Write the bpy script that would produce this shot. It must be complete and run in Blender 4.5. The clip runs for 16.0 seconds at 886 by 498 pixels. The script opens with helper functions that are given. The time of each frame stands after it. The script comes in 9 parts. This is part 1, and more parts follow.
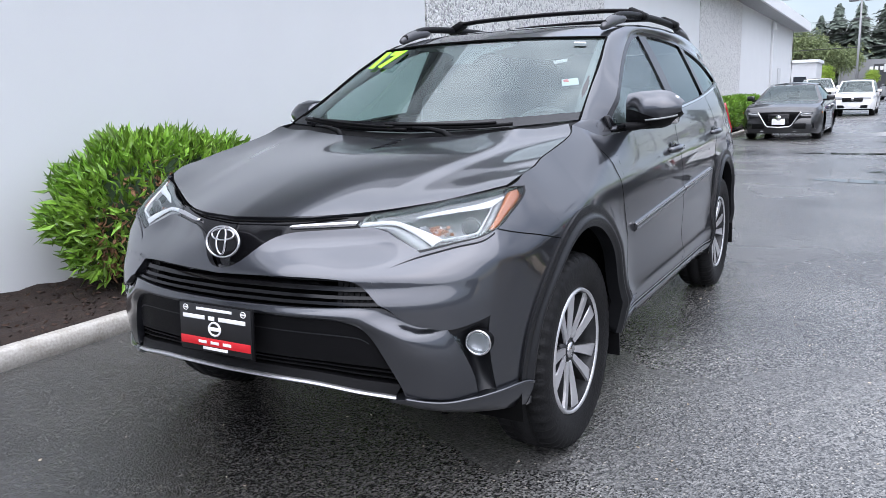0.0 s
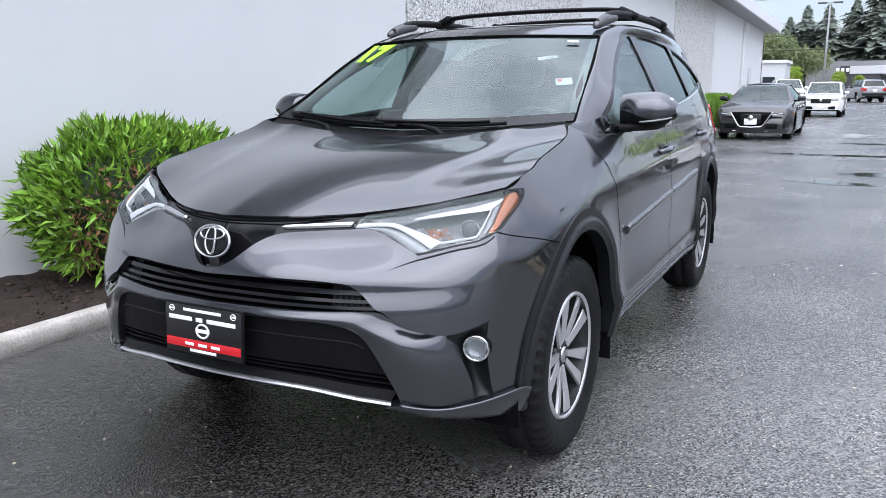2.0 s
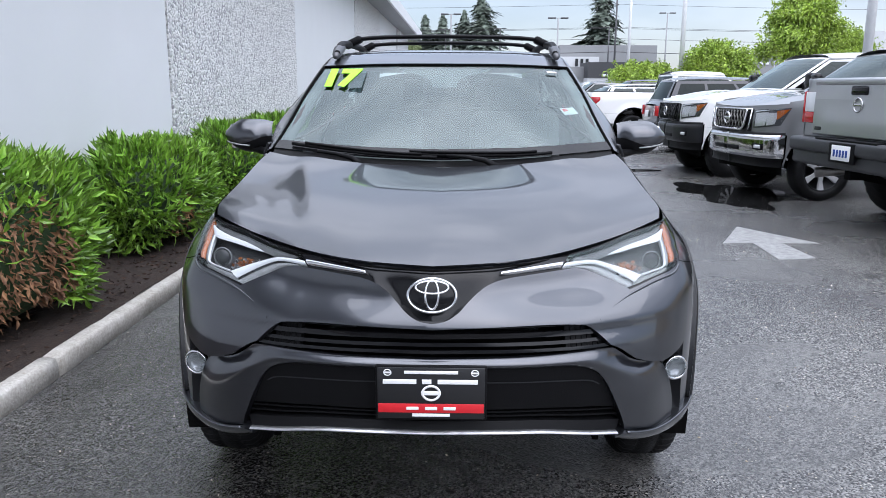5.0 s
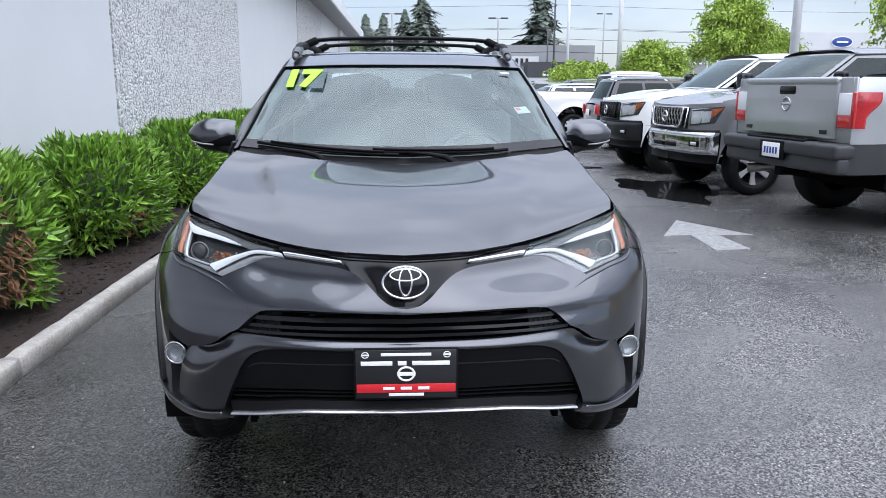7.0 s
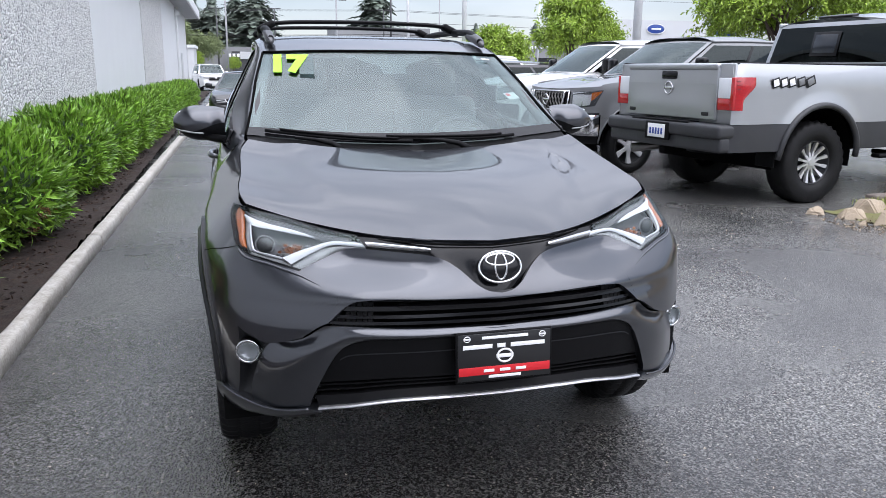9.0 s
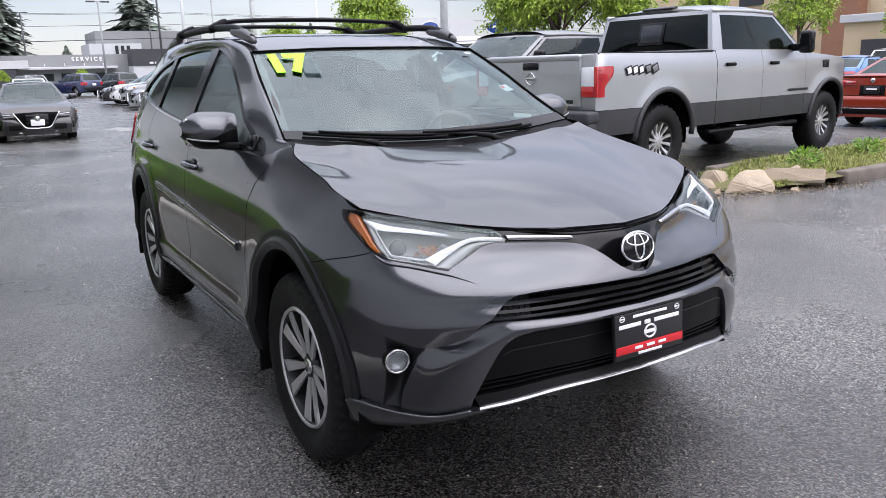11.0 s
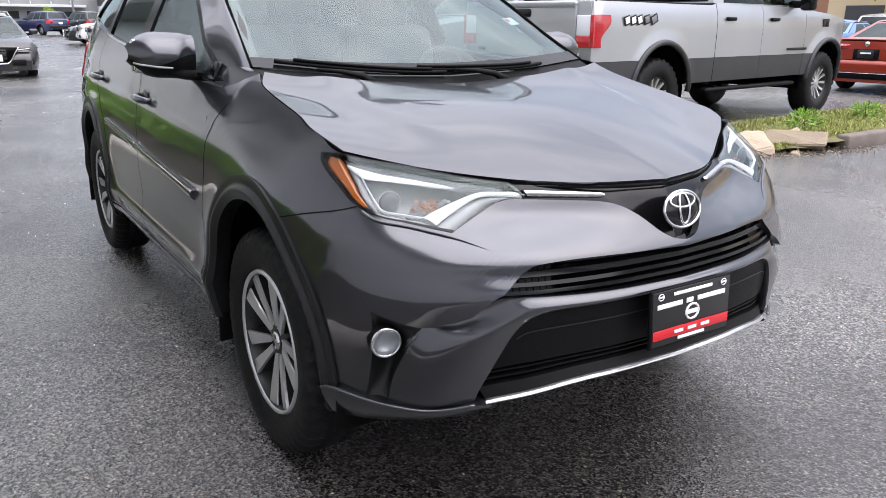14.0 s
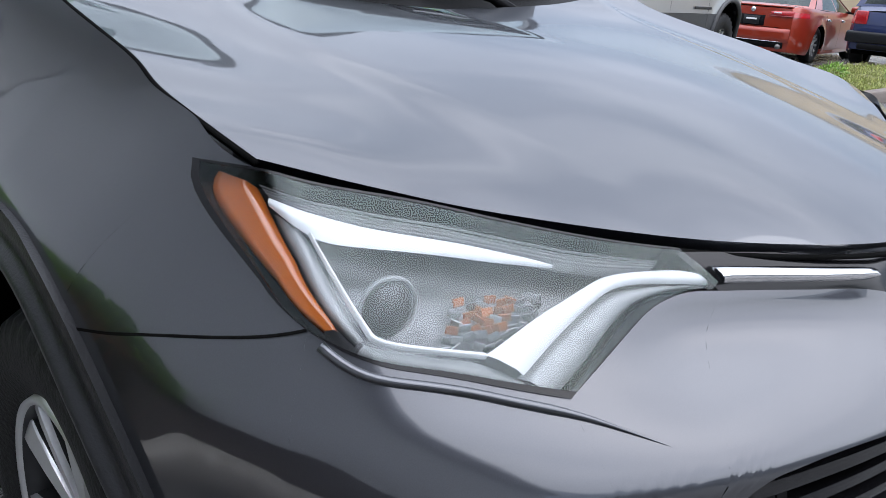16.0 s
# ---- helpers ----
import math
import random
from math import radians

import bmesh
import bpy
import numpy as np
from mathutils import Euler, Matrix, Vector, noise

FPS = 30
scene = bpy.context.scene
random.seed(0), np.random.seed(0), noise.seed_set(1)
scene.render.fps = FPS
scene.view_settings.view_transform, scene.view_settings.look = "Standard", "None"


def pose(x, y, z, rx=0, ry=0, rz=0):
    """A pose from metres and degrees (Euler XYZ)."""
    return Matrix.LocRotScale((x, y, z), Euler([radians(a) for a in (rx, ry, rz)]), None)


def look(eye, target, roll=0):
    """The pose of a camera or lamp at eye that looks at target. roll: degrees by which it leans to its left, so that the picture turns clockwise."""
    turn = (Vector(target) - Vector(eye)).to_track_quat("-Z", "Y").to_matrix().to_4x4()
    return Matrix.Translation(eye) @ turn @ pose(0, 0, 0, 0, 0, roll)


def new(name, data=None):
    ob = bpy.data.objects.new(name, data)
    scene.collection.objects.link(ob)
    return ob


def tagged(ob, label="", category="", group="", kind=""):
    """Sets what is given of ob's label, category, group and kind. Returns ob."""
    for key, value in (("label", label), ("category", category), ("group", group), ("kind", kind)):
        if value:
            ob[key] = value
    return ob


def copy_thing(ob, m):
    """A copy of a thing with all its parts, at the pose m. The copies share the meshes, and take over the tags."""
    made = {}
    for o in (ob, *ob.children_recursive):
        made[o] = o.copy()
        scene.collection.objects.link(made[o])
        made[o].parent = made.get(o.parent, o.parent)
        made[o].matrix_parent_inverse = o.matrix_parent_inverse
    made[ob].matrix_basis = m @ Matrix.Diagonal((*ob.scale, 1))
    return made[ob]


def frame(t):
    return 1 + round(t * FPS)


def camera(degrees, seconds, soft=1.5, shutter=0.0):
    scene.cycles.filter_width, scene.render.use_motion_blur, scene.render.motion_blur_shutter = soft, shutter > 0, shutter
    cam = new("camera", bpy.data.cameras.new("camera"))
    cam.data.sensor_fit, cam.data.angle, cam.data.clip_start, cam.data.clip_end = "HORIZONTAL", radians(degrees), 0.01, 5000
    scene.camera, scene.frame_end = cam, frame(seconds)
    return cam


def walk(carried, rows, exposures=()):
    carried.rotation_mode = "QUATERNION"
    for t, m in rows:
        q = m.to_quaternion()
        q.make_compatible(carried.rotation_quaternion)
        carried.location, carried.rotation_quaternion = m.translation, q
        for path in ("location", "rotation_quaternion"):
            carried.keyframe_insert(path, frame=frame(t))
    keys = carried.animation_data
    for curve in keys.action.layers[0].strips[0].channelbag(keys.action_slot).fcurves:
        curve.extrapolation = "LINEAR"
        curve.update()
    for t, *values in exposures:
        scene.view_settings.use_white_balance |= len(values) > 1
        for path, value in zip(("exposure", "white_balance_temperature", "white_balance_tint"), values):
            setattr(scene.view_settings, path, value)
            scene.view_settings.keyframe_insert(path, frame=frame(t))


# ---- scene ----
cam = camera(60.0, 16.0, soft=0.8)
PATH = [
    (0, (1.758, -3.833, 1.255), (0.777, -2.134, 0.865), -1.7),
    (0.5, (1.762, -3.83, 1.253), (0.789, -2.126, 0.867), -1.6),
    (1, (1.755, -3.817, 1.255), (0.786, -2.111, 0.867), -1.2),
    (1.5, (1.739, -3.817, 1.257), (0.787, -2.103, 0.86), -0.7),
    (2, (1.658, -3.819, 1.277), (0.747, -2.088, 0.866), -0.4),
    (2.5, (1.427, -3.861, 1.323), (0.606, -2.093, 0.879), 0.2),
    (3, (1.1, -3.991, 1.359), (0.409, -2.171, 0.903), 0.3),
    (3.5, (0.744, -4.125, 1.395), (0.22, -2.249, 0.942), 0.3),
    (4, (0.452, -4.13, 1.4), (0.116, -2.208, 0.961), 0.2),
    (4.2, (0.346, -4.133, 1.408), (0.083, -2.198, 0.975), 0.2),
    (6.3, (-0.023, -4.387, 1.407), (0.075, -2.431, 1.003), 0.1),
    (6.5, (-0.015, -4.382, 1.408), (0.083, -2.426, 1.001), 0.0),
    (7, (-0.009, -4.383, 1.411), (0.097, -2.43, 0.996), 0.2),
    (7.5, (-0.034, -4.373, 1.407), (0.114, -2.425, 0.979), 0.4),
    (8, (-0.184, -4.368, 1.42), (0.051, -2.432, 0.979), 0.7),
    (8.2, (-0.284, -4.36, 1.418), (0.001, -2.431, 0.973), 0.8),
    (10.3, (-1.541, -4.042, 1.434), (-0.67, -2.302, 0.974), -1.3),
    (10.5, (-1.624, -3.97, 1.426), (-0.708, -2.252, 0.966), -1.5),
    (11, (-1.769, -3.873, 1.41), (-0.764, -2.207, 0.949), -1.6),
    (11.5, (-1.803, -3.864, 1.4), (-0.747, -2.23, 0.934), -1.6),
    (12, (-1.809, -3.862, 1.401), (-0.728, -2.247, 0.931), -1.4),
    (12.5, (-1.812, -3.846, 1.395), (-0.727, -2.236, 0.918), -1.2),
    (13, (-1.814, -3.814, 1.39), (-0.723, -2.211, 0.898), -0.8),
    (13.5, (-1.769, -3.726, 1.367), (-0.696, -2.12, 0.85), -0.1),
    (14, (-1.596, -3.45, 1.303), (-0.55, -1.844, 0.731), 0.5),
    (14.5, (-1.429, -3.159, 1.227), (-0.352, -1.592, 0.608), 1.2),
    (15, (-1.315, -2.833, 1.19), (-0.164, -1.329, 0.546), 2.1),
    (15.5, (-1.209, -2.566, 1.165), (0.025, -1.141, 0.497), 3.2),
    (16, (-1.102, -2.302, 1.156), (0.206, -0.948, 0.479), 4.36),
]
walk(cam, [(t, look(eye, target, roll)) for t, eye, target, roll in PATH],
     [(0.0, 0.68, 6020, 15), (2.0, 0.69, 6030, 15), (3.0, 0.69, 6300, 15), (4.0, 0.59, 6000, 14), (7.0, 0.55, 5900, 14), (8.2, 0.57, 5950, 14), (10.5, 0.57, 6300, 18), (12.5, 0.68, 6300, 17), (13.5, 0.74, 6350, 17), (14.5, 0.95, 6650, 18), (15.0, 1.03, 6800, 19), (15.5, 0.92, 6450, 16), (16.0, 0.62, 6000, 13)])

# ---- world, sun, exposure ----
world = bpy.data.worlds.new("overcast_sky")
scene.world = world
world.use_nodes = True
wt = world.node_tree
wt.nodes.clear()


def wnode(kind, **kw):
    n = wt.nodes.new(kind)
    for k, v in kw.items():
        if k in n.inputs:
            n.inputs[k].default_value = v
    return n


SUN_UP, SUN_TURN = radians(48), radians(153)
w_out = wnode("ShaderNodeOutputWorld")
w_add = wnode("ShaderNodeAddShader")
w_sky = wnode("ShaderNodeTexSky")
w_sky.sky_type, w_sky.sun_disc = "NISHITA", False
w_sky.sun_elevation, w_sky.sun_rotation = SUN_UP, SUN_TURN
w_bsky = wnode("ShaderNodeBackground", Strength=0.05)
w_bcl = wnode("ShaderNodeBackground", Strength=1.0)
w_co = wnode("ShaderNodeTexCoord")
w_sep = wnode("ShaderNodeSeparateXYZ")
w_map = wnode("ShaderNodeMapping")
w_map.inputs["Scale"].default_value = (1.0, 1.0, 3.2)
w_noise = wnode("ShaderNodeTexNoise", Scale=2.6, Detail=5.0, Roughness=0.5)
w_ramp = wnode("ShaderNodeValToRGB")
w_ramp.color_ramp.elements[0].position, w_ramp.color_ramp.elements[0].color = 0.36, (0.585, 0.61, 0.64, 1)
w_ramp.color_ramp.elements[1].position, w_ramp.color_ramp.elements[1].color = 0.64, (1.0, 1.0, 1.0, 1)
w_el = wnode("ShaderNodeMapRange")
w_el.inputs["From Min"].default_value, w_el.inputs["From Max"].default_value = 0.0, 1.0
w_el.inputs["To Min"].default_value, w_el.inputs["To Max"].default_value = 0.37, 2.75
w_pow = wnode("ShaderNodeMath")
w_pow.operation, w_pow.use_clamp = "POWER", True
w_pow.inputs[1].default_value = 2.1
w_mul = wnode("ShaderNodeVectorMath")
w_mul.operation = "SCALE"
wl = wt.links.new
wl(w_co.outputs["Generated"], w_map.inputs["Vector"])
wl(w_map.outputs["Vector"], w_noise.inputs["Vector"])
wl(w_noise.outputs["Fac"], w_ramp.inputs["Fac"])
wl(w_co.outputs["Generated"], w_sep.inputs["Vector"])
wl(w_sep.outputs["Z"], w_pow.inputs[0])
wl(w_pow.outputs[0], w_el.inputs["Value"])
wl(w_ramp.outputs["Color"], w_mul.inputs[0])
wl(w_el.outputs["Result"], w_mul.inputs["Scale"])
wl(w_mul.outputs["Vector"], w_bcl.inputs["Color"])
wl(w_sky.outputs["Color"], w_bsky.inputs["Color"])
wl(w_bsky.outputs["Background"], w_add.inputs[0])
wl(w_bcl.outputs["Background"], w_add.inputs[1])
wl(w_add.outputs["Shader"], w_out.inputs["Surface"])

sun_data = bpy.data.lights.new("sun", "SUN")
sun_data.energy, sun_data.angle, sun_data.color = 1.4, radians(80), (1.0, 0.97, 0.93)
sun = new("sun", sun_data)
sun.matrix_world = look((0, 0, 30), (-12.2, 24.0, 0))

# ---- materials ----
def material(name, colour, rough=0.5, metal=0.0, coat=0.0, vary=0.15, scale=6.0, bump=0.0, bump_scale=60.0, rough_vary=0.0,
             spec=0.5, second=None, island=0.0, obj_random=0.0):
    """A surface with variation at two scales, optional relief, and colour shifts from piece to piece."""
    m = bpy.data.materials.new(name)
    m.use_nodes = True
    nt = m.node_tree
    b = nt.nodes["Principled BSDF"]
    b.inputs["Roughness"].default_value = rough
    b.inputs["Metallic"].default_value = metal
    b.inputs["Coat Weight"].default_value = coat
    b.inputs["Coat Roughness"].default_value = 0.05
    b.inputs["Coat IOR"].default_value = 1.5
    b.inputs["Specular IOR Level"].default_value = spec
    co = nt.nodes.new("ShaderNodeTexCoord")
    big = nt.nodes.new("ShaderNodeTexNoise")
    big.inputs["Scale"].default_value, big.inputs["Detail"].default_value = scale, 5.0
    fine = nt.nodes.new("ShaderNodeTexNoise")
    fine.inputs["Scale"].default_value, fine.inputs["Detail"].default_value = bump_scale, 4.0
    nt.links.new(co.outputs["Object"], big.inputs["Vector"])
    nt.links.new(co.outputs["Object"], fine.inputs["Vector"])
    c2 = second if second else tuple(c * (1 - vary) for c in colour)
    c1 = colour if second else tuple(min(1.0, c * (1 + vary)) for c in colour)
    mix = nt.nodes.new("ShaderNodeMix")
    mix.data_type = "RGBA"
    mix.inputs["A"].default_value, mix.inputs["B"].default_value = (*c1, 1), (*c2, 1)
    mixf = nt.nodes.new("ShaderNodeMath")
    mixf.operation = "MULTIPLY_ADD"
    mixf.inputs[1].default_value, mixf.inputs[2].default_value = 0.5, 0.0
    add = nt.nodes.new("ShaderNodeMath")
    add.operation = "ADD"
    nt.links.new(big.outputs["Fac"], add.inputs[0])
    nt.links.new(fine.outputs["Fac"], add.inputs[1])
    nt.links.new(add.outputs[0], mixf.inputs[0])
    contrast = nt.nodes.new("ShaderNodeMapRange")
    contrast.inputs["From Min"].default_value, contrast.inputs["From Max"].default_value = 0.32, 0.68
    nt.links.new(mixf.outputs[0], contrast.inputs["Value"])
    nt.links.new(contrast.outputs[0], mix.inputs["Factor"])
    last = mix.outputs["Result"]
    if island or obj_random:
        hsv = nt.nodes.new("ShaderNodeHueSaturation")
        if island:
            r = nt.nodes.new("ShaderNodeNewGeometry").outputs["Random Per Island"]
        else:
            r = nt.nodes.new("ShaderNodeObjectInfo").outputs["Random"]
        val = nt.nodes.new("ShaderNodeMapRange")
        a = island or obj_random
        val.inputs["To Min"].default_value, val.inputs["To Max"].default_value = 1 - a, 1 + a
        nt.links.new(r, val.inputs["Value"])
        nt.links.new(val.outputs[0], hsv.inputs["Value"])
        nt.links.new(last, hsv.inputs["Color"])
        last = hsv.outputs["Color"]
    nt.links.new(last, b.inputs["Base Color"])
    if rough_vary:
        rr = nt.nodes.new("ShaderNodeMapRange")
        rr.inputs["To Min"].default_value, rr.inputs["To Max"].default_value = max(0.02, rough - rough_vary), min(1, rough + rough_vary)
        rr.inputs["From Min"].default_value, rr.inputs["From Max"].default_value = 0.35, 0.65
        nt.links.new(big.outputs["Fac"], rr.inputs["Value"])
        nt.links.new(rr.outputs[0], b.inputs["Roughness"])
    if bump:
        bp = nt.nodes.new("ShaderNodeBump")
        bp.inputs["Strength"].default_value, bp.inputs["Distance"].default_value = min(1.0, bump), 0.01
        nt.links.new(fine.outputs["Fac"], bp.inputs["Height"])
        nt.links.new(bp.outputs[0], b.inputs["Normal"])
    return m


def paint(name, colour, metal=0.5, rough=0.38, gloss=0.02):
    """Car paint: metallic base under a clear coat, with fine flakes."""
    m = material(name, colour, rough=rough, metal=metal, coat=1.0, vary=0.10, scale=1.2, bump_scale=900.0)
    m.node_tree.nodes["Principled BSDF"].inputs["Coat Roughness"].default_value = gloss
    return m


def glass_mat(name, tint, gloss=0.0, k=1.0, drops=0.0):
    """A thin pane: clear or tinted, with a mirror gloss that grows at grazing angles."""
    m = bpy.data.materials.new(name)
    m.use_nodes = True
    nt = m.node_tree
    nt.nodes.clear()
    out = nt.nodes.new("ShaderNodeOutputMaterial")
    tr = nt.nodes.new("ShaderNodeBsdfTransparent")
    tr.inputs["Color"].default_value = (*tint, 1)
    gl = nt.nodes.new("ShaderNodeBsdfGlossy")
    gl.inputs["Roughness"].default_value = 0.015
    gl.inputs["Color"].default_value = (0.86, 0.97, 0.96, 1)
    mx = nt.nodes.new("ShaderNodeMixShader")
    fr = nt.nodes.new("ShaderNodeLayerWeight")
    fr.inputs["Blend"].default_value = 0.5
    pw = nt.nodes.new("ShaderNodeMath")
    pw.operation = "POWER"
    pw.inputs[1].default_value = 5.0
    nt.links.new(fr.outputs["Facing"], pw.inputs[0])
    ad = nt.nodes.new("ShaderNodeMath")
    ad.operation = "MULTIPLY_ADD"
    ad.inputs[1].default_value, ad.inputs[2].default_value = 0.9 * k, 0.045 * k + gloss
    ad.use_clamp = True
    nt.links.new(pw.outputs[0], ad.inputs[0])
    nt.links.new(ad.outputs[0], mx.inputs[0])
    nt.links.new(tr.outputs[0], mx.inputs[1])
    nt.links.new(gl.outputs[0], mx.inputs[2])
    nt.links.new(mx.outputs[0], out.inputs["Surface"])
    if drops:
        co = nt.nodes.new("ShaderNodeTexCoord")
        bead = nt.nodes.new("ShaderNodeTexVoronoi")
        bead.inputs["Scale"].default_value = 75.0
        bp = nt.nodes.new("ShaderNodeBump")
        bp.invert = True
        bp.inputs["Strength"].default_value, bp.inputs["Distance"].default_value = drops, 0.004
        nt.links.new(co.outputs["Object"], bead.inputs["Vector"])
        nt.links.new(bead.outputs["Distance"], bp.inputs["Height"])
        nt.links.new(bp.outputs[0], gl.inputs["Normal"])
    return m


def asphalt_mat():
    """Wet asphalt: dark binder, pale stones, damp patches that shine."""
    m = bpy.data.materials.new("wet_asphalt")
    m.use_nodes = True
    nt = m.node_tree
    b = nt.nodes["Principled BSDF"]
    b.inputs["Specular IOR Level"].default_value = 1.0
    co = nt.nodes.new("ShaderNodeTexCoord")

    def noise_tex(scale, detail=4.0):
        n = nt.nodes.new("ShaderNodeTexNoise")
        n.inputs["Scale"].default_value, n.inputs["Detail"].default_value = scale, detail
        nt.links.new(co.outputs["Object"], n.inputs["Vector"])
        return n

    def ramp(src, p0, c0, p1, c1):
        r = nt.nodes.new("ShaderNodeValToRGB")
        r.color_ramp.elements[0].position, r.color_ramp.elements[0].color = p0, (*c0, 1)
        r.color_ramp.elements[1].position, r.color_ramp.elements[1].color = p1, (*c1, 1)
        nt.links.new(src, r.inputs["Fac"])
        return r

    stone = nt.nodes.new("ShaderNodeTexVoronoi")
    stone.inputs["Scale"].default_value = 135.0
    nt.links.new(co.outputs["Object"], stone.inputs["Vector"])
    cell = ramp(stone.outputs["Color"], 0.20, (0.005, 0.005, 0.0055), 0.98, (0.27, 0.266, 0.258))
    chip = nt.nodes.new("ShaderNodeTexVoronoi")
    chip.inputs["Scale"].default_value = 52.0
    nt.links.new(co.outputs["Object"], chip.inputs["Vector"])
    sep = nt.nodes.new("ShaderNodeSeparateColor")
    nt.links.new(chip.outputs["Color"], sep.inputs["Color"])
    is_chip = nt.nodes.new("ShaderNodeMath")
    is_chip.operation = "GREATER_THAN"
    is_chip.inputs[1].default_value = 0.82
    nt.links.new(sep.outputs["Red"], is_chip.inputs[0])
    near = nt.nodes.new("ShaderNodeMath")
    near.operation = "LESS_THAN"
    near.inputs[1].default_value = 0.22
    nt.links.new(chip.outputs["Distance"], near.inputs[0])
    both = nt.nodes.new("ShaderNodeMath")
    both.operation = "MULTIPLY"
    nt.links.new(is_chip.outputs[0], both.inputs[0])
    nt.links.new(near.outputs[0], both.inputs[1])
    mix = nt.nodes.new("ShaderNodeMix")
    mix.data_type = "RGBA"
    nt.links.new(both.outputs[0], mix.inputs["Factor"])
    nt.links.new(cell.outputs["Color"], mix.inputs["A"])
    mix.inputs["B"].default_value = (0.40, 0.37, 0.32, 1)
    stain = ramp(noise_tex(0.7).outputs["Fac"], 0.35, (0.62, 0.62, 0.62), 0.65, (1.15, 1.15, 1.12))
    # the car's shade and dark reflection, painted into the damp bay's colour with ragged edges
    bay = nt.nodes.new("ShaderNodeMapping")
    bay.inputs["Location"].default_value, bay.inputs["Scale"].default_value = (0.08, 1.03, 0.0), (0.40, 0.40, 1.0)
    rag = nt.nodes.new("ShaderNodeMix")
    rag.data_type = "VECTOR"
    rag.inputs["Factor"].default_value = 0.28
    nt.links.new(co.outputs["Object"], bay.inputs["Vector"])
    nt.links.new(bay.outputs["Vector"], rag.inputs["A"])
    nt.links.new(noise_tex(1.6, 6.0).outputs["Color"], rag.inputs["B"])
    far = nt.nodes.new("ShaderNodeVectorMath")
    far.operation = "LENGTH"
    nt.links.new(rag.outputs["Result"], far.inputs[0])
    car_shade = ramp(far.outputs["Value"], 0.32, (0.36, 0.35, 0.34), 0.70, (1.0, 1.0, 1.0))
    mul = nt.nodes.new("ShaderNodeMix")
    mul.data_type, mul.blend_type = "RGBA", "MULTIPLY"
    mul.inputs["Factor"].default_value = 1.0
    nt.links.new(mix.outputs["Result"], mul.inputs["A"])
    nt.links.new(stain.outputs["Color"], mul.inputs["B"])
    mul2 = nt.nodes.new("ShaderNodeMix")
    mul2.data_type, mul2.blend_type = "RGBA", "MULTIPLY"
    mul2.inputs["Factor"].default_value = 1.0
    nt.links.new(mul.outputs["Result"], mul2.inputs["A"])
    nt.links.new(car_shade.outputs["Color"], mul2.inputs["B"])
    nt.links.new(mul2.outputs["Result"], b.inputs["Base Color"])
    damp = ramp(noise_tex(0.45, 6.0).outputs["Fac"], 0.38, (0.15, 0.15, 0.15), 0.62, (0.34, 0.34, 0.34))
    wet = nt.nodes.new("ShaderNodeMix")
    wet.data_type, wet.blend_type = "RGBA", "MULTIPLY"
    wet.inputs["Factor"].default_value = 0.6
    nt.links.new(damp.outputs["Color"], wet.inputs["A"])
    nt.links.new(car_shade.outputs["Color"], wet.inputs["B"])
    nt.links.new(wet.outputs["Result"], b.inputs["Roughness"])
    bp = nt.nodes.new("ShaderNodeBump")
    bp.inputs["Strength"].default_value, bp.inputs["Distance"].default_value = 0.75, 0.0036
    flat = nt.nodes.new("ShaderNodeMapRange")
    flat.inputs["From Min"].default_value, flat.inputs["From Max"].default_value = 0.15, 0.34
    flat.inputs["To Min"].default_value, flat.inputs["To Max"].default_value = 0.60, 1.0
    nt.links.new(damp.outputs["Color"], flat.inputs["Value"])
    nt.links.new(flat.outputs[0], bp.inputs["Strength"])
    nt.links.new(stone.outputs["Distance"], bp.inputs["Height"])
    nt.links.new(bp.outputs[0], b.inputs["Normal"])
    return m


def pebble_mat():
    """Washed aggregate: pale and dark pebbles standing out of white cement."""
    m = bpy.data.materials.new("exposed_aggregate")
    m.use_nodes = True
    nt = m.node_tree
    b = nt.nodes["Principled BSDF"]
    b.inputs["Roughness"].default_value = 0.85
    co = nt.nodes.new("ShaderNodeTexCoord")
    warp = nt.nodes.new("ShaderNodeTexNoise")
    warp.inputs["Scale"].default_value = 11.0
    add = nt.nodes.new("ShaderNodeMix")
    add.data_type = "VECTOR"
    add.inputs["Factor"].default_value = 0.06
    nt.links.new(co.outputs["Object"], warp.inputs["Vector"])
    nt.links.new(co.outputs["Object"], add.inputs["A"])
    nt.links.new(warp.outputs["Color"], add.inputs["B"])
    v = nt.nodes.new("ShaderNodeTexVoronoi")
    v.inputs["Scale"].default_value = 30.0
    nt.links.new(add.outputs["Result"], v.inputs["Vector"])
    sep = nt.nodes.new("ShaderNodeSeparateColor")
    nt.links.new(v.outputs["Color"], sep.inputs["Color"])
    tone = nt.nodes.new("ShaderNodeValToRGB")
    tone.color_ramp.elements[0].position, tone.color_ramp.elements[0].color = 0.05, (0.40, 0.40, 0.41, 1)
    tone.color_ramp.elements[1].position, tone.color_ramp.elements[1].color = 0.45, (0.78, 0.78, 0.77, 1)
    nt.links.new(sep.outputs["Red"], tone.inputs["Fac"])
    nt.links.new(tone.outputs["Color"], b.inputs["Base Color"])
    bp = nt.nodes.new("ShaderNodeBump")
    bp.inputs["Strength"].default_value, bp.inputs["Distance"].default_value = 1.0, 0.03
    bp.invert = True
    nt.links.new(v.outputs["Distance"], bp.inputs["Height"])
    nt.links.new(bp.outputs[0], b.inputs["Normal"])
    return m


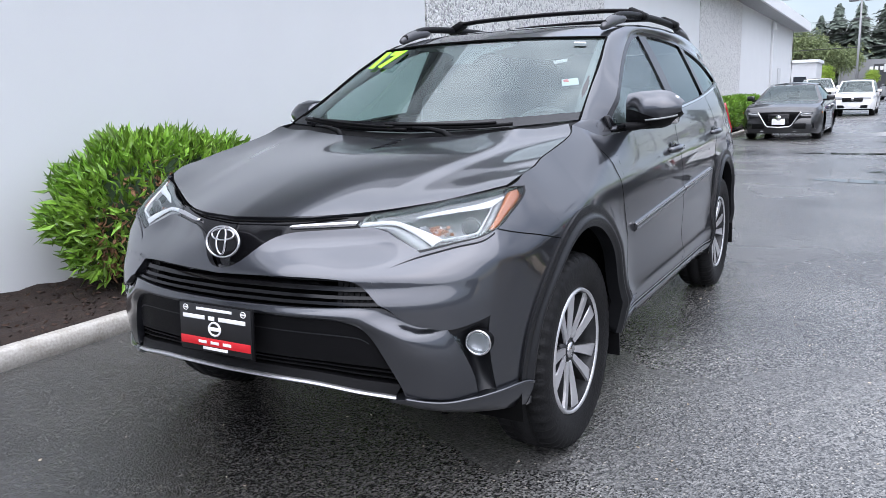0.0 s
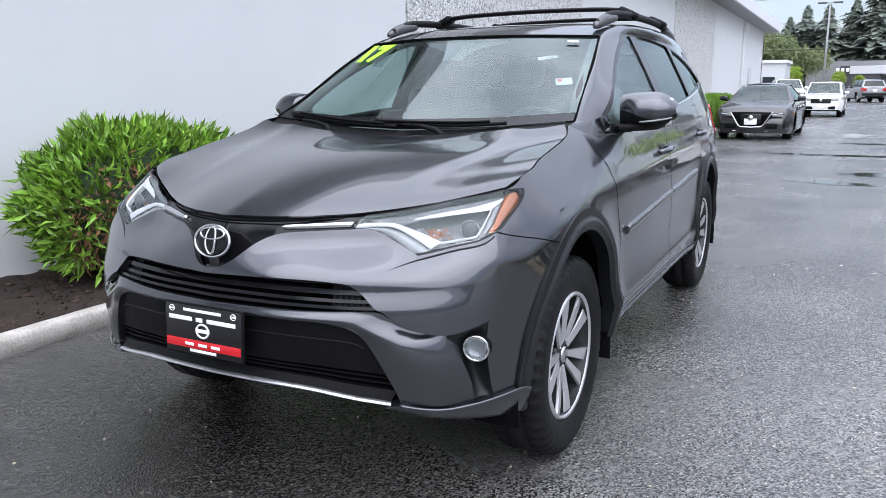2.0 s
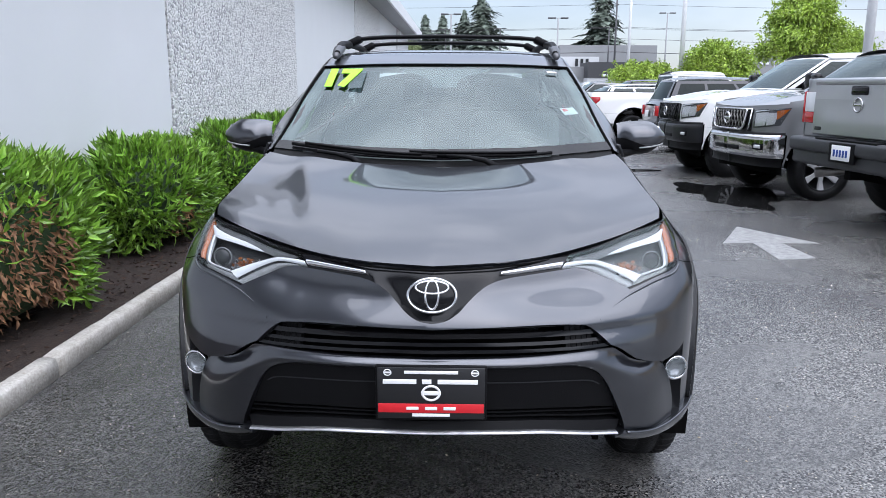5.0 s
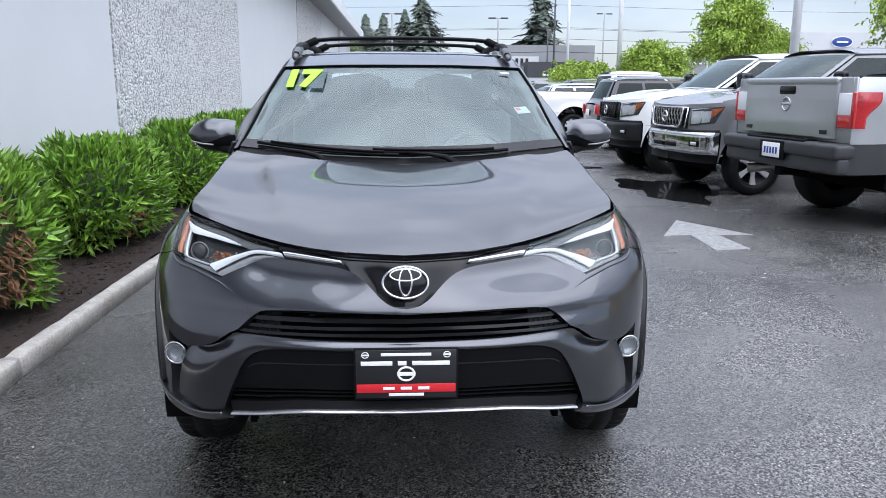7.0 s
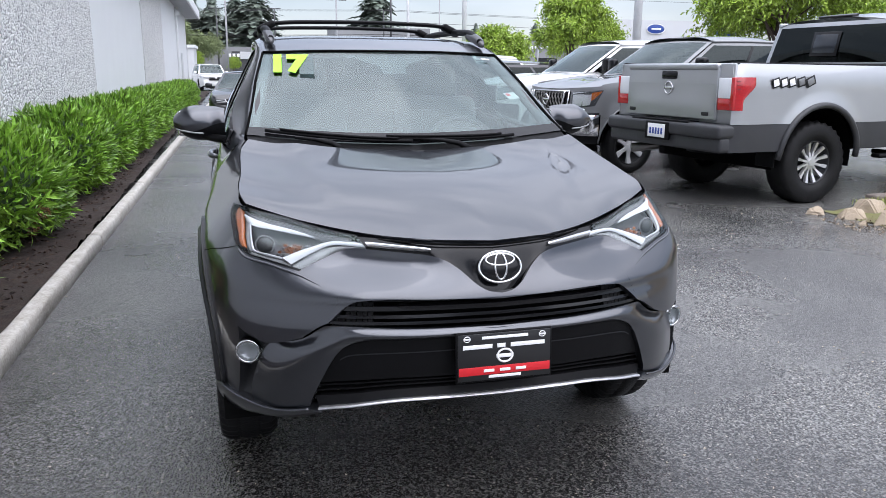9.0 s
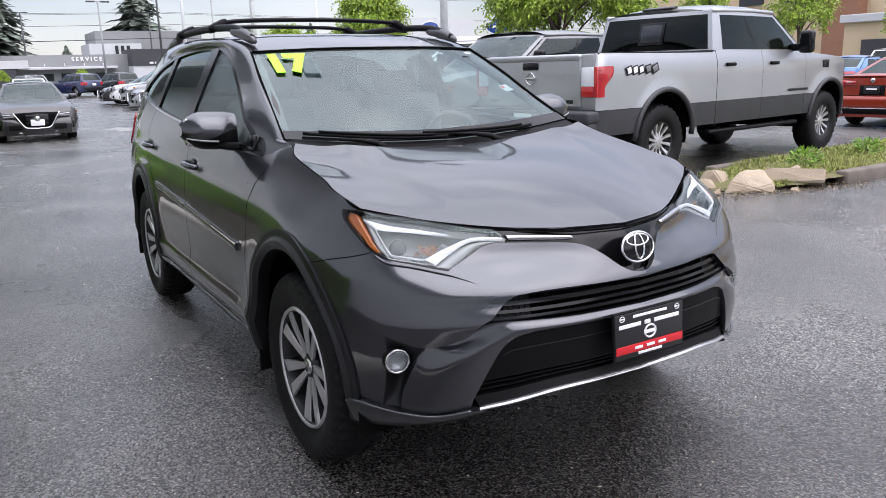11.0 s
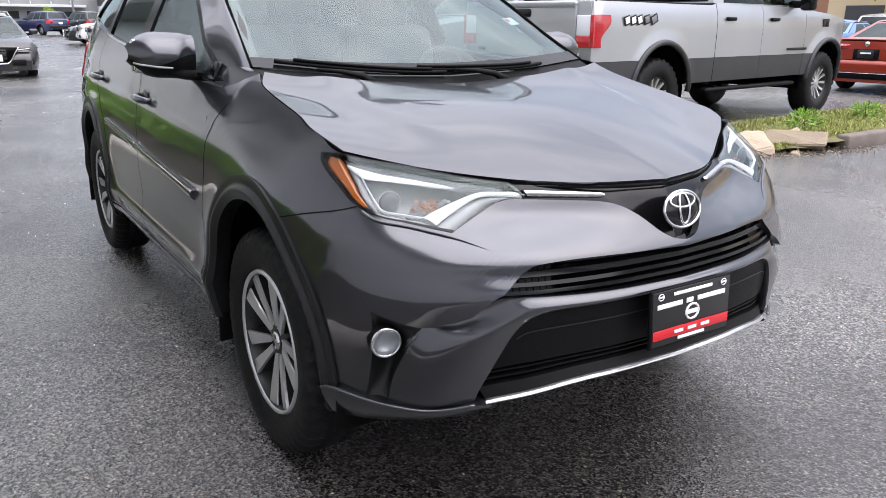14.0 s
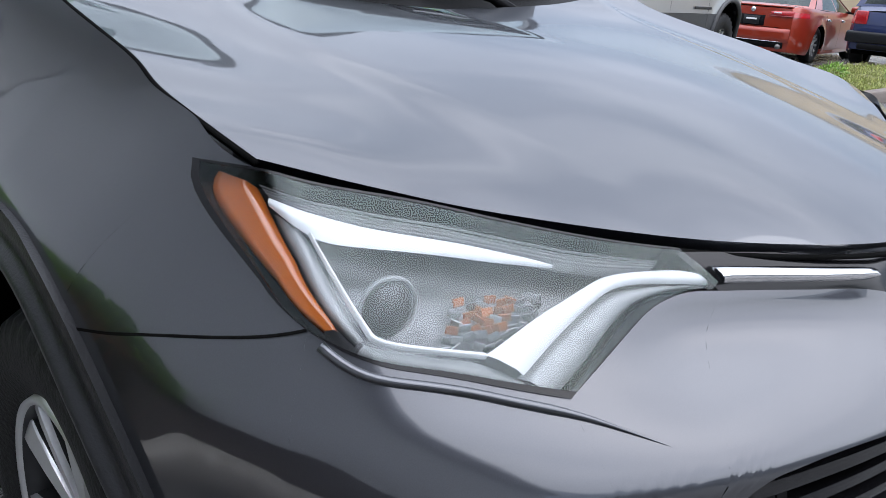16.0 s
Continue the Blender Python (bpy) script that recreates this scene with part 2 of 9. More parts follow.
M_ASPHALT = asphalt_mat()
M_KERB = material("painted_concrete", (0.62, 0.60, 0.56), 0.8, vary=0.3, scale=9, bump=0.5, bump_scale=70, second=(0.34, 0.31, 0.26))
M_SOIL = material("bark_mulch", (0.045, 0.028, 0.020), 0.95, vary=0.5, scale=20, bump=1.0, bump_scale=90, second=(0.016, 0.011, 0.009))
M_WALL = material("white_wall_paint", (0.70, 0.715, 0.725), 0.75, vary=0.025, scale=1.5, bump=0.08, bump_scale=150)
M_PEBBLE = pebble_mat()
M_FASCIA = material("white_metal_fascia", (0.72, 0.73, 0.74), 0.5, vary=0.05)
M_SOFFIT = material("grey_soffit", (0.36, 0.37, 0.38), 0.8, vary=0.1)
M_GREY_PAINT = paint("grey_metallic_paint", (0.050, 0.053, 0.062), 0.88, 0.30, 0.008)
M_GREY_PAINT.node_tree.nodes["Principled BSDF"].inputs["Coat IOR"].default_value = 1.65
M_HOOD_PAINT = paint("rain_beaded_grey_paint", (0.050, 0.053, 0.062), 0.88, 0.30, 0.022)
M_HOOD_PAINT.node_tree.nodes["Principled BSDF"].inputs["Coat IOR"].default_value = 1.65
M_SILVER = paint("silver_paint", (0.40, 0.41, 0.42), 0.75, 0.36)
M_GUNMETAL = paint("gunmetal_paint", (0.20, 0.205, 0.21), 0.55, 0.35)
M_WHITE = paint("white_paint", (0.78, 0.78, 0.77), 0.0, 0.3)
M_BLACK_PAINT = paint("black_paint", (0.010, 0.010, 0.011), 0.1, 0.3)
M_DARK_PAINT = paint("charcoal_paint", (0.006, 0.0062, 0.008), 0.2, 0.35)
M_NIGHT = paint("night_blue_paint", (0.012, 0.013, 0.020), 0.4, 0.3)
M_RED = paint("orange_red_paint", (0.29, 0.026, 0.007), 0.3, 0.3)
M_BLUE = paint("dark_blue_paint", (0.012, 0.022, 0.085), 0.3, 0.3)
M_LBLUE = paint("bright_blue_paint", (0.05, 0.17, 0.42), 0.3, 0.3)
M_WINE = paint("wine_red_paint", (0.20, 0.012, 0.016), 0.3, 0.3)
M_PLASTIC = material("black_plastic", (0.005, 0.005, 0.0056), 0.48, vary=0.2, bump=0.12, bump_scale=400, spec=0.11)
M_GLOSS_BLACK = material("gloss_black_plastic", (0.006, 0.006, 0.007), 0.14, vary=0.1, spec=0.3)
M_CLAD = material("grey_cladding", (0.012, 0.0125, 0.014), 0.3, vary=0.15, bump=0.1, bump_scale=300, spec=0.3)
M_RUBBER = material("tyre_rubber", (0.009, 0.009, 0.0095), 0.55, vary=0.35, scale=14, bump=0.3, bump_scale=120, spec=0.2)
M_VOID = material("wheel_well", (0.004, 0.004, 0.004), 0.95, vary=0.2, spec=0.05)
M_CHROME = material("chrome", (0.66, 0.66, 0.67), 0.09, metal=1.0, vary=0.03)
M_ALLOY = material("machined_alloy", (0.62, 0.62, 0.63), 0.30, metal=0.7, vary=0.06, bump_scale=300)
M_ALLOY_DARK = material("dark_alloy", (0.035, 0.036, 0.038), 0.35, metal=0.6, vary=0.15)
M_STEEL = material("brake_steel", (0.25, 0.24, 0.23), 0.45, metal=1.0, vary=0.2)
M_GLASS = glass_mat("window_glass", (0.66, 0.80, 0.77), 0.080)
M_CAR_GLASS = glass_mat("car_windshield_glass", (0.45, 0.52, 0.51), 0.03)
M_TRUCK_CLAD = material("weathered_cladding", (0.034, 0.035, 0.038), 0.42, vary=0.2, scale=4, bump=0.1, bump_scale=300, spec=0.4)
M_DEEP_TINT = glass_mat("privacy_glass", (0.012, 0.013, 0.014), 0.0, 0.55)
M_TINT = glass_mat("tinted_glass", (0.045, 0.052, 0.052), 0.0, 1.0)
M_LENS = glass_mat("lamp_lens", (0.86, 0.87, 0.88), 0.0)
M_WET_GLASS = glass_mat("rain_beaded_glass", (0.58, 0.68, 0.66), 0.07, 1.2, 0.6)
M_LAMP = material("lamp_reflector", (0.62, 0.63, 0.64), 0.18, metal=0.45, vary=0.1, scale=60)
M_FOG = material("fog_reflector", (0.42, 0.43, 0.44), 0.2, metal=0.5, vary=0.12, scale=50)
M_AMBER_DIM = material("amber_reflector", (0.34, 0.12, 0.035), 0.25, metal=0.5, vary=0.3, scale=80)
M_SILVERED = material("silvered_reflector", (0.34, 0.345, 0.35), 0.15, metal=0.85, vary=0.3, scale=80)
M_STRIP = material("satin_silver_strip", (0.62, 0.62, 0.63), 0.30, metal=0.9, vary=0.15, scale=20)
M_DRL = material("white_light_guide", (0.68, 0.70, 0.72), 0.3, vary=0.04)
M_AMBER = material("amber_lens", (0.33, 0.085, 0.010), 0.15, coat=1.0, vary=0.15, scale=90)
M_RED_DEEP = material("deep_red_lens", (0.16, 0.004, 0.006), 0.2, coat=0.6, vary=0.1)
M_REDLENS = material("red_lens", (0.40, 0.009, 0.013), 0.15, coat=1.0, vary=0.2, scale=60)
M_SEAT = material("grey_cloth", (0.11, 0.11, 0.113), 0.85, vary=0.15, bump=0.3, bump_scale=400)
M_DASH = material("dashboard_plastic", (0.055, 0.055, 0.058), 0.7, vary=0.15, bump=0.2, bump_scale=300)
M_WHITE_MARK = material("worn_road_paint", (0.40, 0.40, 0.39), 0.5, vary=0.25, scale=14, second=(0.10, 0.10, 0.10), bump_scale=110, bump=0.5)
M_PLATE_W = material("white_print", (0.80, 0.80, 0.80), 0.4, vary=0.03)
M_PLATE_K = material("black_plate", (0.010, 0.010, 0.011), 0.3, vary=0.1)
M_PLATE_R = material("red_print", (0.55, 0.015, 0.022), 0.35, vary=0.06)
M_LIME = material("lime_sticker", (0.36, 0.86, 0.02), 0.5, vary=0.05)
M_LEAF = material("laurel_leaf", (0.10, 0.225, 0.022), 0.34, vary=0.25, scale=3, island=0.6, second=(0.25, 0.42, 0.05))
M_DEAD = material("dead_leaf", (0.32, 0.17, 0.075), 0.7, vary=0.3, scale=12, island=0.4, second=(0.12, 0.055, 0.035))
M_TREE_LEAF = material("tree_leaf", (0.18, 0.29, 0.028), 0.5, vary=0.25, scale=1.5, island=0.5, second=(0.33, 0.44, 0.05))
# needle colour lightened to carry the haze of distance
M_CONIFER = material("conifer_needles", (0.095, 0.125, 0.10), 0.9, vary=0.3, scale=0.5, island=0.4, second=(0.16, 0.19, 0.15))
M_BARK = material("bark", (0.09, 0.065, 0.05), 0.9, vary=0.3, scale=10, bump=0.8, bump_scale=40)
M_ROCK = material("tan_rock", (0.44, 0.36, 0.26), 0.85, vary=0.25, scale=6, bump=0.6, bump_scale=45, second=(0.36, 0.29, 0.22))
M_OLD_KERB = material("stained_kerb", (0.20, 0.165, 0.14), 0.85, vary=0.3, scale=5, bump=0.5, bump_scale=60, second=(0.10, 0.085, 0.075))
M_GRASS = material("grass_blade", (0.17, 0.24, 0.045), 0.7, vary=0.3, scale=4, island=0.5, second=(0.32, 0.30, 0.10))
M_TURF = material("weedy_soil", (0.17, 0.19, 0.055), 0.95, vary=0.4, scale=7, bump=0.9, bump_scale=60, second=(0.11, 0.075, 0.05))
M_CONC = material("old_concrete", (0.27, 0.26, 0.25), 0.85, vary=0.25, scale=5, bump=0.4, bump_scale=60, second=(0.17, 0.16, 0.15))
M_SLIM_POLE = material("weathered_steel_pole", (0.30, 0.305, 0.31), 0.55, vary=0.15)
M_POLE = material("grey_painted_steel", (0.66, 0.67, 0.68), 0.5, vary=0.1)
M_DARK_POLE = material("dark_steel", (0.07, 0.07, 0.075), 0.5, vary=0.1)
M_WIRE = material("power_line", (0.03, 0.03, 0.03), 0.7)
M_BLDG_GREY = material("grey_stucco", (0.25, 0.255, 0.26), 0.85, vary=0.08, scale=0.6)
M_BLDG_LIGHT = material("light_panel", (0.55, 0.56, 0.57), 0.7, vary=0.06, scale=0.5)
M_BLDG_DARK = material("dark_panel", (0.045, 0.046, 0.05), 0.6, vary=0.1, scale=0.5)
M_TAN = material("tan_stucco", (0.58, 0.46, 0.30), 0.85, vary=0.06, scale=0.6)
M_BRICK = material("red_brick", (0.30, 0.15, 0.095), 0.85, vary=0.25, scale=9, obj_random=0.2)
M_BLUE_SIGN = material("blue_sign", (0.012, 0.05, 0.26), 0.4, vary=0.05)
M_WINDOW_FAR = material("dark_window", (0.02, 0.024, 0.03), 0.1, vary=0.2)
# white paper, its colour greyed for the dimming by the glass
M_TAG = material("paper_behind_glass", (0.50, 0.50, 0.51), 0.6, vary=0.05)
M_LAMP_GREY = material("grey_lamp_bowl", (0.105, 0.107, 0.112), 0.3, metal=0.7, vary=0.25, scale=30)
M_HOUSING = material("lamp_housing", (0.055, 0.057, 0.060), 0.35, metal=0.4, vary=0.3, scale=30)
M_FAR_LEAF = material("far_leaf", (0.13, 0.17, 0.075), 0.7, vary=0.25, scale=0.6, island=0.35, second=(0.20, 0.24, 0.10))

# ---- builders ----
def link_mesh(name, verts, faces, mat, parent=None, label="", smooth=True, mats=None, face_mats=None):
    me = bpy.data.meshes.new(name)
    me.from_pydata([tuple(v) for v in verts], [], [tuple(f) for f in faces])
    for m in (mats or [mat]):
        me.materials.append(m)
    if face_mats:
        me.polygons.foreach_set("material_index", face_mats)
    me.polygons.foreach_set("use_smooth", [smooth] * len(me.polygons))
    me.update()
    ob = new(name, me)
    ob.parent = parent
    if label:
        ob["label"] = label
    return ob


def part(name, bm, mat, parent=None, label="", smooth=True):
    """Links a bmesh as one mesh object under a thing or a part."""
    bmesh.ops.recalc_face_normals(bm, faces=bm.faces)
    me = bpy.data.meshes.new(name)
    for f in bm.faces:
        f.smooth = smooth
    bm.to_mesh(me)
    bm.free()
    me.materials.append(mat)
    ob = new(name, me)
    ob.parent = parent
    if label:
        ob["label"] = label
    return ob


def thing(name, label, category, group="", at=None):
    ob = new(name)
    ob.empty_display_size = 0.2
    tagged(ob, label, category, group)
    if at is not None:
        ob.matrix_world = at
    return ob


def add_box(bm, size, centre, rot=(0, 0, 0), bevel=0.0, seg=2):
    r = bmesh.ops.create_cube(bm, size=1.0)
    vs = r["verts"]
    bmesh.ops.transform(bm, matrix=pose(*centre, *rot) @ Matrix.Diagonal((*size, 1)), verts=vs)
    if bevel:
        es = list({e for v in vs for e in v.link_edges})
        bmesh.ops.bevel(bm, geom=es, offset=bevel, segments=seg, profile=0.5, affect="EDGES")
    return bm


def box_bm(size, centre, rot=(0, 0, 0), bevel=0.0, seg=2):
    return add_box(bmesh.new(), size, centre, rot, bevel, seg)


def add_cyl(bm, r0, r1, a, b, seg=16, caps=True):
    a, b = Vector(a), Vector(b)
    d = b - a
    m = Matrix.Translation((a + b) / 2) @ d.to_track_quat("Z", "Y").to_matrix().to_4x4()
    bmesh.ops.create_cone(bm, cap_ends=caps, segments=seg, radius1=r0, radius2=r1, depth=d.length, matrix=m)
    return bm


def cyl_bm(r0, r1, a, b, seg=16):
    return add_cyl(bmesh.new(), r0, r1, a, b, seg)


def key(keys, x):
    """Smooth monotone interpolation through (x, value) pairs."""
    n = len(keys)
    if x <= keys[0][0]:
        return keys[0][1]
    if x >= keys[-1][0]:
        return keys[-1][1]
    i = max(j for j in range(n - 1) if keys[j][0] <= x)

    def slope(j):
        if j <= 0 or j >= n - 1:
            a, b = (0, 1) if j <= 0 else (n - 2, n - 1)
            return (keys[b][1] - keys[a][1]) / (keys[b][0] - keys[a][0])
        d0 = (keys[j][1] - keys[j - 1][1]) / (keys[j][0] - keys[j - 1][0])
        d1 = (keys[j + 1][1] - keys[j][1]) / (keys[j + 1][0] - keys[j][0])
        return 0.0 if d0 * d1 <= 0 else 2 * d0 * d1 / (d0 + d1)

    (x0, y0), (x1, y1) = keys[i], keys[i + 1]
    h = x1 - x0
    s = (x - x0) / h
    m0, m1 = slope(i) * h, slope(i + 1) * h
    return (2 * s ** 3 - 3 * s * s + 1) * y0 + (s ** 3 - 2 * s * s + s) * m0 + (3 * s * s - 2 * s ** 3) * y1 + (s ** 3 - s * s) * m1


def ease(a, b, x):
    s = min(1.0, max(0.0, (x - a) / (b - a)))
    return s * s * (3 - 2 * s)


def polyline(points, n, curve=False):
    """n + 1 points evenly spread along a polyline, or along a smooth curve through it."""
    ps = [Vector(p) for p in points]
    if curve and len(ps) > 2:
        out = []
        for i in range(len(ps) - 1):
            p0, p1, p2, p3 = ps[max(0, i - 1)], ps[i], ps[i + 1], ps[min(len(ps) - 1, i + 2)]
            for k in range(12):
                s = k / 12
                out.append(0.5 * ((2 * p1) + (p2 - p0) * s + (2 * p0 - 5 * p1 + 4 * p2 - p3) * s * s + (3 * p1 - p0 - 3 * p2 + p3) * s ** 3))
        ps = out + [ps[-1]]
    acc = [0.0]
    for a, b in zip(ps, ps[1:]):
        acc.append(acc[-1] + (b - a).length)
    out, j = [], 0
    for k in range(n + 1):
        d = acc[-1] * k / n
        while j < len(ps) - 2 and acc[j + 1] < d:
            j += 1
        f = 0 if acc[j + 1] == acc[j] else (d - acc[j]) / (acc[j + 1] - acc[j])
        out.append(ps[j].lerp(ps[j + 1], f))
    return out


def grid_faces(nu, nv, start=0):
    return [(start + j * (nu + 1) + i, start + j * (nu + 1) + i + 1, start + (j + 1) * (nu + 1) + i + 1, start + (j + 1) * (nu + 1) + i)
            for j in range(nv) for i in range(nu)]


def tube_bm(points, radius, seg=8, closed=False):
    """A round bar along points; radius may be a list."""
    bm = bmesh.new()
    ps = [Vector(p) for p in points]
    n = len(ps)
    rings = []
    for i, p in enumerate(ps):
        d = (ps[(i + 1) % n] if closed or i < n - 1 else p) - (ps[i - 1] if closed or i > 0 else p)
        q = d.to_track_quat("Z", "Y")
        r = radius[i] if isinstance(radius, (list, tuple)) else radius
        rings.append([bm.verts.new(p + q @ Vector((r * math.cos(2 * math.pi * k / seg), r * math.sin(2 * math.pi * k / seg), 0))) for k in range(seg)])
    for i in range(n if closed else n - 1):
        a, b = rings[i], rings[(i + 1) % n]
        for k in range(seg):
            bm.faces.new((a[k], a[(k + 1) % seg], b[(k + 1) % seg], b[k]))
    if not closed:
        bm.faces.new(rings[0][::-1])
        bm.faces.new(rings[-1])
    return bm


def text_bm(body, size, depth=0.004, bold=0.0):
    """Raised lettering in the built-in font, centred, in the x-y plane, as a bmesh."""
    cu = bpy.data.curves.new("lettering", "FONT")
    cu.body, cu.size, cu.extrude = body, size, depth
    cu.offset = bold
    cu.align_x, cu.align_y = "CENTER", "CENTER"
    ob = bpy.data.objects.new("lettering", cu)
    me = bpy.data.meshes.new_from_object(ob)
    bm = bmesh.new()
    bm.from_mesh(me)
    bpy.data.objects.remove(ob)
    bpy.data.meshes.remove(me)
    bpy.data.curves.remove(cu)
    return bm


def well_bm(r, x0, x1, y, z):
    """The lining of a wheel well: the upper part of a drum, axle along x, open below."""
    bm = bmesh.new()
    rows = []
    for k in range(25):
        a = radians(-12 + 204 * k / 24)
        rows.append([bm.verts.new((x, y + r * math.cos(a), z + r * math.sin(a))) for x in (x0, x1)])
    for p, q in zip(rows, rows[1:]):
        bm.faces.new((p[0], p[1], q[1], q[0]))
    return bm

# ---- ground, bed, wall ----
BED = pose(-1.93, 0, 0, 0, 0, -0.7)          # the kerb's line, all but along y
WALL_X = -3.12


def sheet(name, x0, x1, y0, y1, z, mat, nx=1, ny=1, wobble=0.0):
    vs, r = [], random.Random(4)
    for j in range(ny + 1):
        for i in range(nx + 1):
            vs.append((x0 + (x1 - x0) * i / nx, y0 + (y1 - y0) * j / ny, z + r.uniform(-wobble, wobble)))
    return link_mesh(name, vs, grid_faces(nx, ny), mat)


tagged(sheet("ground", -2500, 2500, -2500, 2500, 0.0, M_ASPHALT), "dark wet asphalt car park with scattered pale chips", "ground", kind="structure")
bed = sheet("planting_bed", WALL_X - 0.1, -1.965, -14, 44, 0.086, M_SOIL, 18, 500, 0.020)
tagged(bed, "dark brown bark mulch bed along the white wall", "planting bed", kind="structure")


def kerb_piece(length):
    """One cast kerb stone with a rounded top, lying along y."""
    prof = [(-0.045, -0.02), (0.058, -0.02), (0.054, 0.070), (0.050, 0.090), (0.040, 0.101), (0.015, 0.104), (-0.022, 0.105), (-0.036, 0.098), (-0.042, 0.085)]
    ny, r = 24, random.Random(9)
    vs, fs = [], []
    for j in range(ny + 1):
        for px, pz in prof:
            k = 0.004 if j in (0, ny) else 0.0
            vs.append((px * (1 - k * 6) + r.uniform(-.0035, .0035), -length / 2 + length * j / ny, pz * (1 - k * 4) + r.uniform(-.003, .003)))
    n = len(prof)
    for j in range(ny):
        for i in range(n):
            fs.append((j * n + i, j * n + (i + 1) % n, (j + 1) * n + (i + 1) % n, (j + 1) * n + i))
    fs += [tuple(range(n))[::-1], tuple(range(ny * n, ny * n + n))]
    return vs, fs


kerb = tagged(new("kerb"), "worn whitish concrete kerb beside the mulch bed", "kerb", kind="structure")
kerb.matrix_world = BED
kv, kf = kerb_piece(2.985)
first = None
for i in range(19):
    if first is None:
        first = link_mesh("kerb_stone", kv, kf, M_KERB, kerb)
        ob = first
    else:
        ob = new("kerb_stone", first.data)
        ob.parent = kerb
    ob.location = (0, -11.2 + 3.0 * i, 0)
    ob.rotation_euler = (0, 0, 0)


def wall_building():
    wall = tagged(new("wall_building"), "long white painted wall with rough aggregate panels and a flat overhanging roof", "wall", kind="structure")
    spans = [(-14, 4.35, M_WALL, 0), (4.35, 11.05, M_PEBBLE, 1), (11.05, 19.75, M_WALL, 0), (19.75, 27.0, M_PEBBLE, 1), (27.0, 44.5, M_WALL, 0)]
    for a, b, m, rough in spans:
        x = WALL_X + (0.018 if rough else 0.0)
        part("aggregate_panel" if rough else "smooth_panel", box_bm((0.3, b - a - (0.03 if rough else 0.0), 4.25), (x - 0.15, (a + b) / 2, 2.125)), m, wall, smooth=False)
    part("return_wall", box_bm((14, 0.3, 4.25), (WALL_X - 7.0, 44.36, 2.125)), M_WALL, wall, smooth=False)
    part("soffit", box_bm((15.6, 59.4, 0.06), (WALL_X - 7.1, 15.6, 4.28)), M_SOFFIT, wall, smooth=False)
    part("fascia", box_bm((0.08, 59.6, 0.46), (-2.36, 15.6, 4.46), bevel=0.01), M_FASCIA, wall, smooth=False)
    part("end_fascia", box_bm((15.6, 0.08, 0.46), (-10.2, 45.36, 4.46), bevel=0.01), M_FASCIA, wall, smooth=False)
    part("roof", box_bm((15.4, 59.2, 0.1), (-10.1, 15.6, 4.62)), M_SOFFIT, wall, smooth=False)
    part("downpipe", box_bm((0.10, 0.10, 4.2), (WALL_X + 0.055, 35.3, 2.1), bevel=0.015), M_FASCIA, wall)
    part("rain_head", box_bm((0.22, 0.28, 0.3), (WALL_X + 0.115, 35.3, 3.95), bevel=0.02), M_FASCIA, wall)
    part("side_door", box_bm((0.05, 0.95, 2.1), (WALL_X + 0.03, 38.6, 1.1), bevel=0.01), M_BLDG_LIGHT, wall, "grey metal door flush in the wall")
    return wall


wall_building()
# unseen plain wall closing the car park, added to darken the nose's low reflections
wall_south = tagged(new("wall_south"), "plain dark grey wall added unseen across the car park for reflections", "wall", kind="structure")
part("wall_face", box_bm((70, 0.3, 4.2), (14, -27, 2.1)), M_SOFFIT, wall_south, smooth=False)
part("wall_coping", box_bm((70.2, 0.5, 0.25), (14, -27, 4.32), bevel=0.02), M_FASCIA, wall_south, smooth=False)

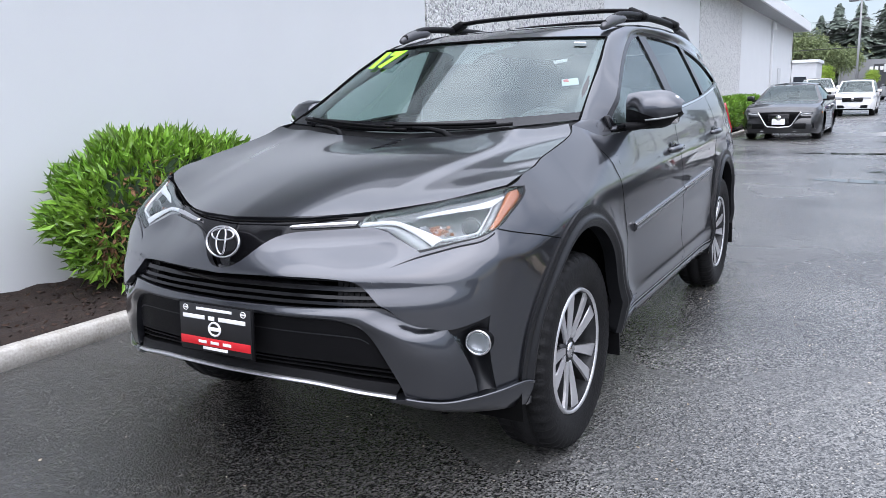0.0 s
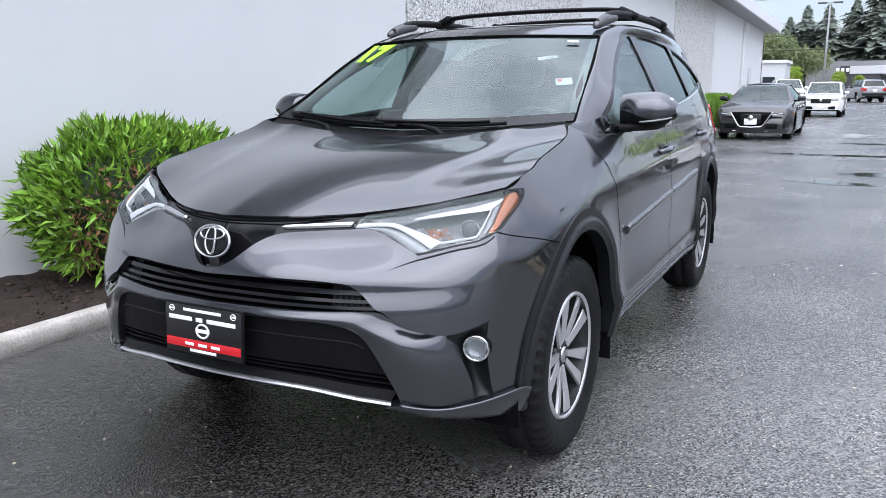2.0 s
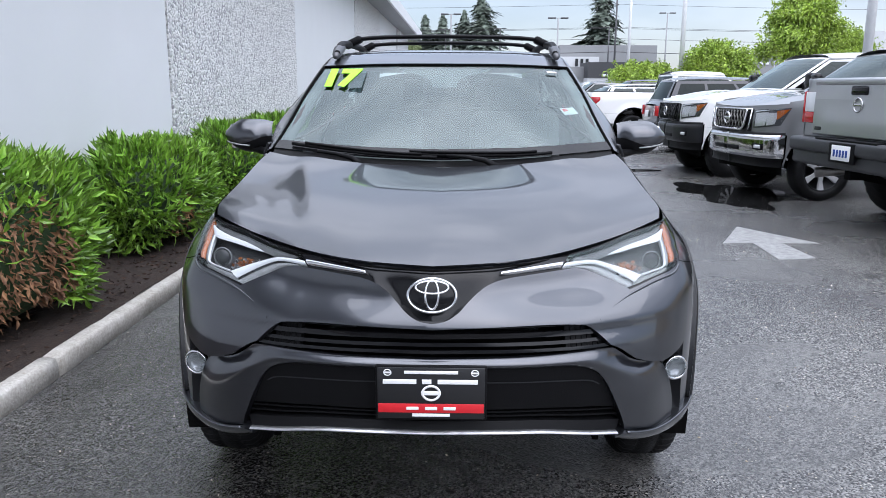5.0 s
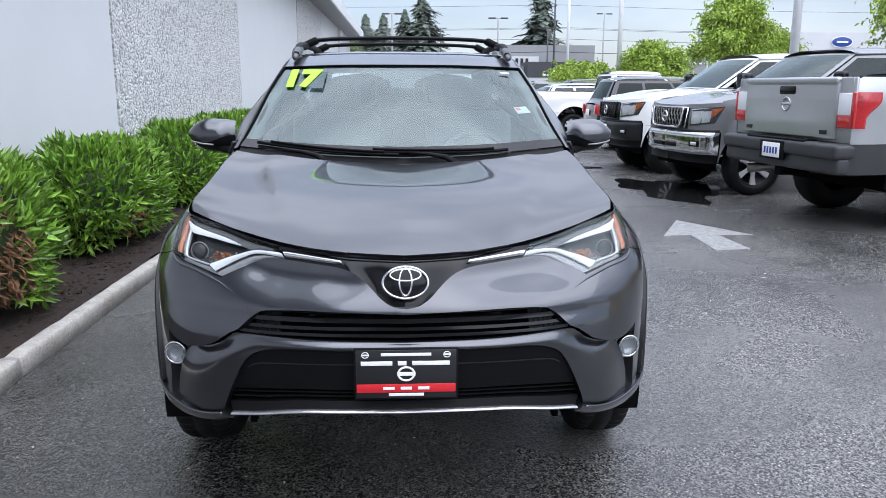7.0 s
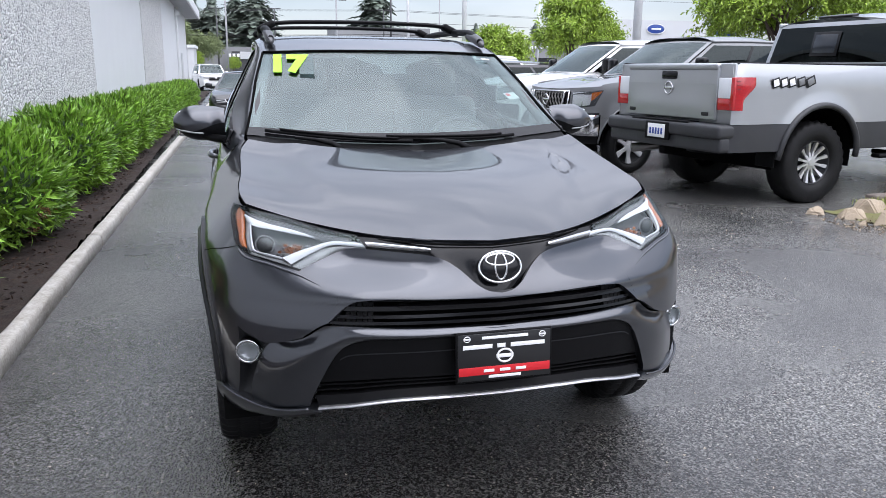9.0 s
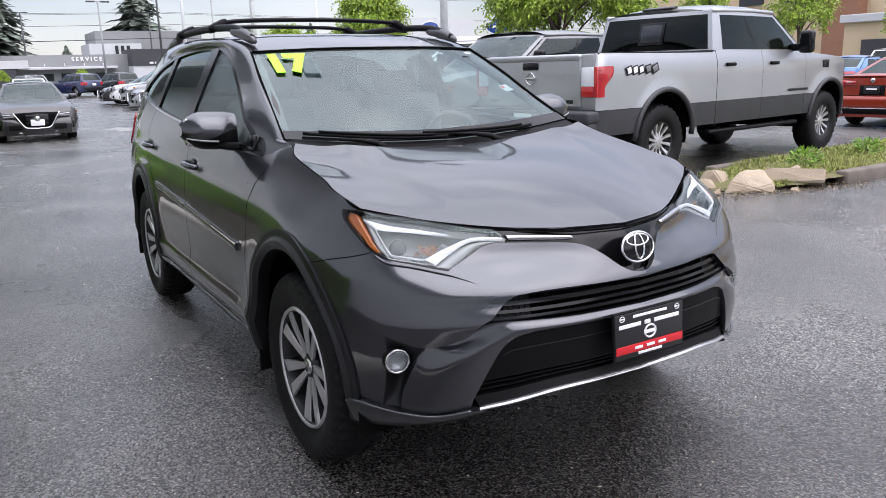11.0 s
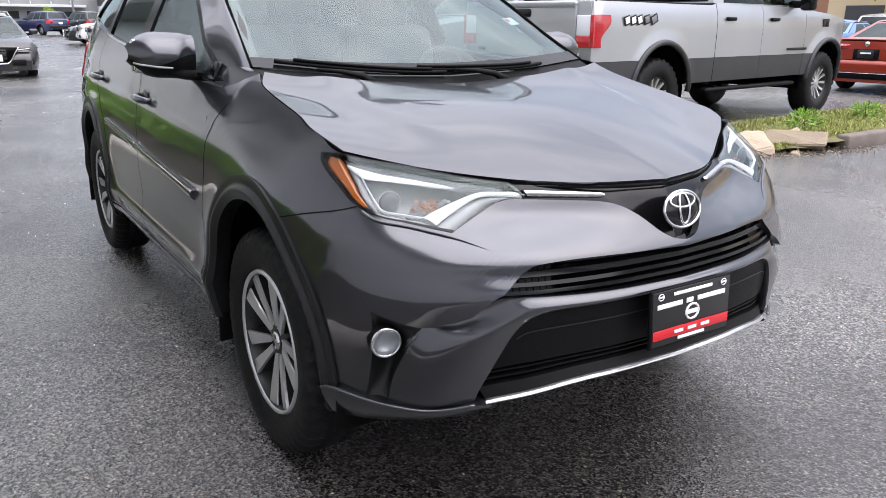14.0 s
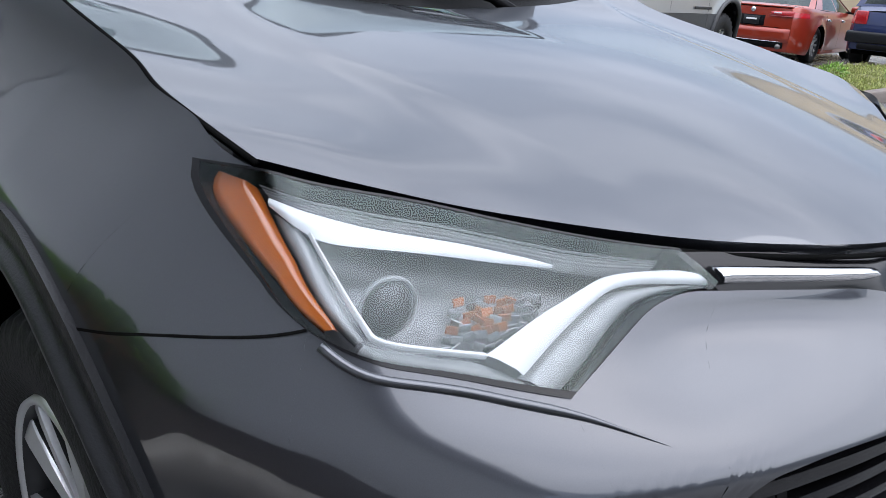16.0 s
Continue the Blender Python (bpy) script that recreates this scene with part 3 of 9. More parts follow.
# ---- other vehicles ----
def wheel_meshes(R, width, rim, spokes, mat_face, knobby=False):
    """Meshes of a wheel, axle along x, outer face towards +x: tyre, rim, spokes."""
    bm = bmesh.new()
    h = width / 2
    prof = [(-h * 0.80, rim * 0.98), (-h, rim + (R - rim) * 0.35), (-h * 0.96, R * 0.93), (-h * 0.78, R * 0.985), (-h * 0.3, R), (h * 0.3, R),
            (h * 0.78, R * 0.985), (h * 0.96, R * 0.93), (h, rim + (R - rim) * 0.35), (h * 0.84, rim * 0.99), (h * 0.55, rim * 0.97)]
    seg = 56
    rings = []
    for k in range(seg):
        a = 2 * math.pi * k / seg
        ring = []
        for i, (px, pr) in enumerate(prof):
            lug = 0.0
            if 2 <= i <= 7:
                lug = (0.028 if knobby else 0.010) * R * (1 if (k + i) % 2 else -1)
            ring.append(bm.verts.new((px, (pr + lug) * math.cos(a), (pr + lug) * math.sin(a))))
        rings.append(ring)
    for k in range(seg):
        p, q = rings[k], rings[(k + 1) % seg]
        for i in range(len(prof) - 1):
            bm.faces.new((p[i], p[i + 1], q[i + 1], q[i]))
    tyre = bm
    bm = bmesh.new()
    seg = 40
    prof = [(h * 0.80, rim * 0.99), (h * 0.84, rim * 0.955), (h * 0.70, rim * 0.92), (h * 0.1, rim * 0.86), (h * 0.02, rim * 0.25), (h * 0.02, 0.001)]
    rings = [[bm.verts.new((px, pr * math.cos(2 * math.pi * k / seg), pr * math.sin(2 * math.pi * k / seg))) for px, pr in prof] for k in range(seg)]
    for k in range(seg):
        p, q = rings[k], rings[(k + 1) % seg]
        for i in range(len(prof) - 1):
            bm.faces.new((p[i], p[i + 1], q[i + 1], q[i]))
    back = bm
    bm = bmesh.new()
    for s in range(spokes):
        a = 2 * math.pi * s / spokes
        m = Matrix.Rotation(a, 4, "X")
        vs = []
        kw = min(1.0, 6.5 / spokes)
        for r, w, x in ((rim * 0.12, rim * 0.13 * kw, h * 0.62), (rim * 0.5, rim * 0.085 * kw, h * 0.58), (rim * 0.94, rim * 0.15 * kw, h * 0.74)):
            vs.append([bm.verts.new(m @ Vector((x - d, sgn * w, r))) for d, sgn in ((0, -1), (0, 1), (0.03, 1.15), (0.03, -1.15))])
        for p, q in zip(vs, vs[1:]):
            for i in range(4):
                bm.faces.new((p[i], p[(i + 1) % 4], q[(i + 1) % 4], q[i]))
    add_cyl(bm, rim * 0.20, rim * 0.17, (h * 0.3, 0, 0), (h * 0.66, 0, 0), 20)
    return tyre, back, bm


def wheel_proto(name, R, width, rim, spokes, mat_face, knobby=False):
    e = thing(name, "wheel", "wheel")
    t, b, s = wheel_meshes(R, width, rim, spokes, mat_face, knobby)
    part("tyre", t, M_RUBBER, e)
    part("rim", b, M_ALLOY_DARK, e)
    part("spokes", s, mat_face, e, smooth=False)
    return e


def hang_wheels(proto, parent, wb, track, R):
    """Four wheels as parts of a vehicle; each keeps its tyre, rim and spokes."""
    for sx in (1, -1):
        for y in (-wb / 2, wb / 2):
            w = new("wheel")
            w.parent = parent
            w.matrix_basis = pose(sx * track / 2, y, R, (17 * (y > 0)), 0, 0 if sx > 0 else 180)
            for c in proto.children:
                o = new(c.name.split(".")[0], c.data)
                o.parent = w


def coons(b, t, l, r, nu, nv):
    """Points of a patch between four boundary rows, each a list of points: b and t have nu + 1, l and r nv + 1."""
    out = []
    for j in range(nv + 1):
        v = j / nv
        for i in range(nu + 1):
            u = i / nu
            out.append(b[i] * (1 - v) + t[i] * v + l[j] * (1 - u) + r[j] * u
                       - (b[0] * (1 - u) * (1 - v) + b[-1] * u * (1 - v) + t[0] * (1 - u) * v + t[-1] * u * v))
    return out


def quad_patch(c, bow, u0, u1, v0, v1, n=6):
    """A bowed patch over four corners (bottom a, b, top a, b), cut to a part of it. bow: a vector, the bulge at its middle."""
    a, b, ta, tb = (Vector(p) for p in c)
    bow = Vector(bow)
    vs = []
    for j in range(n + 1):
        v = v0 + (v1 - v0) * j / n
        for i in range(n + 1):
            u = u0 + (u1 - u0) * i / n
            p = a.lerp(b, u).lerp(ta.lerp(tb, u), v)
            vs.append(p + bow * (1 - (2 * u - 1) ** 2) * (0.6 + 0.4 * (1 - (2 * v - 1) ** 2)))
    return vs, grid_faces(n, n)


def framed_glass(parent, name, c, bow, frame_mat, glass_mat_, cuts=(0.05, 0.95), vcut=(0.08, 0.94), out=(0, 0, 0)):
    """Frame ring and panes of one window face. cuts: edges of the panes along the face, in pairs."""
    us = [0.0, *cuts, 1.0]
    vs, fs = [], []

    def put(u0, u1, v0, v1):
        p, f = quad_patch(c, bow, u0, u1, v0, v1)
        k = len(vs)
        vs.extend(p)
        fs.extend([tuple(i + k for i in q) for q in f])

    put(0, 1, 0, vcut[0])
    put(0, 1, vcut[1], 1)
    for i in range(0, len(us) - 1, 2):
        put(us[i], us[i + 1], vcut[0], vcut[1])
    link_mesh(name + "_frame", vs, fs, frame_mat, parent)
    for i in range(1, len(us) - 1, 2):
        p, f = quad_patch(c, bow, us[i], us[i + 1], vcut[0], vcut[1])
        o = link_mesh(name, [q - Vector(out) * 0.006 for q in p], f, glass_mat_, parent)
        o.visible_shadow = False


def vehicle(name, s, at, label, category, group="parked vehicles"):
    """A parked vehicle, front towards -y of its own frame, origin on the ground midway between the axles."""
    car = thing(name, label, category, group, at)
    wb, fo, ro, W, R = s["wb"], s["fo"], s["ro"], s["W"] / 2, s["R"]
    y0, y1 = -wb / 2 - fo, wb / 2 + ro
    body, clear, arch = s["paint"], s["clear"], R * s.get("arch", 1.16)
    zt, lower = s["top"], s.get("lower", 0.0)
    ny, nv = 110, 12
    prof = [(0.0, 0.945), (0.12, 0.985), (0.45, 1.0), (0.75, 0.99), (0.9, 0.965), (1.0, 0.92)]

    def half(y):
        e = min(y - y0, y1 - y)
        return W * (0.80 + 0.20 * (1 - (1 - min(1, max(0.0, e) / 0.65)) ** 2.2))

    def bottom(y):
        z = clear + 0.10 * (1 - ease(0, 0.5, y - y0)) * s.get("chin", 1) + s.get("rise", 0.14) * (1 - ease(0, 0.6, y1 - y))
        for yw in (-wb / 2, wb / 2):
            d = arch * arch - (y - yw) ** 2
            if d > 0:
                z = max(z, R + math.sqrt(d))
        return z

    def at_pt(y, v, side):
        zb, top = bottom(y), key(zt, y - y0)
        z = zb + (top - zb) * v
        f = (z - clear) / max(0.2, top - clear)
        x = half(y) * key(prof, f)
        for yw in (-wb / 2, wb / 2):
            r = math.hypot(y - yw, z - R)
            x += 0.022 * max(0, 1 - abs(r - arch) / 0.10)
        k = 1 - ease(0, 0.35, y - y0)
        q = 1 - ease(0, 0.35, y1 - y)
        yy = y + k * s.get("lean", 0.16) * max(0, f - 0.45) ** 2 * 2 - q * s.get("tuck", 0.10) * max(0, f - 0.5) ** 2 * 2 + (k - q) * 0.10 * max(0, 0.3 - f)
        return Vector((side * x, yy, z))

    ys = [y0 + (y1 - y0) * i / ny for i in range(ny + 1)]
    def tail_strip(nm, xa, xb, ha, hb, z, out, mat, parent, nu=12, nm_v=5):
        """A band across the tail, ha high at xa and hb high at xb, following the panel."""
        zb, tp, vs = bottom(y1), key(zt, y1 - y0), []
        for j in range(nm_v + 1):
            for i in range(nu + 1):
                x, h = xa + (xb - xa) * i / nu, ha + (hb - ha) * i / nu
                zz = z + h * (j / nm_v - 0.5)
                a_ = at_pt(y1, min(1, max(0, (zz - zb) / (tp - zb))), 1)
                rim = 1 if 0 < i < nu and 0 < j < nm_v else 0.2
                vs.append(Vector((x, a_.y + 0.045 * (1 - (x / a_.x) ** 2) + out * rim, zz)))
        return link_mesh(nm, vs, grid_faces(nu, nm_v), mat, parent)

    for side in (1, -1):
        vs = [at_pt(y, j / nv, side) for j in range(nv + 1) for y in ys]
        if lower:
            fm = [1 if (at_pt(ys[i], (j + 0.5) / nv, 1).z < lower) else 0 for j in range(nv) for i in range(ny)]
            link_mesh("body_side", vs, grid_faces(ny, nv), body, car, mats=[body, M_CLAD], face_mats=fm)
        else:
            link_mesh("body_side", vs, grid_faces(ny, nv), body, car)
    nx = 10

    def deck(name_, ya, yb, mat, drop=0.0):
        rows = [y for y in ys if ya <= y <= yb]
        vs = []
        for y in rows:
            a = at_pt(y, 1.0, 1)
            for i in range(nx + 1):
                x = -1 + 2 * i / nx
                vs.append(Vector((a.x * x, a.y, a.z - drop + (0.035 * (1 - x * x) if not drop else 0))))
        return link_mesh(name_, vs, grid_faces(nx, len(rows) - 1), mat, car)

    cab0, cab1 = s["belt"]
    deck("hood", y0, cab0 + 0.15, body)
    if s["kind"] == "pickup":
        deck("cab_base", cab0 + 0.1, cab1, M_DASH)
        deck("bed_floor", cab1, y1 - 0.06, M_PLASTIC, 0.35)
    else:
        deck("cab_base", cab0 + 0.1, cab1, M_DASH)
        deck("tail_deck", cab1 - 0.1, y1, body)
    for yy, nm in ((y0, "front_panel"), (y1, "rear_panel")):
        vs = []
        for j in range(nv + 1):
            a = at_pt(yy, j / nv, 1)
            for i in range(nx + 1):
                x = -1 + 2 * i / nx
                vs.append(Vector((a.x * x, a.y + (-0.07 if yy == y0 else 0.045) * (1 - x * x), a.z)))
        link_mesh(nm, vs, grid_faces(nx, nv), body, car)
    # underside and wheel wells
    part("underbody", box_bm((W * 1.5, y1 - y0 - 0.7, 0.25), (0, (y0 + y1) / 2, clear + 0.18)), M_VOID, car)
    part("cabin_tub", box_bm((W * 1.84, wb - arch * 2 - 0.05, 0.4), (0, 0, clear + 0.3)), M_VOID, car)
    for yw in (-wb / 2, wb / 2):
        part("wheel_well", well_bm(arch + 0.02, -W * 0.9, W * 0.9, yw, R), M_VOID, car)
    hang_wheels(s["wheel"], car, wb, W * 2 - s["tyre_w"] - 0.05, R)
    # greenhouse
    wbelt, wroof, zr, (r0, r1) = W * 0.90, W * s.get("roof_w", 0.70), s["zr"], s["roof"]
    zb0, zb1 = key(zt, cab0 - y0), key(zt, cab1 - y0)
    pillar = s.get("pillar", M_GLOSS_BLACK)
    framed_glass(car, "windshield", ((-wbelt, cab0, zb0), (wbelt, cab0, zb0), (-wroof, r0, zr), (wroof, r0, zr)), (0, -0.10, 0.03), body, s.get("wind", M_CAR_GLASS), (0.05, 0.95), (0.04, 0.95))
    framed_glass(car, "rear_window", ((-wbelt, cab1, zb1), (wbelt, cab1, zb1), (-wroof, r1, zr - 0.02), (wroof, r1, zr - 0.02)), (0, 0.06, 0.02), body, s.get("back", M_TINT), s.get("rear_cuts", (0.07, 0.93)), (0.1, 0.92))
    for sx in (1, -1):
        framed_glass(car, "side_window", ((sx * wbelt, cab0 + 0.12, zb0), (sx * wbelt, cab1 - 0.05, zb1), (sx * wroof, r0 + 0.06, zr - 0.015), (sx * wroof, r1 - 0.03, zr - 0.03)),
                     (sx * 0.03, 0, 0), body, s.get("side", M_TINT), s["cuts"], (0.03, 0.88))
        c = at_pt(cab0 + 0.35, 1.0, sx)
        m = part("mirror", box_bm((0.20, 0.11, 0.14), (sx * (W + 0.06), c.y, c.z + 0.08), (0, 0, sx * 12), 0.045, 3), s.get("mirror", body), car)
        part("mirror_arm", box_bm((0.16, 0.06, 0.05), (sx * (W - 0.04), c.y, c.z + 0.02), bevel=0.015), M_PLASTIC, m)
        for k, yh in enumerate(s["handles"]):
            q = at_pt(yh, 0.80, sx)
            part("door_handle", box_bm((0.05, 0.19, 0.045), (q.x + sx * 0.012, yh, q.z), bevel=0.015), s.get("handle", M_CHROME), car)
        for yd in s["seams"]:
            vs = []
            for j in range(9):
                q = at_pt(yd, 0.06 + 0.94 * j / 8, sx)
                vs += [q + Vector((sx * 0.002, -0.004, 0)), q + Vector((sx * 0.002, 0.004, 0))]
            link_mesh("door_gap", vs, [(2 * j, 2 * j + 1, 2 * j + 3, 2 * j + 2) for j in range(8)], M_VOID, car)
        # lamps that wrap round the corners
        hz0, hz1, hl = s["head"]
        vs, fs = [], []
        for j in range(5):
            for i in range(8):
                y = y0 + 0.012 + hl * i / 7
                zb, tp = bottom(y), key(zt, y - y0)
                z = hz0 + (hz1 - hz0) * j / 4 + 0.05 * i / 7
                q = at_pt(y, min(1, (z - zb) / (tp - zb)), sx)
                vs.append(Vector((q.x + sx * 0.006, q.y - 0.012, q.z)))
        lamp = link_mesh("headlight", vs, grid_faces(7, 4), s.get("lampmat", M_LAMP), car, "clear headlight")
        a = at_pt(y0, 0.7, sx)
        part("headlight_front", box_bm((0.34, 0.06, (hz1 - hz0) * (0.7 if s.get("vee") else 1)), (sx * (abs(a.x) - 0.15), y0 + 0.035, (hz0 + hz1) / 2), (0, sx * -4, sx * 8), 0.02, 2), s.get("lampmat", M_LAMP), lamp)
        if s.get("vee"):
            part("light_guide", box_bm((0.30, 0.02, 0.02), (sx * (abs(a.x) - 0.15), y0 + 0.0, hz0 + 0.035), (0, sx * -6, sx * 8), 0.006), M_DRL, lamp)
        part("indicator", box_bm((0.02, 0.10, (hz1 - hz0) * 0.5), (sx * (half(y0 + hl) + 0.004), y0 + hl * 0.85, hz1 - 0.03), bevel=0.006), M_AMBER, lamp)
        tz0, tz1, tl = s["tail"]
        vs = []
        for j in range(5):
            for i in range(8):
                y = y1 - 0.012 - tl * i / 7
                zb, tp = bottom(y), key(zt, y - y0)
                z = tz0 + (tz1 - tz0) * j / 4
                q = at_pt(y, min(1, (z - zb) / (tp - zb)), sx)
                vs.append(Vector((q.x + sx * 0.008, q.y + 0.012, q.z)))
        lamp = link_mesh("tail_light", vs, grid_faces(7, 4), M_REDLENS, car, "red tail light")
        a = at_pt(y1, 0.8, sx)
        if s.get("vee"):
            # a wide lamp that narrows towards the boot's middle, with a clear inner end
            for nm, xa, xb, ha, hb, hi, mat in (("tail_light_face", W * 0.80, W * 0.36, 0.105, 0.050, 0.0, M_REDLENS), ("reverse_lamp", W * 0.58, W * 0.40, 0.030, 0.022, 0.006, M_LAMP), ("lamp_shade", W * 0.80, W * 0.33, 0.030, 0.014, -0.050, M_RED_DEEP)):
                tail_strip(nm, sx * xa, sx * xb, ha, hb, tz0 + 0.06 + hi, 0.020 if nm == "tail_light_face" else 0.024, mat, lamp)
        else:
            part("tail_light_face", box_bm((s.get("tail_in", 0.2), 0.05, tz1 - tz0), (sx * (abs(a.x) - s.get("tail_in", 0.2) / 2 + 0.01), y1 + 0.0, (tz0 + tz1) / 2), (0, 0, -sx * 6), 0.015), M_REDLENS, lamp)
        if s.get("reverse"):
            part("reverse_lamp", box_bm((s.get("tail_in", 0.2) * 0.8, 0.056, (tz1 - tz0) * 0.3), (sx * (abs(a.x) - s.get("tail_in", 0.2) / 2 + 0.01), y1 + 0.002, tz0 + (tz1 - tz0) * 0.5), (0, 0, -sx * 6), 0.01), M_PLATE_W, lamp)
    vs, fs = [], []
    for j in range(9):
        y = r0 + (r1 - r0) * j / 8
        for i in range(nx + 1):
            x = -1 + 2 * i / nx
            vs.append((wroof * x, y, zr - (0.02 if j == 8 else 0) + 0.05 * (1 - x * x) + 0.03 * (1 - (2 * j / 8 - 1) ** 2)))
    link_mesh("roof", vs, grid_faces(nx, 8), body, car)
    # seats
    for x in (-0.38, 0.38):
        yb = cab0 + (1.15 if s["kind"] != "pickup" else 1.25)
        seat = part("front_seat", box_bm((0.5, 0.5, 0.16), (x, yb - 0.25, zb0 - 0.28), bevel=0.05), M_SEAT, car)
        part("seat_back", box_bm((0.48, 0.14, 0.60), (x, yb + 0.05, zb0 + 0.0), (-14, 0, 0), 0.05), M_SEAT, seat)
        part("headrest", box_bm((0.26, 0.10, 0.17), (x, yb + 0.15, zb0 + 0.36), (-10, 0, 0), 0.04), M_SEAT, seat)
    # grille, bumpers, plates
    gz0, gz1, gw = s["grille"]
    part("grille", box_bm((gw, 0.05, gz1 - gz0), (0, y0 - 0.058, (gz0 + gz1) / 2), (-6, 0, 0), 0.02), M_GLOSS_BLACK, car)
    surround = s.get("surround", M_CHROME)
    for k in range(4):
        part("grille_bar", box_bm((gw * 0.94, 0.02, 0.012), (0, y0 - 0.086, gz0 + (gz1 - gz0) * (k + 0.7) / 4.4), (-6, 0, 0), 0.004), surround if s.get("bars") else M_CLAD, car)
    part("grille_badge", add_cyl(bmesh.new(), 0.065, 0.065, (0, y0 - 0.10, (gz0 + gz1) / 2 + 0.02), (0, y0 - 0.085, (gz0 + gz1) / 2 + 0.02), 20), M_CHROME, car)
    if s.get("vee"):
        line = [(0.50, 0.70), (0.43, 0.60), (0.31, 0.40), (0.25, 0.345), (0, 0.33)]
        pts = [(x, y0 - 0.108 + 0.30 * x * x, z) for x, z in line]
        part("vee_trim", tube_bm(polyline([(-x, y, z) for x, y, z in pts] + pts[-2::-1], 40), 0.018, 8), M_CHROME, car, "chrome vee round the grille")
        ring = [(-x, y + 0.012, z) for x, y, z in pts] + [(x, y + 0.012, z) for x, y, z in pts[-2::-1]]
        k = len(ring)
        link_mesh("grille_panel", [Vector(q) for q in ring] + [Vector((x, y + 0.10, z)) for x, y, z in ring], [tuple(range(k))] + [(i, i + k, (i + 1) % k + k, (i + 1) % k) for i in range(k)], M_PLASTIC, car)
        for sx in (1, -1):
            part("fog_pocket", box_bm((0.27, 0.06, 0.17), (sx * 0.66, y0 + 0.045, 0.36), (0, sx * -12, sx * 16), 0.03, 2), M_GLOSS_BLACK, car)
            part("fog_lamp", cyl_bm(0.05, 0.05, (sx * 0.70, y0 + 0.05, 0.37), (sx * 0.705, y0 + 0.01, 0.37), 18), M_LAMP, car)
            part("bumper_blade", tube_bm([(sx * 0.34, y0 - 0.04, 0.235), (sx * 0.62, y0 + 0.03, 0.25), (sx * 0.82, y0 + 0.18, 0.29)], 0.014, 6), M_CHROME, car)
    part("front_plate", box_bm((0.30, 0.012, 0.15), (0, y0 - 0.095, s.get("fplate", 0.52)), (-4, 0, 0), 0.003), M_PLATE_W, car)
    part("rear_plate", box_bm((0.30, 0.012, 0.15), (0, y1 + 0.058, s.get("rplate", 0.85)), (4, 0, 0), 0.003), s.get("plate", M_PLATE_W), car)
    part("lower_intake", box_bm((W * 1.35, 0.05, 0.14), (0, y0 - 0.03, clear + 0.20), bevel=0.02), M_PLASTIC, car)
    if s.get("vee"):
        tail_strip("rear_bumper", -W * 0.79, W * 0.79, 0.24, 0.24, clear + 0.34, 0.055, body, car, 24, 6)
        tail_strip("rear_diffuser", -W * 0.70, W * 0.70, 0.12, 0.12, clear + 0.17, 0.045, M_PLASTIC, car, 20, 4)
        tail_strip("plate_recess", -0.24, 0.24, 0.19, 0.19, s.get("rplate", 0.85), 0.006, M_GLOSS_BLACK, car, 10, 4)
        tail_strip("boot_gap", -W * 0.62, W * 0.62, 0.008, 0.008, clear + 0.475, 0.004, M_VOID, car, 20, 2)
        part("boot_badge", cyl_bm(0.05, 0.045, (0, y1 + 0.03, 0.93), (0, y1 + 0.052, 0.93), 20), M_CHROME, car)
    else:
        part("rear_bumper", box_bm((W * 1.80, 0.12, 0.20), (0, y1 + 0.015, clear + 0.36), bevel=0.04, seg=3), body if not s.get("clad") else M_CLAD, car)
        part("rear_diffuser", box_bm((W * 1.3, 0.10, 0.10), (0, y1 + 0.02, clear + 0.20), bevel=0.02), M_PLASTIC, car)
    for sx in (1, -1):
        part("sill", box_bm((0.06, wb - 2 * arch, 0.10), (sx * (W - 0.05), 0, clear + 0.05), bevel=0.02), M_PLASTIC if s.get("clad") else body, car)
    if s.get("vee"):
        part("boot_lip", box_bm((W * 1.5, 0.10, 0.03), (0, y1 - 0.06, key(zt, y1 - y0) + 0.035), (-8, 0, 0), 0.012), body, car)
        tail_strip("bumper_line", -W * 0.66, W * 0.66, 0.016, 0.016, clear + 0.225, 0.065, M_CHROME, car, 20, 3)
        part("plate_mark", box_bm((0.2, 0.006, 0.03), (0, y1 + 0.066, s.get("rplate", 0.85) + 0.02), (4, 0, 0), 0.001), M_PLATE_W, car)
        for sx in (1, -1):
            part("tailpipe", cyl_bm(0.045, 0.045, (sx * W * 0.62, y1 - 0.1, clear + 0.14), (sx * W * 0.62, y1 + 0.075, clear + 0.14), 14), M_STEEL, car)
    return car


W_TRUCK = wheel_proto("off_road_wheel", 0.45, 0.29, 0.245, 12, M_ALLOY, True)
W_TRUCK2 = wheel_proto("truck_wheel", 0.40, 0.28, 0.275, 6, material("bright_wheel", (0.62, 0.62, 0.63), 0.3, metal=0.25, vary=0.05))
W_CAR = wheel_proto("car_wheel", 0.335, 0.22, 0.225, 10, M_ALLOY)
W_SUV = wheel_proto("suv_wheel", 0.365, 0.24, 0.24, 7, M_ALLOY)


# plan of a pickup's nose from its middle to the flank: way round, half width, set-back
NOSE_PLAN = [(0, 0, 0), (0.4, 0.40, 0.015), (0.62, 0.615, 0.05), (0.78, 0.765, 0.10), (0.90, 0.865, 0.17), (1.02, 0.94, 0.265), (1.16, 0.985, 0.40), (1.40, 1.01, 0.64)]


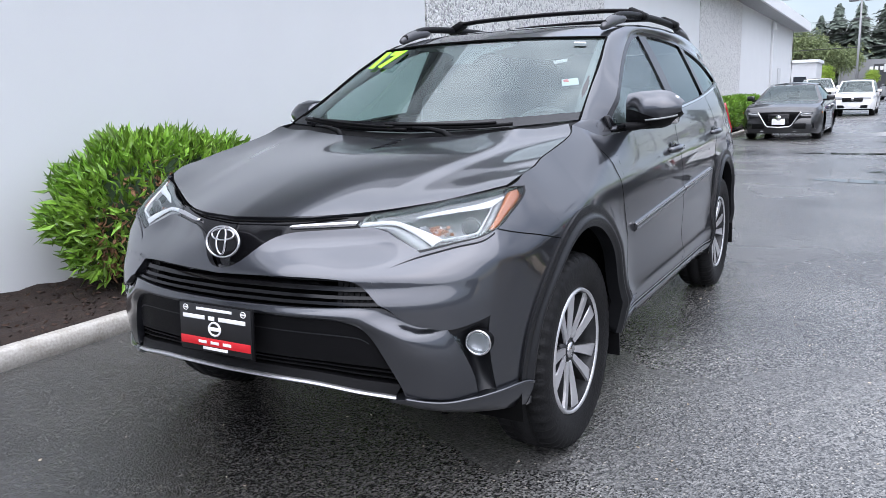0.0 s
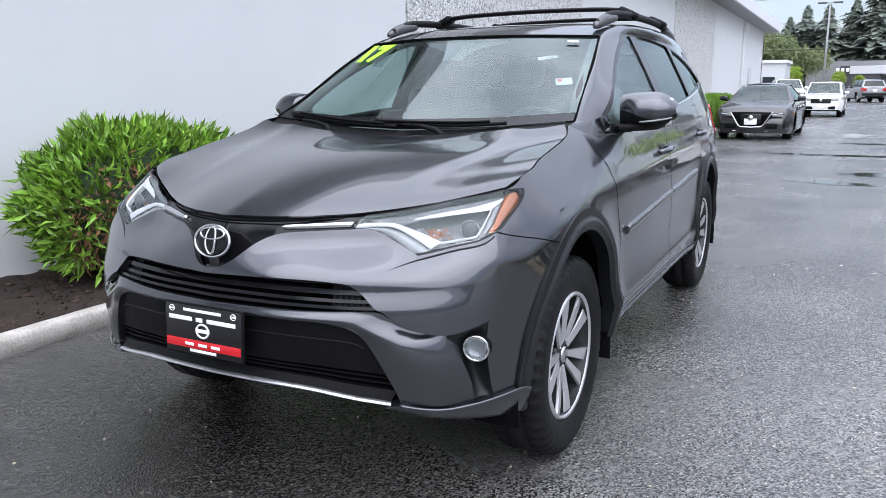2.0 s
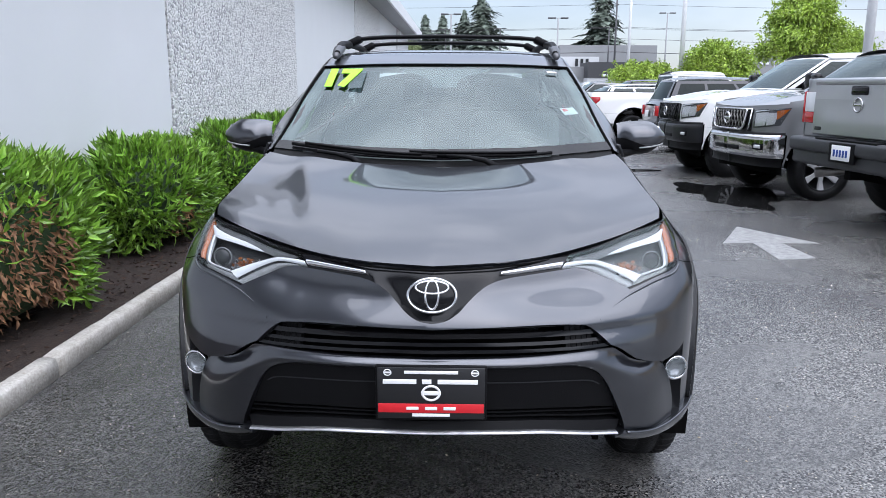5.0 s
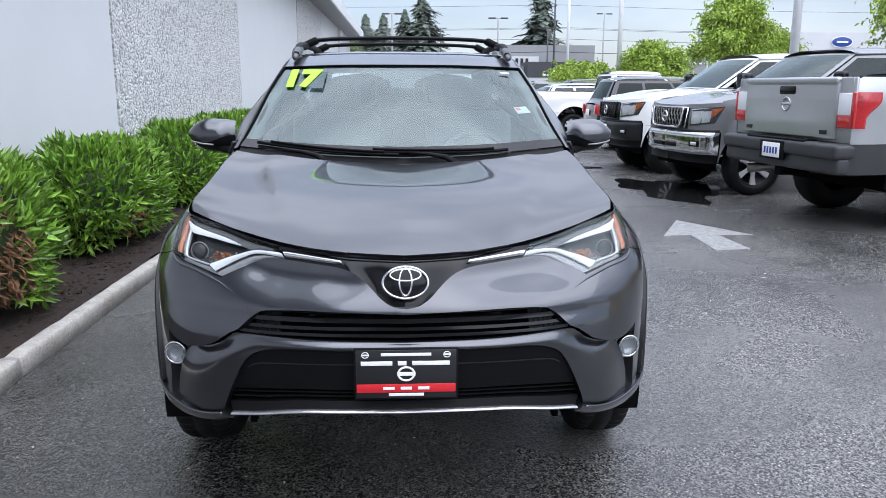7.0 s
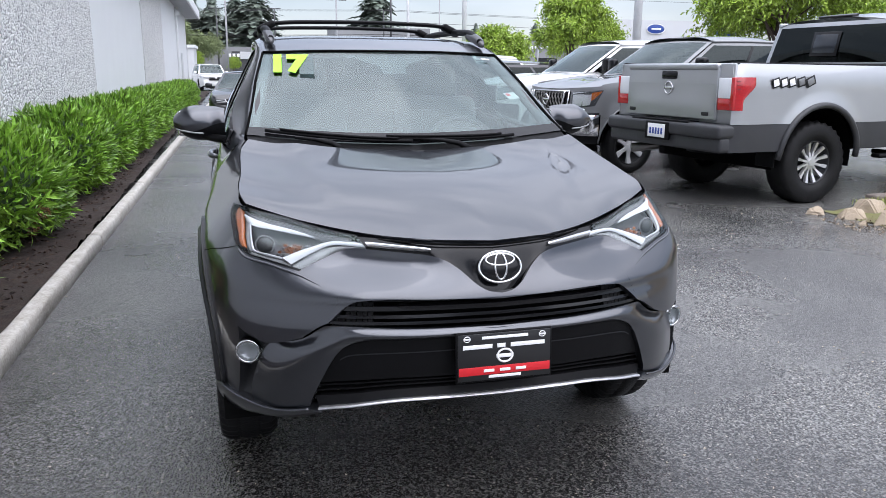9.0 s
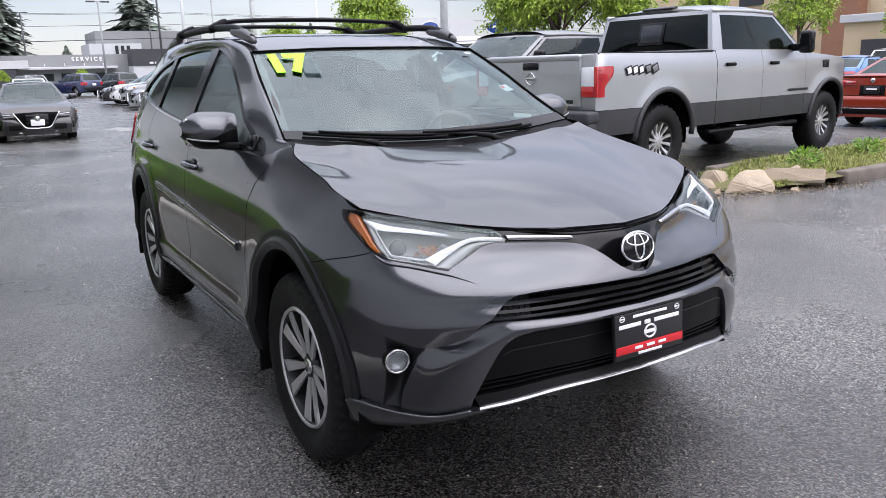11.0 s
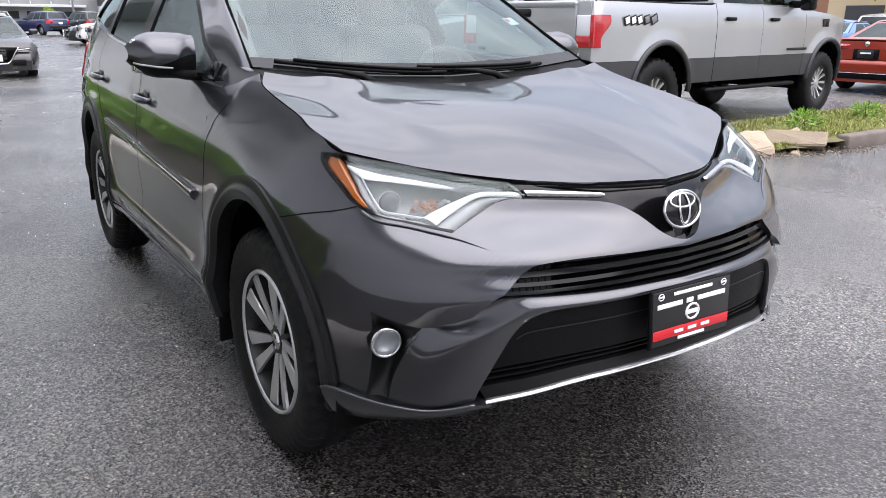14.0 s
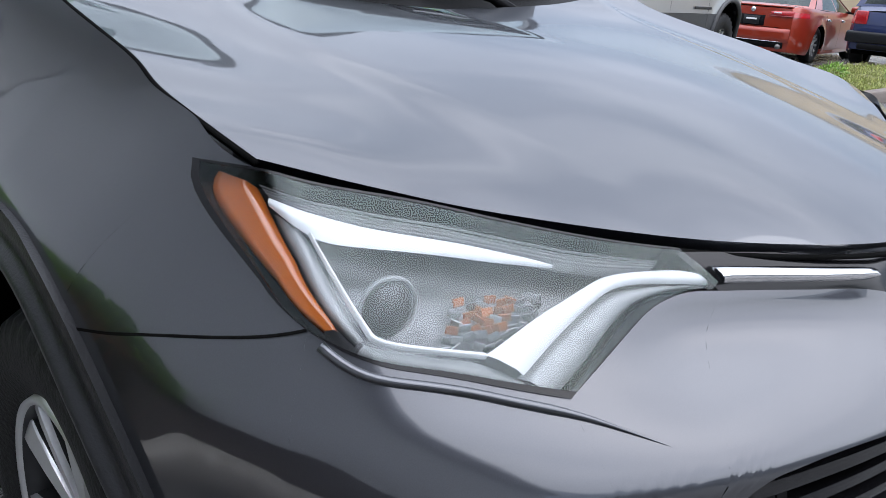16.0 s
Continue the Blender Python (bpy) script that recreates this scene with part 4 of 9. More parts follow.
def pickup(at, body, wheel, bumper, trim, label, clad=False):
    """A crew cab pickup, front towards -y of its own frame, origin on the ground midway between the axles."""
    car = thing("pickup_truck", label, "pickup truck", "parked vehicles", at)
    W, y0, y1, wb, R, arch = 1.01, -2.94, 3.28, 4.10, 0.45 if clad else 0.40, 0.56
    lift = 0.0 if clad else -0.05
    seam = 0.89 + lift
    top = [(-3.0, 1.24), (-2.85, 1.30), (-2.5, 1.385), (-1.6, 1.47), (-1.3, 1.50), (0.95, 1.53), (1.05, 1.50), (3.3, 1.51)]
    prof = [(0.5, 0.97), (0.62, 0.99), (0.9, 1.0), (1.25, 1.0), (1.40, 0.985), (1.47, 0.965), (1.55, 0.94)]
    us, xs, bs = zip(*NOSE_PLAN)

    def half(y):
        return key([(b, x) for x, b in zip(xs, bs)], y - y0) if y < y0 + 0.64 else W * (1 - 0.035 * max(0, 1 - (y1 - y) / 0.12) ** 2)

    def topz(y):
        return key(top, y) + lift

    def low(y):
        z = 0.60 + lift
        d = arch * arch - min((y - wb / 2) ** 2, (y + wb / 2) ** 2)
        return max(z, R + 0.06 + math.sqrt(d)) if d > 0 else z

    def side_pt(y, z, out=0.0):
        x = half(y) * key(prof, z - lift)
        r = min(math.hypot(y - yw, z - R - 0.06) for yw in (-wb / 2, wb / 2))
        return Vector((x + 0.026 * max(0, 1 - abs(r - arch) / 0.16) * ease(0.33, 0.5, y - y0) + out, y, z))

    def nose_pt(u, z, out=0.0):
        x, b = key(list(zip(us, xs)), u), key(list(zip(us, bs)), u)
        k = 1 - ease(0.5, 1.06, u)
        y = y0 + b + k * (0.30 * max(0, z - lift - 1.08) ** 1.5 + 0.10 * max(0, 0.75 - z + lift))
        return Vector((x * (1 - (1 - key(prof, z - lift)) * ease(0.6, 1.06, u)), y - out, z))

    def mirror_mesh(nm, vs, nu, nv, mat, parent, label_="", sides=(1, -1)):
        return [link_mesh(nm, [Vector((sx * p.x, p.y, p.z)) for p in vs], grid_faces(nu, nv), mat, parent, label_) for sx in sides]

    def side_panel(nm, ya, yb, zlo, zhi, mat, nv=10):
        cols = sorted({round(ya + (yb - ya) * i / 60, 4) for i in range(61)} | {round(yw + sg * arch * math.cos(radians(a)), 4) for yw in (-wb / 2, wb / 2) for sg in (1, -1) for a in (0, 6, 12, 20, 30) if ya < yw + sg * arch * math.cos(radians(a)) < yb})
        vs = []
        for j in range(nv + 1):
            for y in cols:
                a, b = zlo(y), zhi(y)
                vs.append(side_pt(y, a + (max(a, b) - a) * j / nv))
        mirror_mesh(nm, vs, len(cols) - 1, nv, mat, car)

    lowm = M_TRUCK_CLAD if clad else body
    for nm, ya, yb in (("front_fender", y0 + 0.325, -1.33), ("front_door", -1.325, -0.145), ("rear_door", -0.14, 0.955), ("bed_side", 0.965, y1)):
        side_panel(nm, ya, yb, lambda y: max(low(y), seam), topz, body)
        side_panel("lower_" + nm, ya, yb, low, lambda y: seam - 0.004, lowm, 5)
    for sx in (1, -1):
        for yw in (-wb / 2, wb / 2):
            pts = [side_pt(yw + (arch + 0.01) * math.cos(math.pi * k / 24), R + 0.06 + (arch + 0.01) * math.sin(math.pi * k / 24)) for k in range(25)]
            part("arch_flare", tube_bm([(sx * p.x, p.y, p.z) for p in pts], 0.034 if clad else 0.012, 8), M_TRUCK_CLAD if clad else body, car)
        for k, yh in enumerate((-0.42, 0.67)):
            q = side_pt(yh, 1.345 + lift)
            h = part("door_handle", box_bm((0.05, 0.20, 0.045), (sx * (q.x + 0.016), yh, q.z), bevel=0.015), M_PLASTIC, car)
        part("side_step", box_bm((0.13, 2.25, 0.05), (sx * 0.98, 0.0, 0.50 + lift), bevel=0.02), M_PLASTIC, car)
        for yb in (-0.8, 0.8):
            part("step_bracket", box_bm((0.3, 0.05, 0.05), (sx * 0.83, yb, 0.52 + lift), bevel=0.01), M_VOID, car)
        part("mud_flap", box_bm((0.26, 0.02, 0.28), (sx * 0.84, wb / 2 + arch + 0.02, 0.56), bevel=0.006), M_PLASTIC, car)
    # bonnet, cowl, bed
    def deck(nm, ya, yb, mat, crown=0.0, drop=0.0, n=14, inset=0.0):
        vs = []
        for j in range(n + 1):
            y = ya + (yb - ya) * j / n
            a = side_pt(y, topz(y))
            for i in range(13):
                x = -1 + i / 6
                vs.append(Vector(((a.x - inset) * x, y, a.z - drop + crown * (1 - x ** 4) + crown * 0.5 * (ease(0.50, 0.68, abs(x)) - ease(0.72, 0.95, abs(x))))))
        return link_mesh(nm, vs, grid_faces(12, n), mat, car)

    deck("cab_base", -1.30, 0.98, M_DASH, 0, 0.03)
    deck("bed_floor", 0.99, y1 - 0.05, M_PLASTIC, 0, 0.5, inset=0.06)
    for sx in (1, -1):
        part("bed_rail", box_bm((0.085, y1 - 1.02, 0.03), (sx * 0.915, (y1 + 1.0) / 2, 1.505 + lift), bevel=0.012), M_PLASTIC, car)
        part("bed_wall", box_bm((0.02, y1 - 1.05, 0.5), (sx * 0.875, (y1 + 1.0) / 2, 1.25 + lift)), M_PLASTIC, car)
    vs = []
    for j in range(15):
        f = j / 14
        for i in range(-14, 15):
            u = i / 14 * 1.085
            q = nose_pt(abs(u), key([(0, 1.285), (0.7, 1.30), (0.95, 1.33), (1.085, 1.345)], abs(u)) + lift)
            a = side_pt(-1.24, topz(-1.24))
            e = Vector((a.x * i / 14 * 0.995, -1.20 - 0.10 * (1 - (i / 14) ** 2), a.z + 0.02))
            q.x = math.copysign(q.x, u)
            p = q.lerp(e, f)
            p.z += 0.055 * math.sin(math.pi * min(1, f * 1.25 + 0.02)) ** 0.6 * (1 - (i / 14) ** 4) * (1 if f < 0.8 else (1 - f) / 0.2) + 0.02 * (ease(0.4, 0.55, abs(i / 14)) - ease(0.6, 0.8, abs(i / 14))) * math.sin(math.pi * f)
            vs.append(p)
    link_mesh("hood", vs, grid_faces(28, 14), body, car)
    # nose: painted face, bumper, grille, lamps
    def nose_patch(nm, u0, u1, z0, z1, out, mat, parent, nu=20, nv=8, label_="", slant=0.0, both=True, rise=0.0):
        vs = []
        for j in range(nv + 1):
            for i in range(nu + 1):
                s_ = i / nu
                u = u0 + (u1 - u0) * s_ + slant * j / nv
                vs.append(nose_pt(max(0, u), z0 + (z1 - z0) * j / nv + lift + rise * s_, out * (1 if 0 < i < nu and 0 < j < nv else 0.25)))
        return mirror_mesh(nm, vs, nu, nv, mat, parent, label_, (1, -1) if both else (1,))

    nose_patch("nose_panel", 0, 1.085, 0.88, 1.285, 0, body, car, 26, 10, rise=0.055)
    fb = new("front_bumper")
    fb.parent = car
    nose_patch("bumper_face", 0, 1.075, 0.62, 0.93, 0.045, bumper, fb, 30, 8)
    nose_patch("bumper_top", 0, 1.07, 0.925, 0.965, 0.02, M_CLAD, fb, 26, 3)
    nose_patch("lower_valance", 0, 1.05, 0.50, 0.625, -0.02, M_PLASTIC, fb, 26, 4)
    nose_patch("bumper_slot", 0, 0.40, 0.68, 0.78, 0.052, M_PLASTIC, fb, 10, 4)
    nose_patch("fog_recess", 0.64, 0.86, 0.70, 0.84, 0.052, M_PLASTIC, fb, 8, 4)
    nose_patch("fog_lamp", 0.68, 0.82, 0.73, 0.81, 0.060, M_LAMP, fb, 6, 4)
    g = new("grille")
    g.parent = car
    nose_patch("grille_back", 0, 0.56, 0.965, 1.262, 0.02, M_GLOSS_BLACK, g, 14, 6)
    for sx in (1, -1):
        line = [nose_pt(u, z + lift, 0.045) for u, z in ((0.30, 0.985), (0.40, 1.0), (0.45, 1.06), (0.47, 1.26))]
        part("grille_surround", tube_bm([(sx * p.x, p.y, p.z) for p in polyline(line, 14, True)], 0.017, 8), trim, g)
        line = [nose_pt(u, z + lift, 0.045) for u, z in ((0.545, 0.975), (0.56, 1.05), (0.57, 1.26))]
        part("grille_surround", tube_bm([(sx * p.x, p.y, p.z) for p in line], 0.010, 8), trim, g)
    line = [nose_pt(abs(u), 0.985 + lift, 0.045) for u in (-0.30, -0.15, 0, 0.15, 0.30)]
    part("grille_surround", tube_bm([(math.copysign(p.x, u), p.y, p.z) for p, u in zip(line, (-1, -1, 1, 1, 1))], 0.015, 8), trim, g)
    line = [nose_pt(abs(u), 1.262 + lift, 0.040) for u in (-0.57, -0.28, 0, 0.28, 0.57)]
    part("grille_surround", tube_bm([(math.copysign(p.x, u), p.y, p.z) for p, u in zip(line, (-1, -1, 1, 1, 1))], 0.013, 8), trim, g)
    bm = bmesh.new()
    for k in range(-9, 10):
        for sg in (1, -1):
            pts = []
            for q in range(5):
                z = 1.0 + 0.25 * q / 4
                x = k * 0.085 + sg * (z - 1.125) * 0.55
                if abs(x) < 0.44:
                    p = nose_pt(abs(x), z + lift, 0.034)
                    pts.append((math.copysign(p.x, x), p.y, p.z))
            if len(pts) > 1:
                t = tube_bm(pts, 0.006, 5)
                me_ = bpy.data.meshes.new("strip")
                t.to_mesh(me_)
                t.free()
                bm.from_mesh(me_)
                bpy.data.meshes.remove(me_)
    part("grille_mesh", bm, M_STEEL if trim == M_CHROME else M_CLAD, g)
    c = nose_pt(0, 1.13 + lift, 0.055)
    part("grille_badge", tube_bm([(0.075 * math.cos(a), c.y, c.z + 0.075 * math.sin(a)) for a in [2 * math.pi * k / 24 for k in range(24)]], 0.014, 8, True), M_CHROME, g)
    part("badge_bar", box_bm((0.19, 0.012, 0.035), (0, c.y - 0.006, c.z), bevel=0.005), M_CHROME, g)
    for sx, hl in zip((1, -1), (0, 1)):
        lamp = new("headlight")
        lamp.parent = car
        lamp["label"] = "clear headlight with amber corner"
        S = (sx,)

        def lp(nm, u0, u1, z0, z1, out, mat, slant=0.0, rise=0.0, nu=12, nv=6):
            vs = []
            for j in range(nv + 1):
                for i in range(nu + 1):
                    s_ = i / nu
                    vs.append(nose_pt(u0 + (u1 - u0) * s_ + slant * (j / nv) * s_, z0 + (z1 - z0) * j / nv + lift + rise * s_ * (1 - 0.3 * j / nv), out))
            return link_mesh(nm, [Vector((sx * p.x, p.y, p.z)) for p in vs], grid_faces(nu, nv), mat, lamp)

        lp("housing", 0.60, 1.0, 1.01, 1.255, 0.006, M_HOUSING, 0.12, 0.05)
        lp("reflector", 0.63, 0.80, 1.035, 1.215, 0.012, M_LAMP, 0.04, 0.02)
        lp("reflector", 0.82, 0.93, 1.055, 1.215, 0.012, M_LAMP, 0.04, 0.02)
        lp("light_guide", 0.62, 0.97, 1.228, 1.246, 0.014, M_DRL, 0.08, 0.045, 12, 2)
        lp("indicator", 0.95, 1.0, 1.13, 1.25, 0.014, M_AMBER, 0.11, 0.035)
        lens = lp("lens", 0.60, 1.0, 1.01, 1.255, 0.022, M_LENS, 0.12, 0.05)
        lens.visible_shadow = False
        # tail light on the corner
        tail = new("tail_light")
        tail.parent = car
        tail["label"] = "red wrap-round tail light with clear upper part"
        vs, n, m = [], 8, 10
        for j in range(m + 1):
            f = j / m
            z = 1.035 + 0.335 * f + lift
            for i in range(n + 1):
                y = y1 + 0.006 - (0.12 + 0.15 * ease(0.25, 0.8, f)) * i / n
                q = side_pt(min(y, y1), z, 0.012 if i < n else 0.0)
                vs.append(Vector((sx * q.x, y, z)))
        link_mesh("tail_side", vs, grid_faces(n, m), M_REDLENS, tail)
        for nm, za, zb, mat in (("tail_rear", 1.035, 1.155, M_REDLENS), ("reverse_lamp", 1.155, 1.362, M_DRL)):
            part(nm, box_bm((0.180, 0.03, zb - za), (sx * 0.868, y1 + 0.006, (za + zb) / 2 + lift), (0, 0, 0), 0.006), mat, tail)
        part("tail_rear", box_bm((0.052, 0.034, 0.335), (sx * 0.980, y1 + 0.003, 1.2025 + lift), (0, 0, 0), 0.010), M_REDLENS, tail)
        for k in range(3):
            q = side_pt(y1 - 0.05, 1.25 + 0.04 * k + lift, 0.0135)
            part("lens_rib", box_bm((0.004, 0.12 + 0.03 * k, 0.005), (sx * q.x, y1 - 0.075 - 0.01 * k, q.z), bevel=0.001), M_RED_DEEP, tail)
    # rear end
    part("rear_frame", box_bm((1.95, 0.03, 0.62), (0, y1 - 0.018, 1.20 + lift), bevel=0.01), body, car)
    tg = part("tailgate", box_bm((1.54, 0.05, 0.58), (0, y1 + 0.008, 1.205 + lift), bevel=0.018, seg=3), body, car)
    part("tailgate_lip", box_bm((1.54, 0.075, 0.075), (0, y1 + 0.012, 1.475 + lift), bevel=0.026, seg=3), body, tg)
    vs = []
    for j in range(9):
        for i in range(17):
            x, z = -0.76 + 1.52 * i / 16, 0.935 + 0.36 * j / 8
            vs.append((x, y1 + 0.034 + 0.016 * ease(0, 0.25, 0.76 - abs(x) - 0.10 * j / 8) * (1 - ease(0.30, 0.95, j / 8)), z + lift))
    link_mesh("tailgate_swell", vs, grid_faces(16, 8), body, tg)
    part("tailgate_handle", box_bm((0.26, 0.03, 0.085), (0, y1 + 0.036, 1.385 + lift), bevel=0.02, seg=3), M_GLOSS_BLACK, tg)
    part("tailgate_badge", tube_bm([(0.065 * math.cos(a), y1 + 0.042, 1.245 + lift + 0.068 * math.sin(a)) for a in [2 * math.pi * k / 24 for k in range(24)]], 0.010, 8, True), M_CHROME, tg)
    part("badge_bar", box_bm((0.155, 0.012, 0.03), (0, y1 + 0.044, 1.245 + lift), bevel=0.005), M_CHROME, tg)
    for x_, w_ in ((-0.54, 0.28), (-0.30, 0.10), (0.58, 0.24)):
        part("nameplate", box_bm((w_, 0.008, 0.04), (x_, y1 + 0.042, 0.985 + lift), bevel=0.002), M_ALLOY_DARK if clad else M_CHROME, tg)
    rb = part("rear_bumper", box_bm((1.99, 0.26, 0.15), (0, y1 + 0.035, 0.815 + lift), bevel=0.045, seg=4), bumper, car)
    part("bumper_lower", box_bm((1.95, 0.22, 0.17), (0, y1 + 0.01, 0.68 + lift), bevel=0.04, seg=3), bumper, rb)
    part("bumper_step", box_bm((1.0, 0.20, 0.02), (0, y1 + 0.05, 0.892 + lift), bevel=0.006), M_PLASTIC, rb)
    part("plate_recess", box_bm((0.42, 0.03, 0.20), (0, y1 + 0.155, 0.77 + lift), bevel=0.008), M_PLASTIC, rb)
    pl = part("rear_plate", box_bm((0.30, 0.010, 0.15), (0, y1 + 0.172, 0.77 + lift), bevel=0.002), M_PLATE_W, car)
    for k in range(5):
        part("plate_bar", box_bm((0.03, 0.004, 0.07), (-0.10 + 0.05 * k, y1 + 0.178, 0.765 + lift), bevel=0.001), M_BLUE_SIGN, pl)
    part("tailpipe", tube_bm([(0.55, y1 - 0.6, 0.55), (0.62, y1 - 0.25, 0.53), (0.70, y1 - 0.02, 0.50)], 0.055, 14), M_STEEL, car)
    part("hitch", box_bm((0.10, 0.25, 0.10), (0, y1 - 0.05, 0.55 + lift), bevel=0.01), M_VOID, car)
    part("spare_tyre", cyl_bm(0.36, 0.36, (0, y1 - 0.75, 0.50), (0, y1 - 0.75, 0.70), 28), M_RUBBER, car)
    # cab
    xb, xr, zb, zr = 0.945, 0.845, 1.53 + lift, 2.03 + lift
    side_glass = M_TINT
    framed_glass(car, "windshield", ((-xb, -1.34, zb - 0.03), (xb, -1.34, zb - 0.03), (-xr, -0.55, zr), (xr, -0.55, zr)), (0, -0.10, 0.03), body, M_CAR_GLASS, (0.045, 0.955), (0.02, 0.95))
    framed_glass(car, "rear_window", ((-xb, 1.0, zb), (xb, 1.0, zb), (-xr, 0.90, zr), (xr, 0.90, zr)), (0, 0.045, 0), body, M_DEEP_TINT, (0.035, 0.965), (0.03, 0.90))
    part("slider_frame", box_bm((0.40, 0.012, 0.30), (0, 1.004, zb + 0.235), (11, 0, 0), 0.004), M_GLOSS_BLACK, car)
    sl = part("slider_pane", box_bm((0.33, 0.012, 0.23), (0, 1.009, zb + 0.238), (11, 0, 0), 0.003), M_WINDOW_FAR, car)
    for sx in (1, -1):
        framed_glass(car, "side_window", ((sx * xb, -1.27, zb - 0.01), (sx * xb, 1.0, zb), (sx * xr, -0.53, zr - 0.01), (sx * xr, 0.90, zr)), (sx * 0.035, 0, 0), body, side_glass, (0.045, 0.905), (0.012, 0.885))
        q, f_ = quad_patch(((sx * xb, -1.27, zb - 0.01), (sx * xb, 1.0, zb), (sx * xr, -0.53, zr - 0.01), (sx * xr, 0.90, zr)), (sx * 0.038, 0, 0), 0.53, 0.562, 0.012, 0.885)
        link_mesh("door_pillar", q, f_, M_GLOSS_BLACK, car)
        pts = [(sx * p.x, p.y, p.z) for p in polyline([(xr - 0.005, -0.56, zr - 0.012), (xr + 0.006, 0.1, zr), (xr - 0.005, 0.90, zr - 0.008)], 12, True)]
        part("roof_edge", tube_bm(pts, 0.03, 8), body, car)
        m = part("mirror", box_bm((0.20, 0.13, 0.31), (sx * 1.16, -1.0, zb + 0.09), (0, 0, sx * 8), 0.045, 3), M_GLOSS_BLACK, car)
        part("mirror_arm", box_bm((0.22, 0.06, 0.10), (sx * 1.0, -1.0, zb + 0.02), bevel=0.02), M_PLASTIC, m)
    vs = []
    for j in range(11):
        f = j / 10
        for i in range(13):
            x = -1 + i / 6
            vs.append((xr * x, -0.57 + 1.49 * f, zr + 0.075 * (1 - x ** 4) + 0.03 * (1 - (2 * f - 1) ** 2) - 0.035 * ease(0.8, 1, f)))
    link_mesh("roof", vs, grid_faces(12, 10), body, car)
    part("stop_lamp", box_bm((0.5, 0.12, 0.035), (0, 0.84, zr + 0.068), (-12, 0, 0), 0.012), M_GLOSS_BLACK, car)
    for x in (-0.40, 0.40):
        for yb in (0.0, 0.58):
            s_ = part("seat", box_bm((0.55, 0.5, 0.16), (x, yb - 0.25, zb - 0.30), bevel=0.05), M_SEAT, car)
            part("seat_back", box_bm((0.52, 0.14, 0.62), (x, yb, zb - 0.02), (-12, 0, 0), 0.05), M_SEAT, s_)
            part("headrest", box_bm((0.27, 0.10, 0.17), (x, yb + 0.08, zb + 0.30), (-10, 0, 0), 0.04), M_SEAT, s_)
    # underside, wells, wheels
    part("underbody", box_bm((1.4, 5.4, 0.22), (0, 0.15, 0.66), bevel=0.03), M_VOID, car)
    part("cabin_tub", box_bm((1.86, 2.9, 0.35), (0, 0, 0.80), bevel=0.03), M_VOID, car)
    part("engine_bay", box_bm((1.3, 1.1, 0.5), (0, -2.2, 0.98), bevel=0.03), M_VOID, car)
    for yw in (-wb / 2, wb / 2):
        part("wheel_well", well_bm(arch + 0.02, -0.93, 0.93, yw, R + 0.06), M_VOID, car)
        part("axle", tube_bm([(-0.8, yw, R), (0.8, yw, R)], 0.06, 10), M_VOID, car)
    hang_wheels(wheel, car, wb, 2 * W - 0.33, R)
    return car


def suv_spec(p, **kw):
    s = dict(kind="suv", wb=2.70, fo=0.90, ro=0.98, W=1.86, R=0.365, tyre_w=0.24, clear=0.24, paint=p, wheel=W_SUV,
             top=[(0, 0.82), (0.12, 0.93), (0.5, 0.99), (1.4, 1.05), (1.8, 1.06), (3.8, 1.12), (4.45, 1.12), (4.58, 1.04)],
             belt=(-0.85, 2.15), roof=(-0.12, 1.92), zr=1.62, roof_w=0.72, cuts=(0.03, 0.34, 0.37, 0.66, 0.69, 0.95), handles=(-0.05, 0.95), seams=(-0.95, 0.08, 1.05),
             head=(0.78, 0.92, 0.45), tail=(0.82, 1.05, 0.30), grille=(0.66, 0.86, 0.85), fplate=0.48, rplate=0.86, clad=True)
    s.update(kw)
    return s


def sedan_spec(p, **kw):
    s = dict(kind="sedan", wb=2.82, fo=0.98, ro=1.08, W=1.85, R=0.335, tyre_w=0.22, clear=0.16, paint=p, wheel=W_CAR,
             top=[(0, 0.67), (0.12, 0.75), (0.5, 0.83), (1.3, 0.92), (1.7, 0.94), (3.4, 0.97), (4.0, 1.00), (4.75, 1.02), (4.88, 0.98)],
             belt=(-0.95, 1.66), roof=(-0.10, 0.90), zr=1.355, roof_w=0.64, cuts=(0.04, 0.43, 0.46, 0.84), handles=(-0.05, 0.90), seams=(-0.98, 0.05, 1.0),
             head=(0.62, 0.71, 0.60), tail=(0.83, 0.92, 0.42), tail_in=0.40, grille=(0.42, 0.66, 0.50), fplate=0.47, rplate=0.74, tuck=0.04, lean=0.28, chin=0.2, rise=0.05, vee=True, lampmat=M_HOUSING)
    s.update(kw)
    return s


lifted_truck = pickup(pose(7.316, 4.012, 0, 0, 0, 97.2), M_SILVER, W_TRUCK, M_TRUCK_CLAD, M_CLAD, "lifted silver crew cab pickup with knobbly tyres and grey cladding", True)
for k, (yk, wk, mk, rk) in enumerate(((2.76, 0.10, M_PLATE_W, -16), (2.65, 0.10, M_PLATE_W, -16), (2.54, 0.10, M_PLATE_W, -16), (2.41, 0.11, M_GUNMETAL, -16), (2.28, 0.13, M_GUNMETAL, -24))):
    part("bed_decal", box_bm((0.004, wk, 0.100), (-1.021, yk, 1.315 + 0.004 * k), (rk, 0, 0), 0.0015), M_CLAD, lifted_truck, "dark and white side decal")
    part("bed_decal", box_bm((0.004, wk * 0.70, 0.068), (-1.0245, yk, 1.315 + 0.004 * k), (rk, 0, 0), 0.0015), mk, lifted_truck)
